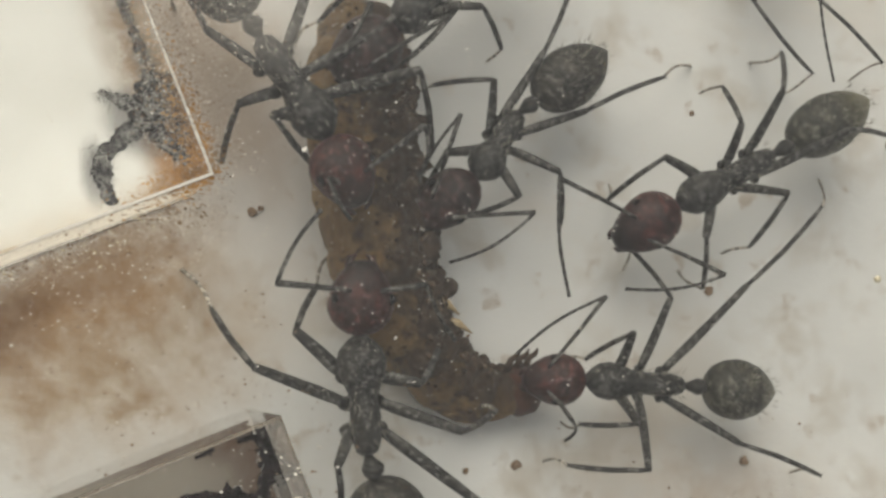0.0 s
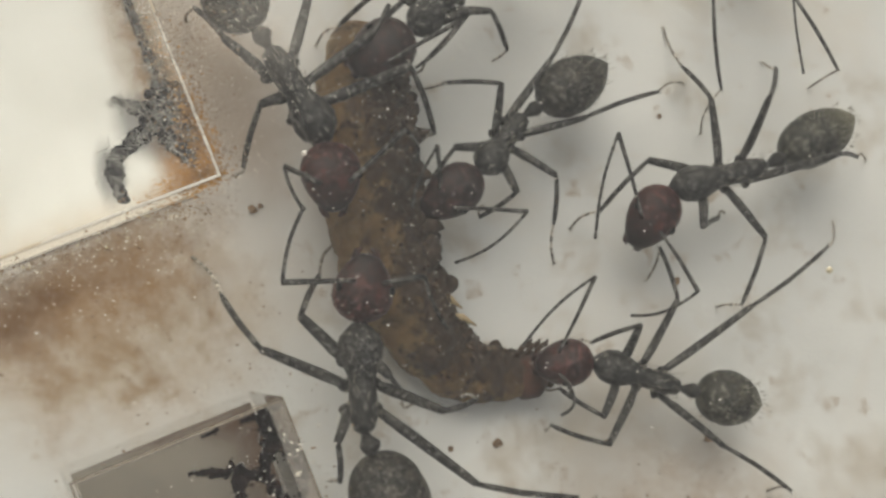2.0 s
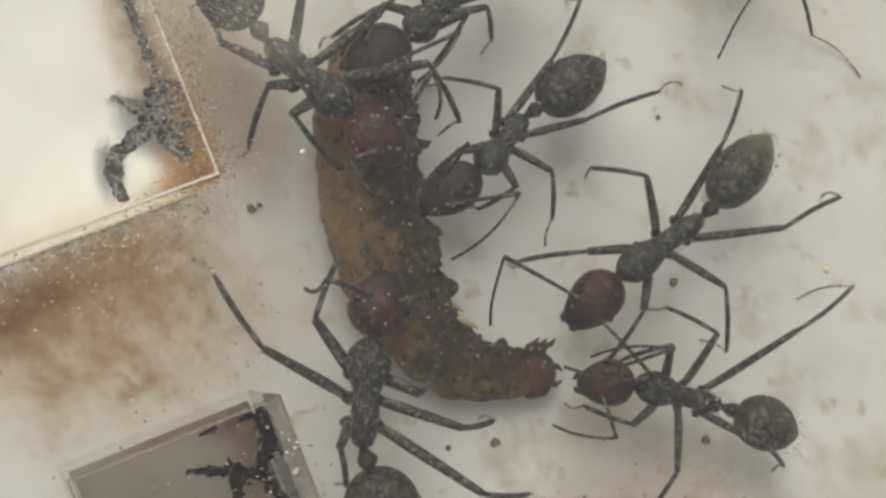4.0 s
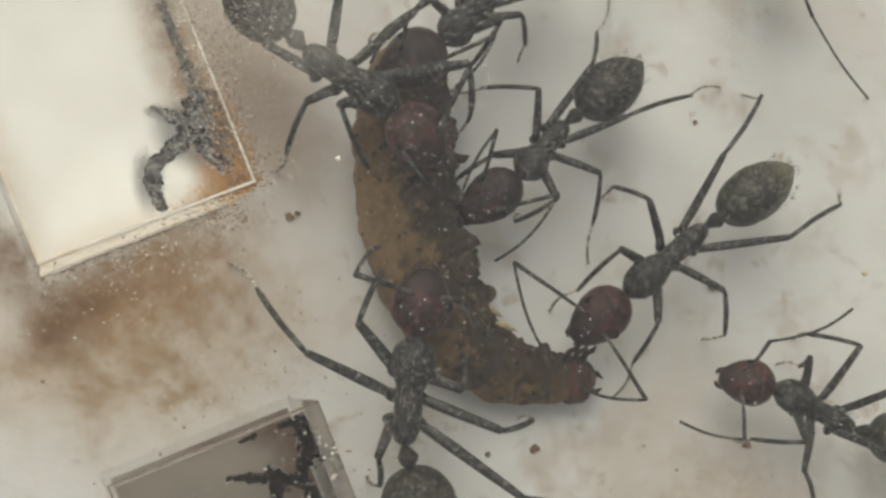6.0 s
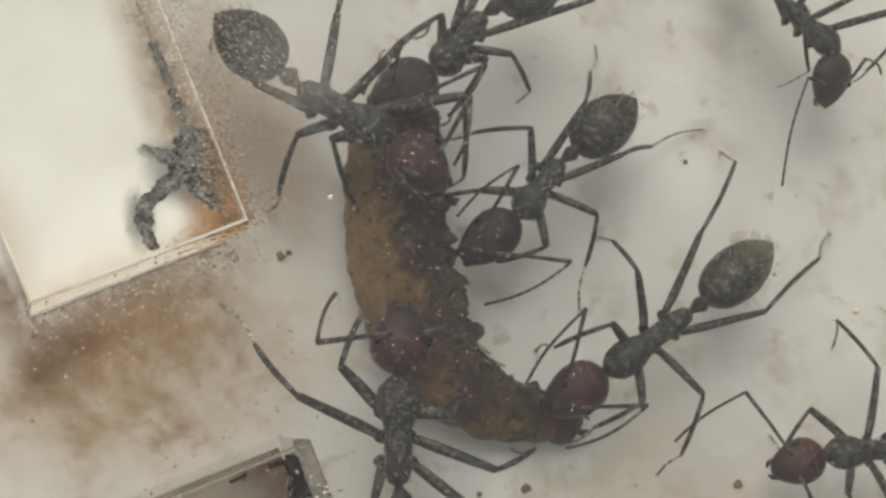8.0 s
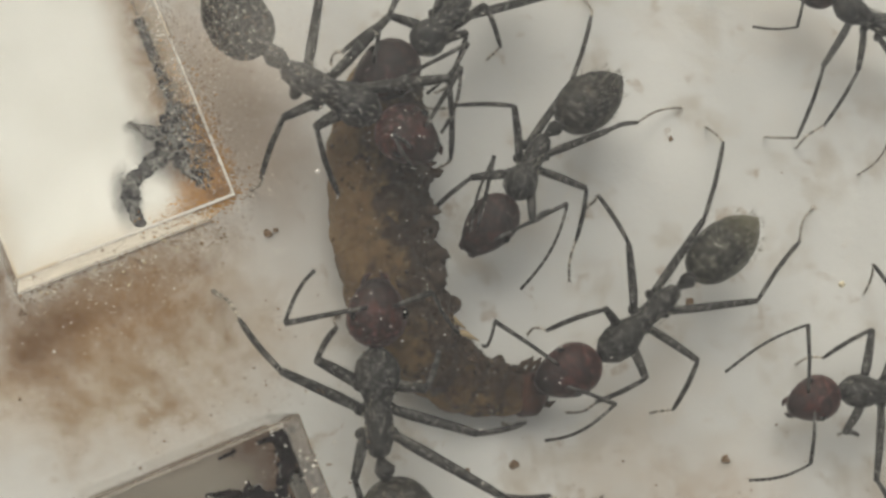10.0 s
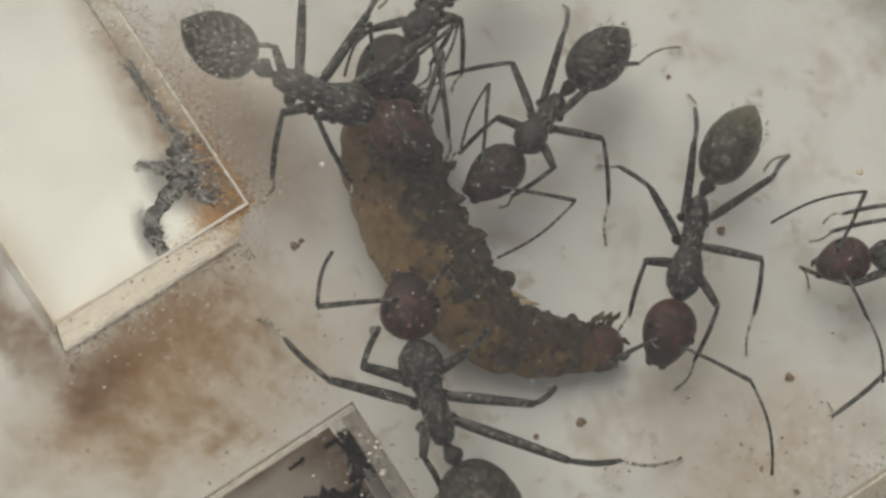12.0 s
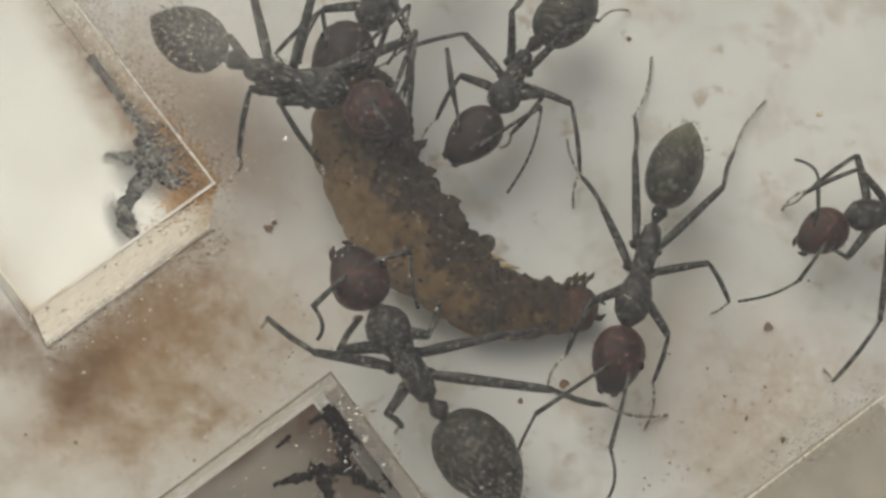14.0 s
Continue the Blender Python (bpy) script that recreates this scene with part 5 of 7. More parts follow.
ANT_KEYS['d'][6.5] = ((12.23, 1.79, 14.71, 3.55, 18.46, 6.69, 22.54, 9.35),
    (14.79, 0.37, 13.37, 0.31, 10.31, 5.49, 11.46, 1.82),
    (16.43, 3.59, 14.64, 0.13, 18.09, 3.85, 20.05, 1.72, 21.78, 6.23, 26.20, 8.59,
     13.72, 5.43, 12.24, 2.28, 15.38, 6.91, 15.26, 8.41, 18.53, 9.49, 21.84, 13.00))
ANT_KEYS['d'][7.0] = ((11.83, 1.33, 14.66, 3.01, 18.41, 5.96, 22.45, 8.80),
    (13.93, -0.35, 12.59, -0.09, 10.57, 5.34, 11.44, 1.83),
    (16.08, 2.29, 14.49, 0.68, 18.25, 3.21, 20.04, 1.71, 22.25, 6.06, 26.27, 8.69,
     14.01, 5.05, 12.58, 2.78, 15.11, 6.80, 15.35, 8.46, 18.25, 8.77, 21.26, 12.23))
ANT_KEYS['d'][7.5] = ((11.86, 1.08, 14.38, 2.72, 18.59, 5.30, 22.59, 8.27),
    (15.26, 1.41, 12.60, -0.14, 13.22, 5.27, 11.42, 2.10),
    (15.93, 1.55, 13.71, 0.00, 18.43, 1.74, 17.90, -1.51, 22.40, 5.59, 26.32, 8.68,
     14.39, 4.75, 11.71, 3.30, 15.55, 6.65, 15.33, 8.61, 18.48, 8.49, 21.26, 12.22))
ANT_KEYS['d'][10.0] = ((11.78, 1.09, 14.76, 2.16, 18.56, 5.20, 22.32, 8.03),
    (14.14, 0.43, 12.30, -0.91, 9.97, 3.73, 10.67, 2.97),
    (16.52, 1.42, 13.35, -0.53, 18.48, 2.08, 18.08, -1.45, 22.52, 4.58, 26.17, 8.74,
     14.68, 4.17, 12.37, 3.24, 16.21, 6.88, 15.56, 8.69, 19.42, 7.81, 21.28, 12.29))
ANT_KEYS['d'][10.5] = ((13.83, 1.02, 16.24, 2.48, 19.27, 6.12, 22.81, 8.97),
    (18.71, -0.21, 16.18, -1.88, 12.59, 3.23, 12.98, 2.06),
    (18.07, 2.50, 17.56, 1.08, 19.77, 2.23, 18.05, -1.44, 21.41, 5.14, 26.39, 8.59,
     15.55, 4.56, 12.11, 2.68, 16.90, 7.41, 15.88, 8.26, 19.20, 8.40, 21.39, 12.18))
ANT_KEYS['d'][11.0] = ((15.58, -0.84, 16.97, 1.94, 18.71, 5.75, 21.64, 9.47),
    (20.39, -1.12, 22.90, -3.72, 12.02, -0.89, 13.59, -3.27),
    (18.53, 1.22, 18.44, -0.39, 20.46, 1.85, 18.71, -0.20, 21.90, 5.64, 26.00, 8.50,
     15.93, 3.66, 14.18, -1.30, 16.56, 6.75, 15.61, 8.53, 18.86, 7.76, 21.13, 11.77))
ANT_KEYS['d'][11.5] = ((14.79, -0.73, 16.47, 2.00, 18.28, 5.60, 21.29, 9.35),
    (18.32, -1.23, 19.36, -4.15, 12.87, 0.45, 13.08, -0.52),
    (17.89, 1.44, 16.53, -1.36, 20.01, 2.79, 19.85, -1.62, 21.34, 6.04, 25.45, 8.23,
     15.41, 3.81, 14.15, 0.01, 16.15, 6.52, 15.66, 8.30, 18.01, 7.85, 21.32, 11.98))
ANT_KEYS['d'][12.0] = ((14.82, -0.74, 16.44, 1.90, 18.51, 5.92, 21.90, 9.20),
    (17.59, -1.95, 17.62, -5.81, 12.17, -0.04, 13.14, 0.10),
    (17.94, 1.29, 16.41, -1.50, 19.91, 2.73, 19.90, -1.52, 20.45, 5.66, 26.07, 8.59,
     15.07, 3.61, 13.94, -0.73, 16.07, 6.46, 15.54, 8.52, 17.83, 7.73, 21.33, 12.08))
ANT_KEYS['d'][12.5] = ((14.04, -1.03, 16.36, 1.03, 18.02, 4.65, 20.99, 8.40),
    (15.09, -3.97, 15.62, -7.16, 10.53, -1.66, 8.91, -4.13),
    (17.92, 0.43, 16.44, -1.46, 20.03, 2.22, 19.98, -1.46, 20.67, 5.29, 26.15, 8.48,
     13.98, 1.44, 13.49, -2.57, 16.06, 6.17, 15.63, 8.45, 18.36, 7.74, 21.36, 12.04))
ANT_KEYS['d'][13.0] = ((13.34, -0.72, 16.33, 0.99, 18.08, 4.43, 21.20, 8.23),
    (15.64, -4.31, 15.06, -7.58, 10.70, -1.23, 9.20, -3.45),
    (17.78, 0.31, 16.45, -1.41, 20.30, 2.16, 19.80, -1.41, 21.61, 5.31, 26.01, 8.53,
     15.01, 3.71, 14.82, 0.53, 16.29, 6.75, 15.46, 8.59, 18.93, 8.14, 21.32, 12.04))
ANT_KEYS['d'][13.5] = ((13.67, -2.34, 15.18, 0.14, 17.69, 4.12, 20.91, 7.69),
    (14.14, -4.48, 14.16, -7.61, 10.32, -2.82, 9.99, -6.24),
    (17.23, 0.08, 16.33, -1.42, 19.44, 1.89, 19.84, -1.37, 21.33, 4.74, 25.99, 8.56,
     14.25, 1.86, 12.32, -1.05, 15.77, 6.08, 15.53, 8.51, 18.25, 7.73, 21.31, 12.00))
ANT_KEYS['d'][14.0] = ((12.85, -3.24, 14.38, -0.72, 17.10, 3.28, 20.07, 6.89),
    (12.00, -5.09, 11.89, -7.17, 9.52, -2.98, 9.12, -4.29),
    (16.14, -1.44, 14.47, -5.71, 18.06, 0.81, 19.84, -1.51, 21.16, 4.27, 25.99, 8.53,
     13.14, 0.67, 10.92, -2.60, 14.96, 5.40, 15.54, 8.50, 17.49, 7.34, 21.25, 11.99))
ANT_KEYS['e'] = {}
ANT_KEYS['e'][0.0] = ((11.80, 1.34, 13.30, 1.37, 18.56, 0.97, 21.83, 0.69),
    (12.64, -0.06, 13.23, -0.92, 14.52, 4.37, 11.59, 2.30),
    (15.27, -0.26, 13.41, -0.32, 15.18, -1.84, 13.68, -1.79, 20.72, -1.57, 23.53, -2.55,
     15.33, 3.01, 14.44, 2.32, 17.13, 4.33, 16.54, 5.48, 20.55, 4.84, 25.12, 9.15))
ANT_KEYS['e'][0.5] = ((11.67, 0.86, 13.31, 1.04, 18.40, 0.75, 21.71, 0.53),
    (12.59, -0.38, 13.19, -1.24, 14.43, 4.07, 11.56, 1.95),
    (15.24, -0.54, 13.36, -0.64, 15.16, -2.12, 13.67, -2.11, 20.70, -1.76, 23.53, -2.69,
     15.22, 2.74, 14.34, 2.01, 17.01, 4.09, 16.38, 5.21, 20.41, 4.65, 24.89, 9.03))
ANT_KEYS['e'][1.0] = ((12.30, 1.14, 14.39, 1.07, 18.98, 0.60, 22.45, 0.25),
    (13.04, -0.03, 13.54, -0.91, 15.06, 3.80, 11.24, 3.88),
    (15.31, -0.54, 14.28, -0.05, 15.07, -1.93, 14.01, -1.43, 20.88, -2.08, 22.59, -3.11,
     15.10, 2.79, 14.58, 2.39, 18.48, 3.94, 18.53, 5.00, 22.35, 4.12, 26.89, 6.65))
ANT_KEYS['e'][1.5] = ((13.03, 1.41, 15.04, 1.60, 19.43, 0.26, 22.84, -0.63),
    (13.52, 0.32, 13.94, -0.58, 16.21, 4.29, 13.49, 2.78),
    (15.57, -0.34, 14.03, 0.09, 14.87, -1.82, 14.00, -1.47, 21.41, -2.56, 23.80, -4.12,
     16.56, 2.87, 15.83, 2.53, 19.06, 3.78, 18.57, 5.72, 22.65, 3.74, 27.25, 6.83))
ANT_KEYS['e'][2.0] = ((13.14, 1.30, 15.09, 1.45, 19.28, 0.15, 22.90, -0.59),
    (13.55, 0.18, 13.99, -0.74, 15.01, 4.76, 12.14, 2.06),
    (15.20, -0.77, 14.20, 0.16, 14.89, -1.78, 14.17, -1.43, 21.61, -2.73, 24.25, -4.34,
     16.80, 2.80, 15.74, 2.29, 18.92, 3.83, 18.86, 4.77, 22.55, 3.70, 27.74, 7.21))
ANT_KEYS['e'][2.2] = ((12.96, 1.18, 15.09, 1.26, 19.11, 0.15, 22.78, -0.98),
    (13.57, 0.08, 13.99, -0.81, 16.41, 4.10, 13.18, 2.64),
    (16.16, -0.61, 14.33, -0.21, 15.72, -2.18, 14.29, -1.70, 21.27, -2.91, 23.85, -4.35,
     16.89, 2.59, 15.87, 2.18, 18.94, 3.58, 18.61, 4.89, 22.44, 3.43, 27.87, 6.84))
ANT_KEYS['e'][4.3] = ((15.60, 0.34, 17.77, 0.30, 21.38, -0.69, 25.22, -1.95),
    (16.28, -1.95, 13.67, -1.24, 18.10, 1.64, 15.97, 1.28),
    (16.72, -1.31, 14.94, -0.22, 18.17, -3.03, 18.26, -4.43, 21.83, -2.08, 25.70, -3.90,
     18.30, 1.83, 17.24, 1.27, 20.39, 2.21, 19.15, 3.20, 23.59, 2.51, 25.94, 3.84))
ANT_KEYS['e'][4.5] = ((15.87, 0.10, 18.15, 0.17, 22.45, -0.90, 26.12, -1.51),
    (17.03, -2.17, 14.34, -1.61, 18.62, 1.54, 16.50, 1.03),
    (17.86, -1.94, 15.89, -0.90, 19.29, -3.18, 21.91, -4.21, 23.27, -2.26, 24.57, -3.88,
     18.28, 1.48, 18.00, 0.84, 21.03, 2.02, 21.12, 3.58, 24.47, 2.72, 27.74, 7.42))
ANT_KEYS['e'][5.0] = ((17.76, -0.46, 20.09, -0.39, 24.13, -0.71, 28.05, -0.56),
    (19.30, -2.89, 16.55, -2.72, 20.27, 1.05, 18.21, 0.22),
    (19.51, -2.20, 17.51, -1.52, 21.33, -3.57, 21.66, -5.07, 24.74, -1.98, 28.92, -3.10,
     20.43, 1.24, 19.48, 0.39, 22.42, 2.02, 20.96, 2.67, 25.51, 2.90, 27.54, 4.58))
ANT_KEYS['e'][5.5] = ((18.23, -0.14, 20.55, -0.14, 24.68, -1.12, 28.20, -1.02),
    (16.96, -2.80, 15.93, -0.50, 20.72, 1.23, 18.60, 0.70),
    (19.69, -2.34, 17.32, -1.43, 20.56, -3.57, 23.13, -4.82, 25.15, -2.54, 28.84, -3.07,
     21.14, 1.01, 20.49, 0.65, 23.48, 1.88, 23.88, 3.26, 25.83, 0.57, 28.51, 2.84))
ANT_KEYS['e'][6.0] = ((19.66, 0.81, 21.85, 0.30, 24.85, -1.28, 28.69, -2.18),
    (19.68, -1.63, 17.58, -0.90, 19.86, 2.26, 23.84, 3.57),
    (22.10, -1.77, 17.39, -1.47, 21.33, -2.84, 23.20, -4.57, 25.07, -2.31, 28.61, -2.82,
     22.58, 1.62, 23.03, 1.34, 24.81, 2.05, 23.86, 2.42, 25.29, 0.25, 29.06, 1.35))
ANT_KEYS['e'][6.5] = ((20.01, 1.65, 22.58, 0.90, 25.58, -0.91, 29.44, -3.03),
    (20.40, -0.98, 18.96, -0.18, 22.88, 4.90, 22.18, 6.23),
    (20.34, -0.82, 17.29, 0.77, 21.49, -2.80, 23.96, -3.83, 25.38, -2.29, 28.55, -2.77,
     23.75, 1.68, 22.13, 3.09, 26.66, 2.43, 26.24, 4.38, 26.75, 0.63, 30.48, 2.98))
ANT_KEYS['e'][7.0] = ((20.18, 0.34, 22.78, 0.35, 25.69, -0.54, 30.49, -1.92),
    (19.70, -1.69, 20.97, -2.97, 22.40, 3.30, 20.41, 2.27),
    (21.51, -1.76, 20.45, -1.17, 22.24, -2.35, 25.11, -3.47, 25.87, -1.80, 29.20, -2.39,
     22.20, 2.19, 21.00, 1.74, 26.96, 2.81, 26.26, 4.30, 26.91, 0.95, 29.53, 3.91))
ANT_KEYS['e'][7.5] = ((21.04, -1.75, 23.71, -0.90, 27.46, -0.77, 31.48, -0.64),
    (22.18, -2.90, 20.68, -3.33, 20.07, 1.86, 18.43, -0.32),
    (24.03, -2.49, 24.53, -3.87, 25.88, -3.72, 27.67, -4.79, 28.35, -2.37, 31.57, -2.13,
     22.74, 0.84, 22.32, -0.32, 26.56, 2.63, 25.95, 3.61, 27.08, 1.42, 28.58, 5.02))
ANT_KEYS['e'][10.0] = ((22.13, -0.35, 25.31, 0.78, 29.66, 0.43, 33.77, 0.32),
    (23.66, -2.77, 19.59, -3.15, 23.10, 3.41, 18.93, 1.24),
    (25.16, -0.98, 28.40, -1.35, 25.87, -2.94, 28.23, -4.40, 30.10, -1.25, 33.34, -1.35,
     27.40, 3.72, 25.05, 1.93, 29.00, 3.93, 28.50, 5.01, 29.37, 2.62, 31.32, 6.11))
ANT_KEYS['e'][10.5] = ((22.69, -1.36, 25.81, 1.11, 29.63, 0.13, 33.59, -0.75),
    (24.39, -1.71, 20.31, -3.22, 23.94, 1.96, 21.74, 0.72),
    (25.37, -0.91, 28.67, -1.18, 26.23, -4.10, 23.87, -4.60, 29.90, -1.64, 33.12, -2.28,
     27.52, 3.70, 23.09, 0.86, 26.26, 2.40, 22.35, 2.93, 29.92, 2.30, 32.55, 5.43))
ANT_KEYS['e'][11.0] = ((21.66, 0.36, 24.09, 1.74, 27.94, 1.73, 31.79, 1.72),
    (22.48, -0.95, 23.09, -2.85, 22.68, 2.45, 20.39, 1.44),
    (24.20, -0.28, 27.39, 0.15, 25.87, -3.16, 23.71, -4.32, 28.72, 0.08, 31.94, 0.17,
     25.09, 3.78, 24.77, 2.77, 24.16, 3.15, 20.25, 2.58, 27.68, 3.97, 29.30, 7.45))
ANT_KEYS['e'][12.0] = ((22.44, 2.00, 25.38, 2.10, 28.76, 0.98, 32.67, 0.31),
    (24.15, -0.94, 24.12, -3.53, 24.17, 4.36, 20.37, 4.00),
    (23.92, 1.02, 23.43, 1.50, 24.47, -3.18, 22.95, -3.55, 29.09, -0.77, 32.28, -1.41,
     26.39, 3.83, 24.72, 4.11, 25.63, 3.20, 21.81, 3.63, 29.21, 3.13, 31.81, 6.19))
ANT_KEYS['e'][12.5] = ((22.55, 2.33, 25.89, 1.88, 29.28, 0.72, 33.12, -0.18),
    (24.48, -1.01, 24.09, -3.90, 23.72, 4.30, 19.34, 3.11),
    (23.88, 1.30, 22.47, 1.74, 24.11, -3.21, 22.75, -3.37, 29.43, -1.07, 32.60, -1.96,
     26.86, 3.86, 24.14, 4.44, 26.15, 3.21, 22.36, 4.00, 29.75, 2.84, 32.69, 5.75))
ANT_KEYS['e'][13.0] = ((22.42, -0.14, 25.68, 1.49, 29.61, 0.76, 33.28, 0.09),
    (23.56, -1.19, 21.53, -1.67, 22.01, 2.95, 18.87, -0.11),
    (24.14, 0.46, 22.64, 0.60, 25.20, -3.96, 23.86, -4.41, 30.05, -0.98, 33.29, -1.39,
     26.42, 2.77, 23.26, 2.45, 26.28, 3.84, 23.26, 2.45, 29.64, 3.01, 31.95, 6.22))
ANT_KEYS['e'][13.5] = ((22.49, -0.29, 25.57, 1.11, 29.20, 0.27, 32.89, -0.31),
    (23.15, -1.61, 21.13, -2.04, 22.25, 3.20, 18.97, 0.01),
    (24.53, -0.75, 24.36, 0.16, 25.76, -1.36, 22.63, -2.47, 29.64, -1.47, 32.91, -1.92,
     26.56, 3.52, 22.94, 2.06, 26.38, 3.71, 23.32, 1.03, 29.31, 2.49, 31.71, 5.71))
ANT_KEYS['e'][14.0] = ((22.08, 0.37, 25.34, 1.25, 28.92, 0.69, 32.89, 0.14),
    (20.95, -1.54, 19.08, -0.90, 22.81, 2.35, 23.86, 4.19),
    (24.40, -0.43, 24.20, 0.45, 24.69, -4.07, 23.34, -4.52, 29.52, -1.07, 32.78, -1.48,
     26.76, 3.88, 23.90, 2.68, 25.68, 2.88, 22.10, 2.62, 29.12, 2.91, 31.42, 6.12))
ANT_KEYS['f'] = {}
ANT_KEYS['f'][0.0] = ((4.57, 12.41, 6.63, 13.89, 8.94, 16.25, 11.33, 18.02),
    (8.56, 14.40, 6.40, 12.29, 5.73, 14.95, 6.00, 14.37),
    (8.65, 14.58, 6.81, 12.37, 9.72, 14.73, 10.71, 13.84, 11.42, 18.00, 14.20, 17.53,
     5.57, 15.64, 3.55, 13.87, 5.98, 16.77, 4.50, 17.03, 9.22, 18.31, 9.29, 20.61))
ANT_KEYS['f'][1.5] = ((4.73, 12.50, 7.54, 14.12, 10.08, 16.66, 12.93, 18.82),
    (9.58, 14.71, 7.39, 12.61, 6.73, 15.28, 7.00, 14.70),
    (9.67, 14.89, 7.81, 12.68, 10.75, 15.03, 11.75, 14.13, 12.48, 18.32, 15.27, 17.81,
     6.59, 15.98, 4.54, 14.20, 7.00, 17.10, 5.51, 17.37, 10.27, 18.64, 10.35, 20.92))
ANT_KEYS['f'][5.0] = ((5.08, 12.56, 7.57, 13.95, 9.66, 16.26, 12.30, 18.41),
    (9.25, 13.94, 7.85, 12.11, 5.78, 14.66, 4.38, 12.84),
    (9.76, 14.96, 9.00, 12.89, 10.64, 15.32, 11.71, 14.27, 14.50, 16.99, 18.22, 18.87,
     6.43, 14.95, 4.48, 13.95, 8.73, 16.97, 8.87, 19.30, 10.27, 18.84, 9.45, 20.77))
ANT_KEYS['f'][7.5] = ((4.99, 13.04, 7.48, 14.33, 9.84, 17.13, 12.97, 18.97),
    (9.31, 14.59, 8.01, 12.72, 5.83, 15.17, 4.49, 13.31),
    (9.45, 14.87, 8.42, 12.93, 10.66, 15.13, 11.87, 14.22, 14.45, 17.81, 18.13, 19.83,
     7.79, 16.64, 4.40, 14.49, 8.70, 17.58, 8.81, 19.90, 10.17, 19.49, 9.32, 21.38))
ANT_KEYS['f'][10.0] = ((4.95, 12.75, 7.35, 14.37, 9.59, 16.71, 12.27, 18.88),
    (9.01, 14.35, 7.58, 12.57, 5.66, 15.15, 4.21, 13.39),
    (9.13, 14.92, 9.15, 13.53, 10.06, 16.20, 11.86, 14.31, 14.38, 17.25, 18.17, 19.05,
     6.32, 15.62, 4.15, 14.23, 8.64, 17.38, 8.88, 19.72, 10.23, 19.19, 9.51, 21.17))
ANT_KEYS['f'][11.0] = ((6.29, 12.37, 8.77, 13.66, 11.10, 15.77, 13.78, 17.56),
    (10.41, 13.50, 8.84, 11.80, 7.07, 14.51, 5.47, 12.83),
    (10.56, 14.06, 10.45, 12.64, 11.57, 15.28, 13.25, 13.24, 16.00, 16.06, 19.90, 17.59,
     7.79, 14.93, 5.49, 13.66, 10.23, 16.55, 10.63, 18.85, 11.95, 18.26, 11.35, 20.27))
ANT_KEYS['f'][12.5] = ((5.34, 12.82, 7.63, 14.39, 9.41, 16.59, 11.92, 18.59),
    (9.19, 14.43, 7.93, 12.50, 5.71, 14.90, 4.42, 13.01),
    (9.10, 14.68, 7.97, 13.58, 9.12, 13.93, 8.54, 9.64, 14.26, 17.75, 17.88, 19.74,
     5.94, 15.07, 4.44, 14.34, 8.52, 17.35, 8.57, 19.53, 9.94, 19.27, 9.05, 21.00))
ANT_KEYS['f'][14.0] = ((5.81, 12.68, 7.71, 13.92, 9.53, 15.96, 12.02, 17.65),
    (9.25, 13.84, 7.89, 11.97, 5.80, 14.47, 4.41, 12.63),
    (8.67, 14.15, 7.94, 13.02, 9.36, 12.49, 8.54, 10.43, 14.46, 16.93, 18.17, 18.78,
     5.91, 15.07, 4.58, 14.38, 8.71, 16.79, 8.87, 18.99, 10.21, 18.65, 9.43, 20.45))
ANT_KEYS['g'] = {}
ANT_KEYS['g'][0.0] = ((22.44, 17.62, 21.99, 19.60, 20.87, 22.42, 19.55, 24.99),
    (24.49, 18.38, 26.38, 18.30, 22.99, 17.01, 24.10, 10.42),
    (23.63, 15.89, 26.64, 13.34, 23.60, 22.27, 27.22, 23.14, 22.44, 24.33, 26.01, 25.90,
     20.69, 15.55, 23.71, 12.71, 19.16, 23.54, 20.08, 25.46, 18.69, 25.29, 19.38, 27.40))
ANT_KEYS['g'][1.5] = ((23.30, 18.02, 22.95, 20.16, 21.88, 23.22, 20.18, 25.98),
    (25.36, 18.94, 27.26, 18.79, 23.82, 17.62, 24.68, 10.98),
    (24.41, 16.48, 27.34, 13.83, 24.65, 22.88, 28.30, 23.62, 23.55, 24.99, 27.19, 26.43,
     21.46, 16.25, 24.38, 13.29, 20.23, 24.31, 21.24, 26.21, 19.83, 26.09, 20.61, 28.19))
ANT_KEYS['g'][2.0] = ((23.24, 18.01, 22.90, 20.15, 21.82, 23.21, 20.14, 25.98),
    (25.32, 18.94, 27.22, 18.79, 23.78, 17.62, 24.65, 10.98),
    (24.50, 16.42, 26.74, 13.20, 24.59, 22.88, 28.24, 23.62, 23.49, 24.99, 27.13, 26.43,
     20.65, 15.75, 21.50, 11.09, 20.17, 24.30, 21.18, 26.20, 19.77, 26.08, 20.55, 28.18))
ANT_KEYS['g'][4.5] = ((22.35, 17.82, 22.12, 19.97, 20.94, 23.02, 19.49, 25.82),
    (24.62, 18.82, 26.51, 18.70, 23.11, 17.46, 19.44, 12.79),
    (25.55, 15.80, 30.44, 13.41, 23.71, 22.75, 27.34, 23.55, 22.56, 24.83, 26.13, 26.33,
     19.16, 15.63, 23.38, 17.94, 19.27, 24.08, 20.19, 25.98, 18.81, 25.84, 19.51, 27.93))
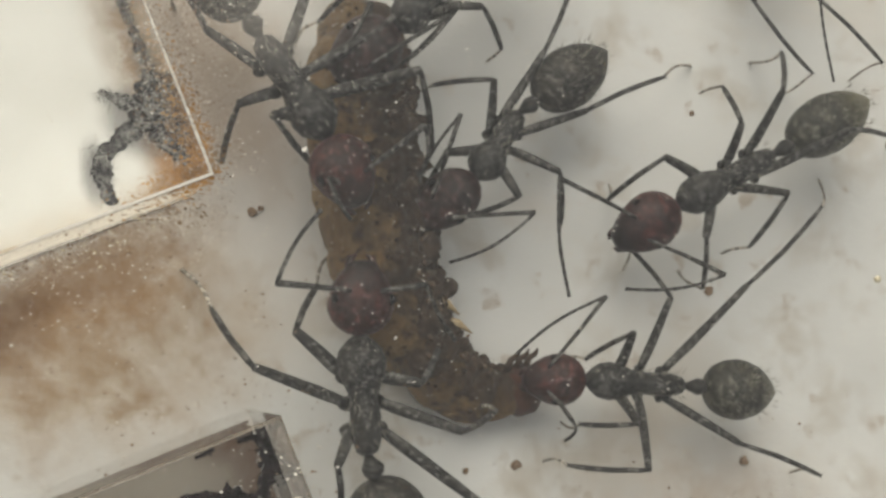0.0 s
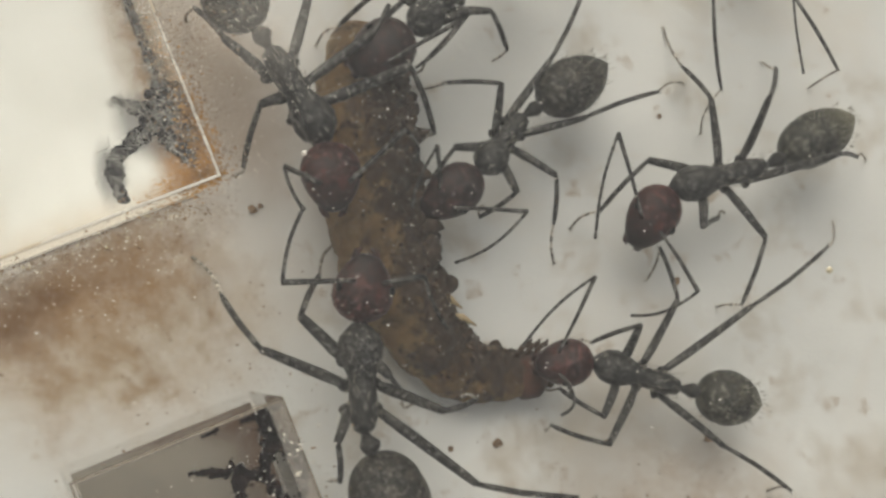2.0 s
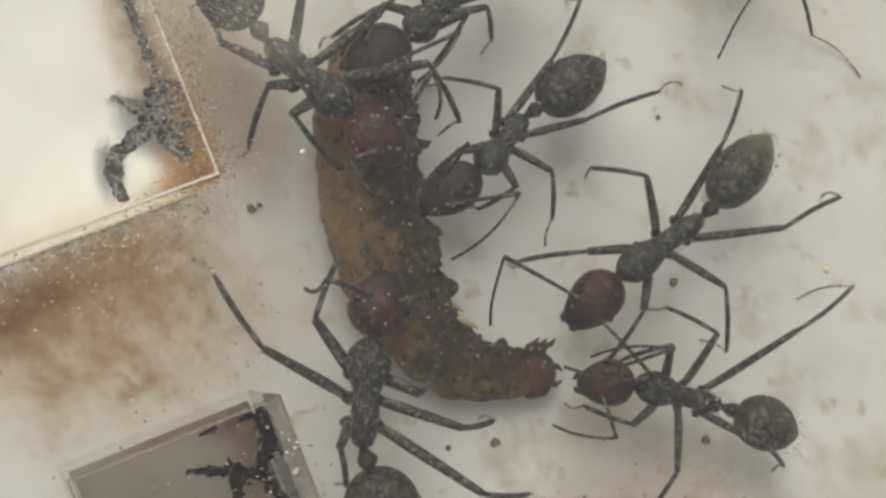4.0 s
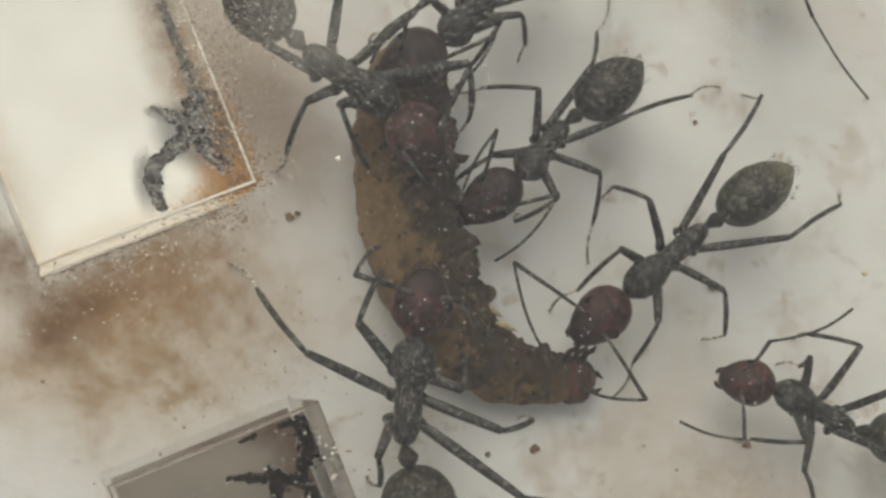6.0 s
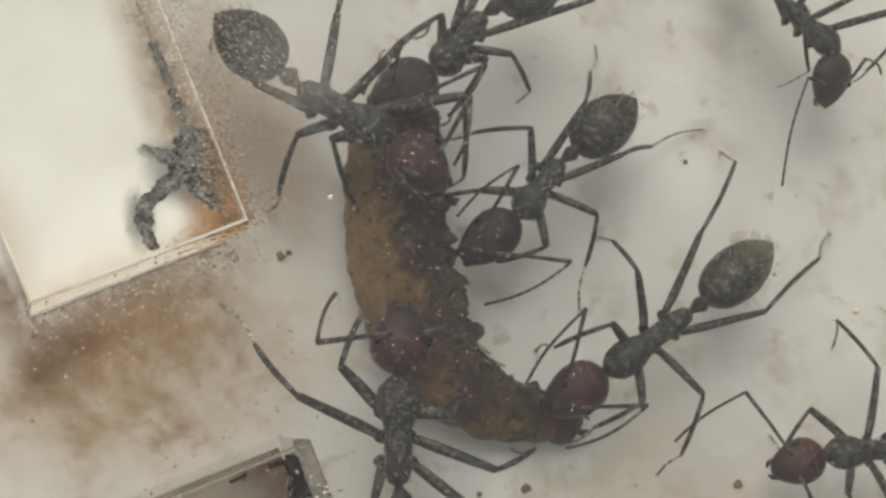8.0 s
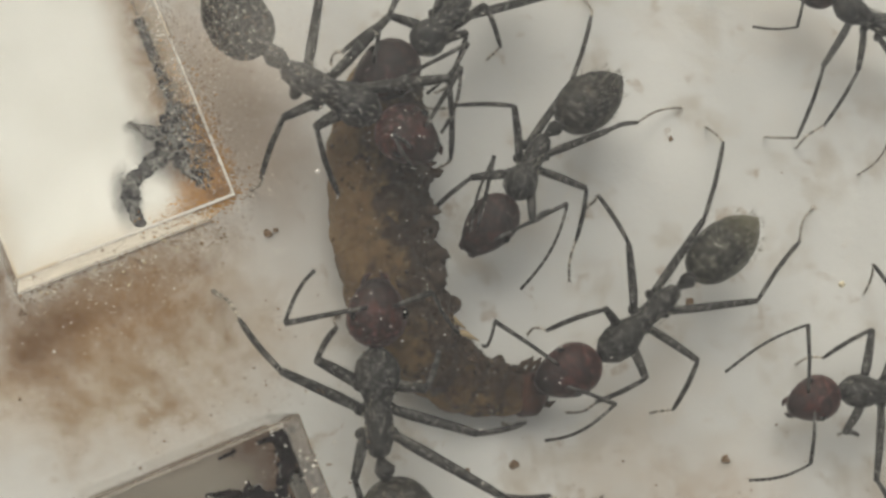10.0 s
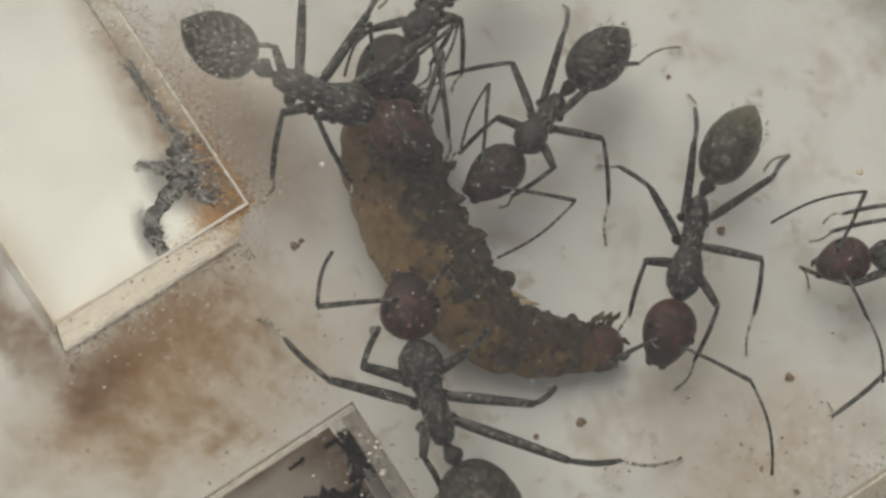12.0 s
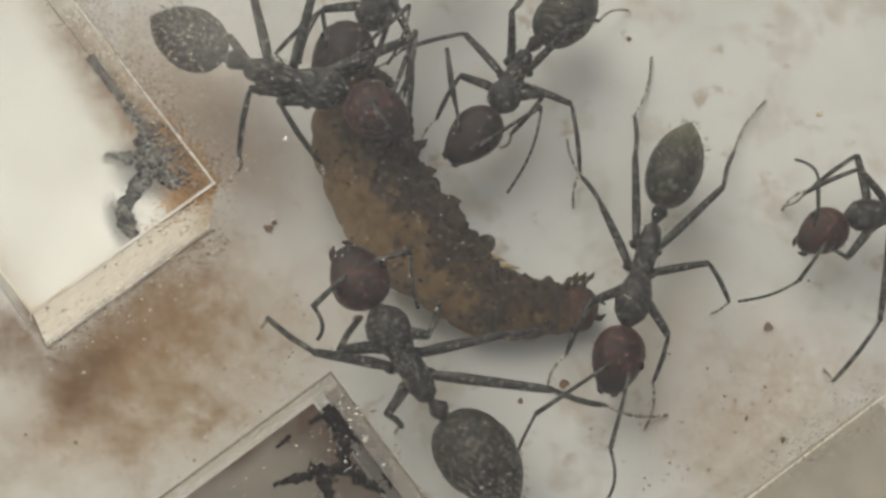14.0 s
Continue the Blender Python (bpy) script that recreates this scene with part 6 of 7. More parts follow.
ANT_KEYS['g'][5.0] = ((22.29, 17.75, 22.07, 19.90, 20.88, 22.96, 19.45, 25.76),
    (24.58, 18.78, 26.47, 18.67, 23.07, 17.41, 24.14, 10.79),
    (24.79, 15.31, 27.66, 12.59, 23.65, 22.70, 27.28, 23.52, 22.50, 24.77, 26.07, 26.30,
     19.03, 15.59, 22.44, 13.71, 19.21, 24.00, 20.13, 25.90, 18.75, 25.76, 19.45, 27.85))
ANT_KEYS['g'][5.5] = ((22.50, 17.42, 22.20, 19.55, 21.01, 22.64, 19.50, 25.24),
    (24.67, 18.44, 26.56, 18.32, 23.16, 17.07, 23.54, 11.69),
    (24.58, 17.39, 23.88, 17.44, 23.79, 22.35, 27.42, 23.18, 22.65, 24.43, 26.24, 25.96,
     19.21, 16.88, 23.62, 17.68, 19.35, 23.67, 20.29, 25.57, 18.90, 25.43, 19.62, 27.52))
ANT_KEYS['g'][6.0] = ((23.50, 17.11, 22.46, 18.95, 21.29, 22.03, 19.62, 24.34),
    (24.88, 17.82, 26.78, 17.70, 23.64, 15.61, 26.67, 12.58),
    (24.37, 19.46, 27.01, 18.32, 24.07, 21.72, 27.71, 22.55, 22.93, 23.81, 26.54, 25.33,
     19.57, 18.17, 22.43, 17.95, 19.62, 23.06, 20.58, 24.97, 19.18, 24.82, 19.92, 26.93))
ANT_KEYS['g'][6.5] = ((23.69, 15.79, 23.16, 17.83, 21.76, 21.03, 20.08, 23.36),
    (25.43, 17.02, 27.33, 16.95, 23.33, 13.40, 24.57, 8.43),
    (24.87, 18.66, 29.20, 17.55, 24.50, 20.89, 28.13, 21.77, 23.31, 22.95, 26.88, 24.52,
     19.31, 15.89, 22.50, 15.07, 20.02, 22.13, 20.94, 24.04, 19.53, 23.87, 20.21, 25.97))
ANT_KEYS['g'][7.0] = ((24.32, 13.98, 23.90, 16.71, 22.91, 17.77, 20.30, 21.88),
    (25.49, 13.85, 27.03, 12.10, 21.47, 12.20, 18.33, 8.68),
    (23.23, 16.70, 26.78, 15.82, 24.86, 20.07, 28.16, 21.55, 23.24, 21.84, 26.32, 23.97,
     20.25, 15.83, 22.48, 15.06, 20.23, 20.20, 20.73, 22.29, 19.40, 21.88, 19.60, 24.06))
ANT_KEYS['g'][7.5] = ((25.09, 13.77, 24.91, 16.19, 22.66, 18.17, 20.59, 20.38),
    (25.87, 15.21, 27.69, 14.68, 23.24, 13.41, 22.07, 8.72),
    (25.15, 17.46, 27.11, 16.77, 25.20, 19.21, 28.17, 21.31, 23.17, 20.59, 25.77, 23.26,
     21.63, 16.24, 22.57, 15.11, 20.50, 18.53, 20.52, 20.44, 19.26, 19.91, 18.99, 21.88))
ANT_KEYS['g'][10.0] = ((24.48, 18.56, 26.11, 17.27, 29.14, 16.00, 33.25, 15.13),
    (24.07, 15.90, 22.14, 16.03, 23.61, 18.85, 21.97, 18.21),
    (24.04, 13.94, 24.08, 11.90, 26.91, 14.29, 25.55, 11.46, 29.33, 13.59, 28.52, 10.30,
     26.22, 19.27, 26.33, 21.21, 31.20, 16.35, 32.68, 14.54, 32.86, 15.40, 34.73, 13.62))
ANT_KEYS['g'][10.5] = ((24.84, 18.50, 26.46, 17.20, 29.43, 15.57, 33.13, 14.39),
    (24.30, 16.04, 22.40, 16.38, 24.18, 19.02, 22.49, 18.55),
    (25.27, 14.27, 24.27, 11.76, 26.95, 14.13, 25.24, 11.46, 29.27, 13.18, 28.07, 9.98,
     26.85, 19.17, 27.23, 21.06, 31.48, 15.73, 32.76, 13.75, 33.04, 14.60, 34.70, 12.60))
ANT_KEYS['g'][11.0] = ((26.23, 15.18, 28.06, 14.31, 31.40, 13.07, 35.08, 11.78),
    (26.10, 12.87, 24.16, 12.93, 25.55, 15.81, 23.91, 15.03),
    (27.47, 11.28, 26.81, 8.53, 29.12, 11.32, 27.82, 8.37, 31.59, 10.71, 30.89, 7.30,
     28.21, 16.36, 28.20, 18.17, 33.37, 13.54, 34.92, 11.71, 35.10, 12.64, 37.04, 10.84))
ANT_KEYS['g'][14.0] = ((32.57, 16.45, 34.54, 15.73, 38.18, 14.65, 42.16, 13.46),
    (32.70, 14.19, 30.71, 14.11, 31.95, 17.09, 30.33, 16.13),
    (34.22, 12.72, 33.72, 9.78, 35.90, 12.78, 34.77, 9.67, 38.47, 12.30, 37.96, 8.77,
     34.63, 17.85, 34.49, 19.51, 40.08, 15.26, 41.79, 13.43, 41.91, 14.46, 44.01, 12.68))
SPINE_KEYS = {}
SPINE_KEYS[0.0] = (5.90, 14.33, 5.77, 11.81, 6.06, 8.48, 6.77, 5.38, 8.02, 2.68, 9.82, 0.99, 12.11, 0.95)
SPINE_KEYS[1.5] = (6.41, 14.07, 6.21, 11.58, 6.49, 8.66, 7.10, 5.74, 8.33, 3.05, 10.29, 1.11, 13.14, 0.83)
SPINE_KEYS[5.0] = (6.63, 13.46, 6.36, 10.71, 6.55, 7.75, 7.21, 5.26, 8.45, 2.87, 10.31, 1.26, 13.65, 0.86)
SPINE_KEYS[7.5] = (6.76, 13.07, 6.42, 10.99, 6.44, 8.26, 6.97, 5.77, 8.19, 3.29, 10.14, 1.56, 13.57, 0.81)
SPINE_KEYS[10.0] = (6.62, 13.25, 6.28, 10.72, 6.30, 7.98, 6.77, 5.50, 7.86, 3.11, 9.69, 1.50, 12.53, 0.98)
SPINE_KEYS[10.5] = (6.45, 12.95, 6.28, 10.67, 6.28, 8.17, 6.73, 5.90, 7.88, 3.34, 9.82, 1.47, 13.51, 0.93)
SPINE_KEYS[11.0] = (6.89, 14.01, 6.48, 11.36, 6.71, 8.45, 7.40, 5.72, 8.73, 3.47, 10.36, 1.73, 13.65, 0.86)
SPINE_KEYS[11.5] = (7.04, 13.25, 6.59, 10.99, 6.65, 8.45, 7.26, 5.83, 8.49, 3.35, 10.22, 1.69, 13.57, 0.86)
SPINE_KEYS[12.5] = (6.69, 11.82, 6.20, 9.96, 6.39, 7.49, 7.04, 5.40, 8.19, 3.45, 9.70, 1.89, 13.44, 0.73)
SPINE_KEYS[14.0] = (6.95, 11.95, 6.51, 10.06, 6.57, 7.82, 7.26, 5.68, 8.48, 3.65, 10.02, 1.90, 13.40, 0.83)
DURATION, STEP = 14.0, 0.25


def glide(keys):
    """Cubic curves through keyed rows of numbers, evaluated on even steps and at the keys."""
    t = np.array(sorted(keys))
    v = np.array([keys[k] for k in sorted(keys)])
    if t[0] > 0:
        t, v = np.r_[0, t], np.vstack([v[:1], v])
    if t[-1] < DURATION:
        t, v = np.r_[t, DURATION], np.vstack([v, v[-1:]])
    dt = np.diff(t)[:, None]
    sl = np.diff(v, axis=0) / dt
    m = np.zeros_like(v)
    for i in range(1, len(t) - 1):
        a, b = sl[i - 1], sl[i]
        m[i] = np.where(a * b > 0, 2 * a * b / np.where(a + b == 0, 1, a + b), 0)
    grid = np.arange(0, DURATION + 1e-6, STEP)
    rows = []
    for s in grid:
        i = min(int(np.searchsorted(t, s, "right")) - 1, len(t) - 2)
        h, u = dt[i, 0], (s - t[i]) / dt[i, 0]
        rows.append((2 * u**3 - 3 * u**2 + 1) * v[i] + (u**3 - 2 * u**2 + u) * h * m[i] + (3 * u**2 - 2 * u**3) * v[i + 1] + (u**3 - u**2) * h * m[i + 1])
    return grid, np.array(rows), v


def aim(origin, target, up=(0, 0, 1)):
    """A pose in millimetres at origin whose +x looks at target."""
    x = (Vector(target) - Vector(origin)).normalized()
    y = Vector(up).cross(x)
    if y.length < 1e-3:
        y = Vector((0, 1, 0))
    y.normalize()
    z = x.cross(y)
    m = Matrix((x, y, z)).transposed().to_4x4()
    m.translation = Vector(origin)
    return m


def metres(m):
    m = m.copy()
    m.translation *= MM
    return m


# hips on the mesosoma, as (share of the way from waist to neck, side)
HIPS = ((0.66, 1), (0.44, 1), (0.22, 1), (0.66, -1), (0.44, -1), (0.22, -1))


class Ant:
    """One ant: its parts, and their keyed poses worked out from feet, knees and body."""

    def __init__(self, key, label, lift, head_lift, bulk, gaster_lw, head_lw, head_mat, tail_mat=GASTER):
        self.key, self.lift, self.head_lift = key, lift, head_lift
        raw = {t: np.r_[b, a, l] for t, (b, a, l) in ANT_KEYS[key].items()}
        self.times, self.rows, kv = glide(raw)
        self.bulk = bulk
        self.thorax_len = float(np.median(np.linalg.norm(kv[:, 2:4] - kv[:, 4:6], axis=1)))
        self.head_len, self.head_wide = head_lw
        self.gaster_len, self.gaster_wide = gaster_lw
        self.root = tagged(new("ant"), label, "ant", group="ants at the caterpillar")
        self.solve_lengths(kv)
        self.build(head_mat, tail_mat)

    # body poses in millimetres of the world
    def frame_of(self, row):
        n, w = Vector((row[2], row[3], self.lift)), Vector((row[4], row[5], self.lift))
        mid, d = (n + w) / 2, (n - w).normalized()
        base = aim((mid.x, mid.y, 0), (mid.x + d.x, mid.y + d.y, 0))
        half = self.thorax_len / 2
        neck, waist = mid + d * half + Vector((0, 0, 0.1)), mid - d * half
        h = Vector((row[0], row[1], self.lift + self.head_lift))
        g = Vector((row[6], row[7], self.lift - 0.2))
        return base, neck, waist, aim(neck, h), aim(waist, g)

    def hip(self, base, i):
        f, s = HIPS[i]
        return base @ Vector(((f - 0.5) * self.thorax_len, s * 0.42 * self.bulk, self.lift - 0.35))

    def feeler(self, head, s):
        return head @ Vector((self.head_len * 0.62, s * self.head_wide * 0.22, 0.25 * self.head_wide))

    def solve_lengths(self, kv):
        fem, low, sca, fun = [], [], [], []
        for row in kv:
            base, neck, waist, head, _ = self.frame_of(row)
            f, l = [], []
            for i in range(6):
                hip = self.hip(base, i)
                k, p = row[16 + 4 * i:18 + 4 * i], row[18 + 4 * i:20 + 4 * i]
                f.append(math.hypot(k[0] - hip.x, k[1] - hip.y))
                l.append(math.hypot(p[0] - k[0], p[1] - k[1]))
            fem.append(f), low.append(l)
            s, u = [], []
            for j in range(2):
                b = self.feeler(head, 1 - 2 * j)
                e, t = row[8 + 4 * j:10 + 4 * j], row[10 + 4 * j:12 + 4 * j]
                s.append(math.hypot(e[0] - b.x, e[1] - b.y))
                u.append(math.hypot(t[0] - e[0], t[1] - e[1]))
            sca.append(s), fun.append(u)
        self.fem = [max(1.8, min(5.0, v)) for v in np.percentile(fem, 75, axis=0) * 1.03]
        self.low = [max(3.6, min(8.0, v)) for v in np.hypot(np.percentile(low, 75, axis=0), 3.0) * 1.02]
        # long enough to reach the ground from the raised knees
        rise = [[min(7.0, self.lift - 0.35 + math.sqrt(max(0.02, self.fem[i] ** 2 - min(f[i], self.fem[i] * 0.995) ** 2))) for i in range(6)] for f in fem]
        reach = np.percentile(np.hypot(low, np.array(rise) - 0.1), 50, axis=0)
        self.low = [max(v, min(9.0, w)) for v, w in zip(self.low, reach)]
        self.sca = [max(1.6, min(3.8, v)) for v in np.percentile(sca, 75, axis=0) * 1.02]
        self.fun = [max(1.8, min(4.6, v)) for v in np.percentile(fun, 75, axis=0) * 1.02]

    def leg(self, base, row, i):
        """Hip, knee, ankle and foot."""
        hip = self.hip(base, i)
        k, p = row[16 + 4 * i:18 + 4 * i], row[18 + 4 * i:20 + 4 * i]
        d = Vector((k[0] - hip.x, k[1] - hip.y, 0))
        reach, top = d.length, 7.0 - hip.z
        up = math.sqrt(max(0.02, self.fem[i] ** 2 - min(reach, self.fem[i] * 0.995) ** 2))
        up = min(up, top)
        knee = hip + d.normalized() * math.sqrt(self.fem[i] ** 2 - up**2) + Vector((0, 0, up))
        foot = Vector((p[0], p[1], 0.1))
        a, b = self.low[i] * 0.56, self.low[i] * 0.44
        way = foot - knee
        far = way.length
        if far > a + b - 0.02:
            flat = Vector((way.x, way.y, 0)).normalized()
            ankle_z = max(0.35, knee.z - a * 0.75)
            run = math.sqrt(max(0.1, a * a - (knee.z - ankle_z) ** 2))
            ankle = knee + flat * run + Vector((0, 0, ankle_z - knee.z))
            run = math.sqrt(max(0.1, b * b - (ankle.z - 0.1) ** 2)) if b > ankle.z else 0.1
            foot = ankle + (flat * run + Vector((0, 0, 0.1 - ankle.z))).normalized() * b
            return hip, knee, ankle, foot
        x = (far * far + a * a - b * b) / (2 * far) if far > 0.1 else 0.1
        off = math.sqrt(max(0.0, a * a - x * x))
        n = way.normalized()
        flat = Vector((way.x, way.y, 0))
        out = flat.normalized() if flat.length > 0.3 else d.normalized()
        bend = (out - n * out.dot(n))
        bend = (bend + Vector((0, 0, 0.25)) - n * n.z * 0.25).normalized()
        ankle = knee + n * x + bend * off
        if ankle.z < 0.25:
            ankle.z = 0.25
        ankle = knee + (ankle - knee).normalized() * a
        foot = ankle + (foot - ankle).normalized() * b
        return hip, knee, ankle, foot

    def antenna(self, head, row, j):
        b = self.feeler(head, 1 - 2 * j)
        e, t = row[8 + 4 * j:10 + 4 * j], row[10 + 4 * j:12 + 4 * j]
        d = Vector((e[0] - b.x, e[1] - b.y, 0))
        flat = min(d.length, self.sca[j] * 0.995)
        up = min(math.sqrt(self.sca[j] ** 2 - flat**2), 7.4 - b.z)
        elbow = b + d.normalized() * math.sqrt(self.sca[j] ** 2 - up**2) + Vector((0, 0, up))
        q = Vector((t[0] - elbow.x, t[1] - elbow.y, 0))
        flat = min(q.length, self.fun[j] * 0.995)
        down = min(math.sqrt(self.fun[j] ** 2 - flat**2), elbow.z - 0.25)
        tip = elbow + q.normalized() * math.sqrt(self.fun[j] ** 2 - down**2) - Vector((0, 0, down))
        return b, elbow, tip

    def build(self, head_mat, tail_mat):
        r, k = self.root, self.bulk
        L, h = self.thorax_len, self.lift
        bm = bmesh.new()
        prof = ((-0.5, 0.16, 0.2, -0.02), (-0.46, 0.34, 0.38, 0.0), (-0.34, 0.46, 0.55, 0.05), (-0.2, 0.46, 0.58, 0.08), (-0.08, 0.44, 0.52, 0.06), (-0.02, 0.42, 0.48, 0.05),
                (0.05, 0.50, 0.54, 0.1), (0.16, 0.68, 0.64, 0.14), (0.28, 0.76, 0.68, 0.14), (0.38, 0.66, 0.58, 0.1), (0.45, 0.42, 0.4, 0.08), (0.5, 0.2, 0.22, 0.1))
        loft(bm, [(x * L, 0, h + z, y * k, zz * k) for x, y, zz, z in prof], 16)
        self.thorax = part("thorax", bm, BODY, r)
        for i in range(6):
            f, s = HIPS[i]
            bm = oval(bmesh.new(), -0.3 * k, 0.42 * k, 0.24 * k, 0.24 * k, n=10, m=6)
            c = part("coxa", bm, BODY, r)
            c.matrix_basis = metres(aim(((f - 0.5) * L, s * 0.32 * k, h - 0.3), ((f - 0.5) * L, s * 2.0, h - 0.8)))
        # head with eyes and jaws
        hl, hw = self.head_len, self.head_wide / 2
        bm = bmesh.new()
        prof = ((0.0, 0.2), (0.025, 0.4), (0.09, 0.67), (0.2, 0.9), (0.34, 1.02), (0.5, 1.0), (0.65, 0.88), (0.79, 0.69), (0.9, 0.48), (0.97, 0.24))
        loft(bm, [(x * hl, 0, -0.12 * x, w * hw, w * hw * 0.72) for x, w in prof], 18)
        self.head = part("head", bm, head_mat, r, "dark red head")
        for s in (1, -1):
            bm = oval(bmesh.new(), -0.17 * k, 0.17 * k, 0.12 * k, 0.11 * k, n=10, m=6)
            e = part("eye", bm, EYE, self.head)
            e.location = (0.5 * hl * MM, s * 0.86 * hw * MM, 0.34 * hw * MM)
            bm = tube(bmesh.new(), [(0, 0, 0), (0.2 * k, s * 0.09 * k, 0), (0.38 * k, s * 0.04 * k, -0.05), (0.5 * k, -s * 0.12 * k, -0.05)], [0.17 * k, 0.15 * k, 0.11 * k, 0.03 * k], 8)
            j = part("mandible", bm, HEAD_DARK, self.head, "dark curved jaw")
            j.location = (0.82 * hl * MM, s * 0.27 * hw * MM, -0.32 * MM)
        # waist node and gaster
        bm = loft(bmesh.new(), [(0.0, 0, 0, 0.12 * k, 0.14 * k), (0.18, 0, 0.05, 0.2 * k, 0.26 * k), (0.42, 0, 0.22, 0.34 * k, 0.5 * k), (0.62, 0, 0.16, 0.3 * k, 0.42 * k), (0.85, 0, 0, 0.17 * k, 0.2 * k), (1.0, 0, -0.05, 0.18 * k, 0.2 * k)], 12)
        self.node = part("petiole", bm, BODY, r)
        gw, gl = self.gaster_wide * 0.445, self.gaster_len
        bm = bmesh.new()
        rings = []
        for i in range(29):
            u = 0.5 - 0.5 * math.cos(math.pi * i / 28)
            w = max(0.0, 1 - abs(2 * u ** 0.82 - 1) ** 2.0) ** (0.56 + 0.22 * u)
            groove = 1 - 0.035 * math.exp(-((u * 24) % 7 - 0.5) ** 2 * 1.5) * (0.15 < u < 0.95)
            rings.append((0.85 + gl * u, 0, -0.1 + 0.1 * math.sin(3 * u), max(0.06, gw * w * groove), max(0.06, 0.86 * gw * w * groove)))
        loft(bm, rings, 20)
        self.gaster = part("gaster", bm, tail_mat, r, "rounded grey-black abdomen with pale down")
        # short pale down lying on the back of the gaster and the thorax
        rnd = random.Random(len(self.times) + int(100 * gl))
        for body, count, x0, x1, wide, high, mid in ((self.gaster, 70, 0.95, 0.8 + gl, gw, 0.86 * gw, -0.05), (self.thorax, 45, -0.45 * L, 0.45 * L, 0.55 * k, 0.55 * k, h + 0.08)):
            bm = bmesh.new()
            for _ in range(count):
                u, a = rnd.random(), radians(rnd.uniform(15, 165))
                w = max(0.05, 1 - abs(2 * u - 1) ** 2.2) ** 0.5 if body is self.gaster else 1.0
                p = Vector((x0 + (x1 - x0) * u, wide * w * math.cos(a), mid + high * w * math.sin(a)))
                out = Vector((0.0, math.cos(a), math.sin(a)))
                along = Vector((-1 if body is self.thorax else 1, rnd.gauss(0, 0.4), 0)) * (0.12 + 0.16 * rnd.random())
                tube(bm, [p - 0.02 * out, p + 0.05 * out + 0.5 * along, p + 0.06 * out + along], [0.022, 0.017, 0.006], 3)
            tagged(part("down", bm, DOWN, body, "short pale down"), kind="stuff")
        # limbs
        self.limbs = []
        for i in range(6):
            fat = 1.0 if i % 3 else 1.12
            n, side = self.fem[i], 1 if i < 3 else -1
            bm = tube(bmesh.new(), [(0, 0, 0), (0.08 * n, 0, 0.03), (0.3 * n, 0, 0.09), (0.6 * n, 0, 0.08), (0.9 * n, 0, 0.02), (n, 0, 0)],
                      [v * k * fat for v in (0.13, 0.165, 0.19, 0.172, 0.145, 0.125)], 9)
            fe = part("femur", bm, LEG, r)
            a, b = self.low[i] * 0.56, self.low[i] * 0.44
            bm = tube(bmesh.new(), [(0, 0, 0), (0.1 * a, 0.008 * a * side, 0.03), (0.45 * a, 0.025 * a * side, 0.02), (0.75 * a, 0.018 * a * side, 0), (0.9 * a, 0.008 * a * side, 0), (a, 0, 0)], [v * k for v in (0.08, 0.1, 0.108, 0.105, 0.1, 0.062)], 8)
            for s in (-1, 1):
                tube(bm, [(a * 0.97, 0, 0), (a * 1.04, s * 0.12, -0.06)], [0.03 * k, 0.008], 5)
            ti = part("tibia", bm, LEG, fe)
            bm, x, bow = bmesh.new(), 0.0, (0.09, -0.06, 0.07, -0.09, 0.06, -0.07)[i]
            for share in (0.46, 0.2, 0.14, 0.1, 0.1):
                tube(bm, [(q, bow * b * math.sin(math.pi * q / b), 0) for q in (x, x + share * b * 0.5, x + share * b * 0.9, x + share * b)], [0.05 * k, 0.058 * k, 0.066 * k, 0.052 * k], 7)
                x += share * b
            for s in (-1, 1):
                tube(bm, [(b, 0, 0), (b + 0.1, s * 0.06, 0.0), (b + 0.16, s * 0.11, -0.05)], [0.03 * k, 0.025 * k, 0.006], 5)
            ta = part("tarsus", bm, TARSUS, fe, "thin pale jointed foot")
            self.limbs.append((fe, ti, ta))
        self.feelers = []
        for j in range(2):
            n = self.sca[j]
            bm = tube(bmesh.new(), [(0, 0, 0), (0.1 * n, 0, 0.02), (0.5 * n, 0, 0.1), (n, 0, 0)], [v * k for v in (0.06, 0.07, 0.085, 0.1)], 8)
            sc = part("scape", bm, LEG, r)
            bm, n, x = bmesh.new(), self.fun[j], 0.0
            for s in range(11):
                tube(bm, [(q, (0.065 - 0.13 * j) * n * math.sin(math.pi * q / n), 0.25 * q * (1 - q / n)) for q in (x, x + n / 11 * 0.85, x + n / 11)],
                     [0.055 * k, 0.075 * k, 0.055 * k], 7)
                x += n / 11
            fu = part("funiculus", bm, LEG, sc)
            self.feelers.append((sc, fu))

    def move(self):
        tracks = {}
        for t, row in zip(self.times, self.rows):
            base, neck, waist, head, tail = self.frame_of(row)
            inv = base.inverted()

            def put(ob, m):
                tracks.setdefault(ob, []).append((float(t), metres(m)))

            put(self.root, base)
            put(self.head, inv @ head)
            put(self.node, inv @ tail)
            put(self.gaster, inv @ tail)
            for i, (fe, ti, ta) in enumerate(self.limbs):
                hip, knee, ankle, foot = self.leg(base, row, i)
                mf, mt, ms = aim(hip, knee), aim(knee, ankle), aim(ankle, foot)
                put(fe, inv @ mf)
                put(ti, mf.inverted() @ mt)
                put(ta, mf.inverted() @ ms)
            for j, (sc, fu) in enumerate(self.feelers):
                b, e, tip = self.antenna(head, row, j)
                ms = aim(b, e)
                put(sc, inv @ ms)
                put(fu, ms.inverted() @ aim(e, tip))
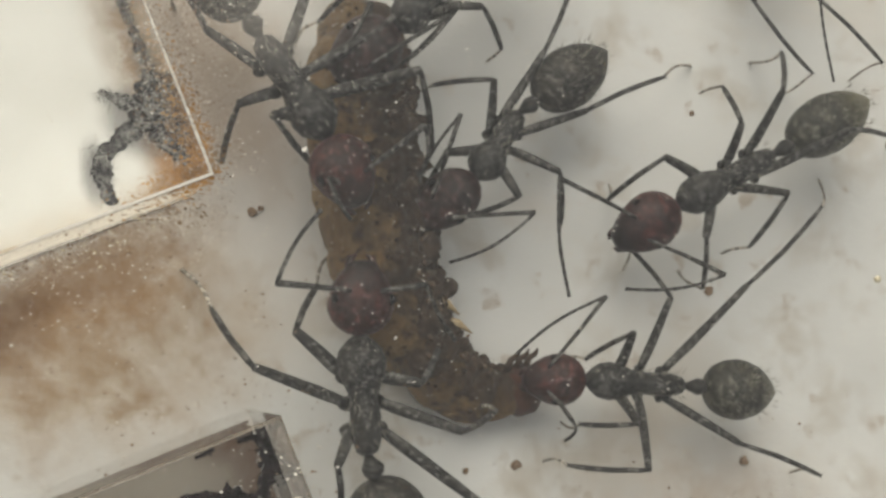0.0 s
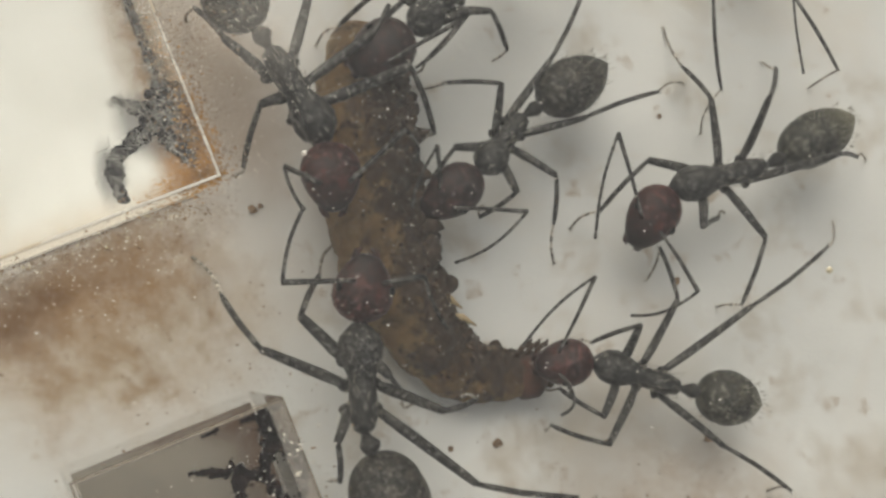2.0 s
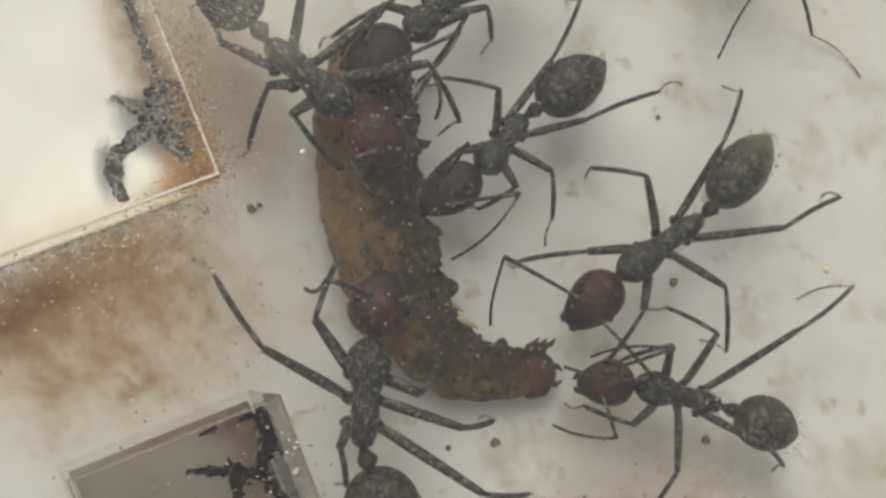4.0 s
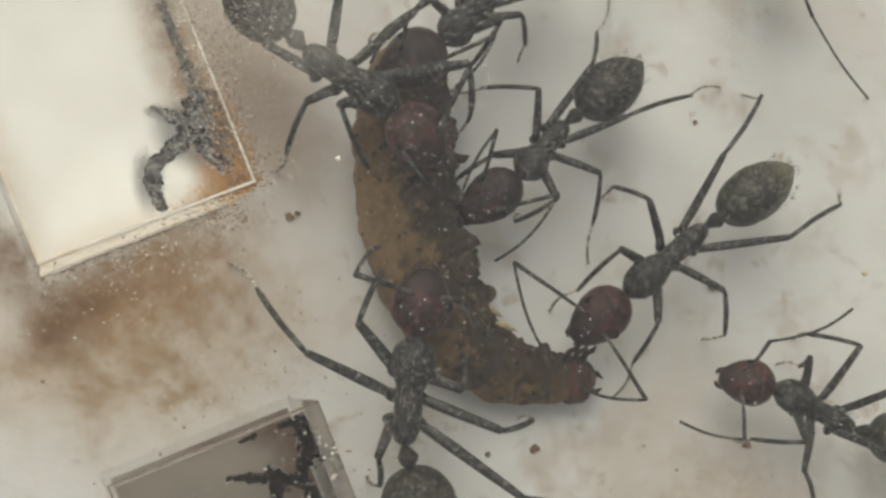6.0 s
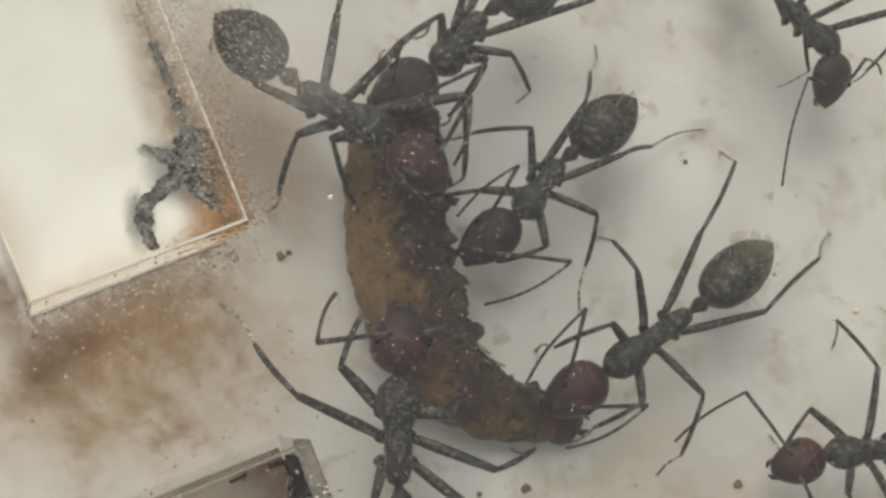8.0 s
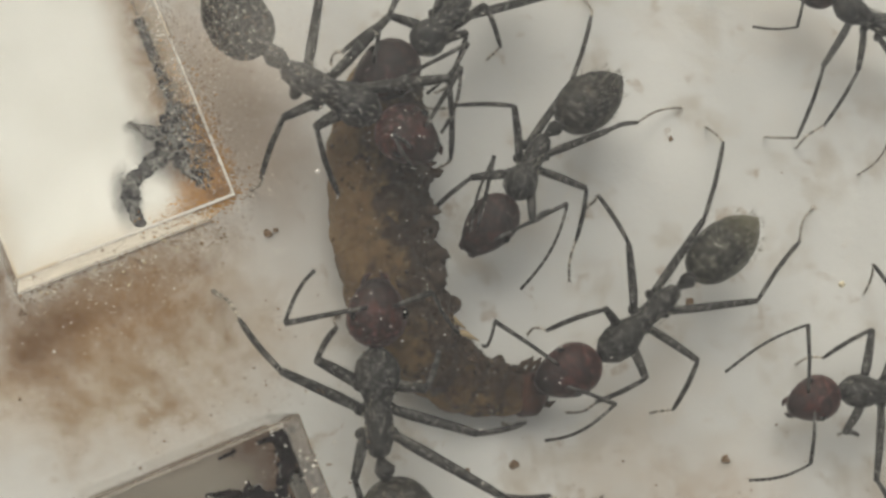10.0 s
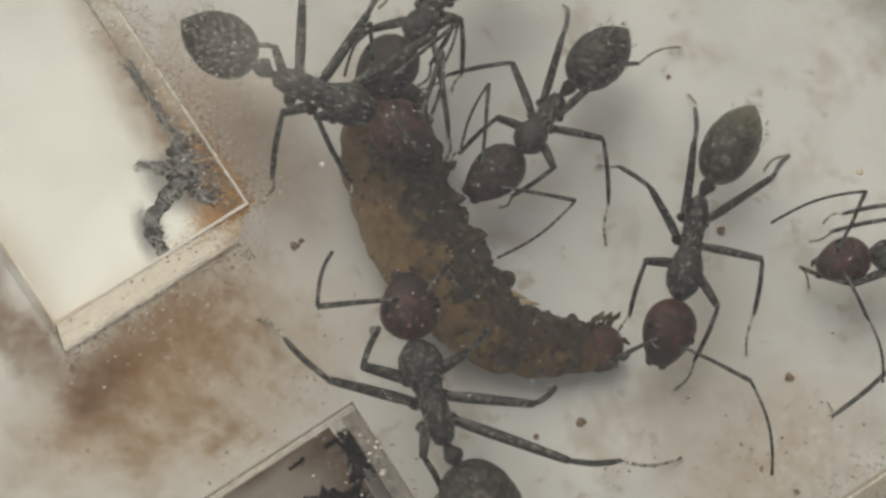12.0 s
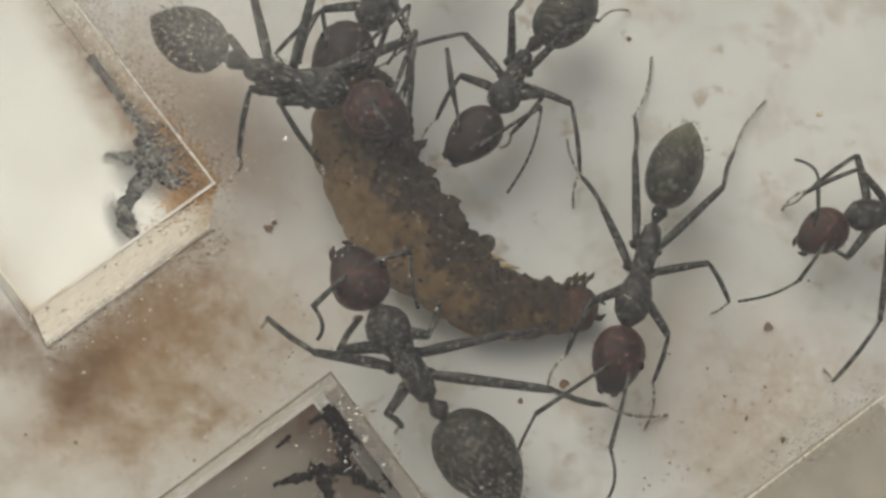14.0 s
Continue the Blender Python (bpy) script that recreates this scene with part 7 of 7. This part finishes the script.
        for ob, rows in tracks.items():
            walk(ob, rows)


ants = [
    Ant("a", "large grey-black ant with dusty body gripping the caterpillar's tail end", 4.6, 0.3, 1.15, (3.3, 2.85), (2.7, 2.3), HEAD, GASTER_DARK),
    Ant("b", "large grey-black ant with red head standing over the caterpillar's flank", 3.9, 0.6, 1.2, (4.4, 3.5), (2.7, 2.35), HEAD, GASTER_DARK),
    Ant("c", "dark ant with brown head and speckled abdomen beside the caterpillar", 3.0, -0.3, 0.95, (3.5, 2.6), (2.9, 2.0), HEAD_DARK, GASTER_DARK),
    Ant("d", "slender ant with red head and olive-black abdomen near the caterpillar's head", 3.0, -0.2, 1.0, (4.0, 2.6), (2.9, 2.15), HEAD),
    Ant("e", "dark ant with small red head that turns away from the prey", 2.8, -0.2, 0.95, (3.0, 2.6), (2.4, 1.9), HEAD),
    Ant("f", "dark ant with dusty head behind the caterpillar's tail end", 3.9, 0.0, 1.0, (3.4, 2.8), (2.9, 2.3), HEAD_DARK),
    Ant("g", "dark ant passing at the edge of the group", 3.0, -0.2, 0.82, (3.0, 2.3), (2.4, 1.65), HEAD_DARK),
]


# ---- the caterpillar ----
class Caterpillar:
    """A row of fleshy rings along a moving spine, with bumps on the back side and a small head."""

    COUNT = 14

    def __init__(self):
        self.times, self.rows, kv = glide(SPINE_KEYS)
        lens = [sum(math.dist(r[2 * i:2 * i + 2], r[2 * i + 2:2 * i + 4]) for i in range(6)) for r in kv]
        self.length = float(np.median(lens))
        self.root = tagged(new("caterpillar"), "dead brown caterpillar with amber belly and dark scaly back, lying curled", "caterpillar")
        rnd = random.Random(5)
        self.rings = []
        step = self.length / self.COUNT
        for i in range(self.COUNT):
            u = (i + 0.5) / self.COUNT
            w = 2.05 * (0.72 + 0.28 * min(1, u * 6)) * (1 - 0.52 * max(0, (u - 0.45) / 0.55) ** 1.3)
            hgt = w * 0.82
            bm = bmesh.new()
            half = step * 1.15
            prof = [(x / 8, 0.7 + 0.3 * (1 - abs(x / 8) ** 2.6)) for x in range(-8, 9)]
            loft(bm, [(x * half, 0, 0, w * k, hgt * k) for x, k in prof], 52)
            for v in bm.verts:
                p = Vector((v.co.x + i * 7.0, v.co.y, v.co.z))
                a = max(0.0, v.co.y / w)
                v.co += Vector((0, v.co.y / w, v.co.z / hgt)) * (0.14 * noise.noise(p * 0.8) + (0.05 + 0.34 * a) * noise.fractal(p * 1.7, 0.7, 2.1, 5) - 0.06 * abs(noise.noise(p * 3.0)))
                if abs(v.co.x) < half * 0.35 and v.co.z > 0:
                    v.co.z -= 0.05
            ring = part("body_ring", bm, SKIN if i < 10 else SKIN_FRONT, self.root)
            # fine warts all over, thicker on the back
            bm = bmesh.new()
            for _ in range(130):
                a = radians(rnd.gauss(12, 42))
                lie = (rnd.random() - 0.5) * 1.7 * half
                k = 0.7 + 0.3 * (1 - abs(lie / half) ** 2.6)
                r = 0.035 + 0.09 * rnd.random() ** 2.5
                m = Matrix.Translation((lie, w * k * 1.01 * math.cos(a), hgt * k * 1.01 * math.sin(a))) @ Matrix.Diagonal((r * (0.8 + rnd.random()), r, r, 1))
                bmesh.ops.create_icosphere(bm, subdivisions=1, radius=1.0, matrix=m)
            tagged(part("warts", bm, WART, ring, "fine dark and pale warts"), kind="stuff")
            # knobs on the back side, spiky towards the head
            for j in range(2 if 2 < i < 13 else 1):
                lump = rnd.random()
                size = (0.18 + 0.2 * rnd.random()) * (0.8 if i > 9 else 1.0)
                ang = radians(-10 + 45 * j + 15 * rnd.random())
                bm = bmesh.new()
                bmesh.ops.create_icosphere(bm, subdivisions=2, radius=size)
                for v in bm.verts:
                    v.co *= 1 + 0.9 * noise.noise(v.co * 3.2 + Vector((i * 3.0, j * 5.0, 0)))
                    v.co.x *= 1.35
                    if v.co.y > 0:
                        v.co.y *= 1.1 + 1.3 * lump
                kb = part("knob", bm, PROLEG, ring)
                kb.location = ((rnd.random() - 0.5) * 0.7 * MM, w * 0.93 * math.cos(ang) * MM, hgt * 0.9 * math.sin(ang) * MM)
            self.rings.append((ring, u, hgt))
        # small pale spines on the back
        for i in (9, 10):
            bm = tube(bmesh.new(), [(0, 0, 0), (0.3, 0.35, 0.1), (0.9, 0.6, 0.1)], [0.22, 0.17, 0.03], 8)
            sp = part("spine", bm, SPINE, self.rings[i][0], "pale pointed leg")
            sp.location = (0, 1.25 * MM, 0.3 * MM)
        bm = oval(bmesh.new(), -0.9, 0.95, 1.0, 0.9, fat=0.08, n=18, m=12)
        for v in bm.verts:
            v.co += v.co.normalized() * 0.09 * noise.noise(v.co * 2.4)
        self.head = part("head", bm, SKIN_HEAD, self.root, "small brown head")
        for s in (1, -1):
            bm = tube(bmesh.new(), [(0, 0, 0), (0.35, 0.1 * s, 0), (0.6, -0.08 * s, 0)], [0.16, 0.13, 0.03], 8)
            j = part("jaw", bm, PROLEG, self.head)
            j.location = (0.75 * MM, 0.28 * s * MM, -0.1 * MM)
        for i in range(3):
            bm = tube(bmesh.new(), [(0, 0, 0), (0.2, 0.45, 0.1), (0.5, 0.62, 0.1), (0.62, 0.8, 0)], [0.16, 0.13, 0.1, 0.03], 8)
            lg = part("leg", bm, PROLEG, self.head, "short dark hooked leg")
            lg.location = ((-0.5 + 0.35 * i) * MM, 0.7 * MM, 0.25 * MM)

    def spine_at(self, row, u):
        """Place and heading at the share u of a smooth curve through the spine's points."""
        p = [Vector((row[2 * i], row[2 * i + 1], 0)) for i in range(7)]
        seg = [(b - a).length for a, b in zip(p, p[1:])]
        s, i = u * sum(seg), 0
        while i < 5 and s > seg[i]:
            s -= seg[i]
            i += 1
        f = s / seg[i]
        a, b = p[max(i - 1, 0)], p[min(i + 2, 6)]
        m0, m1 = (p[i + 1] - a) / 2, (b - p[i]) / 2
        q = p[i] * (2 * f**3 - 3 * f**2 + 1) + m0 * (f**3 - 2 * f**2 + f) + p[i + 1] * (3 * f**2 - 2 * f**3) + m1 * (f**3 - f**2)
        d = p[i] * (6 * f * f - 6 * f) + m0 * (3 * f * f - 4 * f + 1) + p[i + 1] * (6 * f - 6 * f * f) + m1 * (3 * f * f - 2 * f)
        return q, d.normalized()

    def move(self):
        tracks = {}
        for t, row in zip(self.times, self.rows):
            q, d = self.spine_at(row, 0.5)
            base = aim(q, q + d)
            inv = base.inverted()
            tracks.setdefault(self.root, []).append((float(t), metres(base)))
            for ring, u, hgt in self.rings:
                q, d = self.spine_at(row, u * 0.94)
                q = q + Vector((0, 0, hgt + 0.02))
                tracks.setdefault(ring, []).append((float(t), metres(inv @ aim(q, q + d))))
            q, d = self.spine_at(row, 0.985)
            q = q + Vector((0, 0, 0.95))
            tracks.setdefault(self.head, []).append((float(t), metres(inv @ aim(q, q + d))))
        for ob, rows in tracks.items():
            walk(ob, rows)


caterpillar = Caterpillar()


def motions():
    for ant in ants:
        ant.move()
    caterpillar.move()


motions()
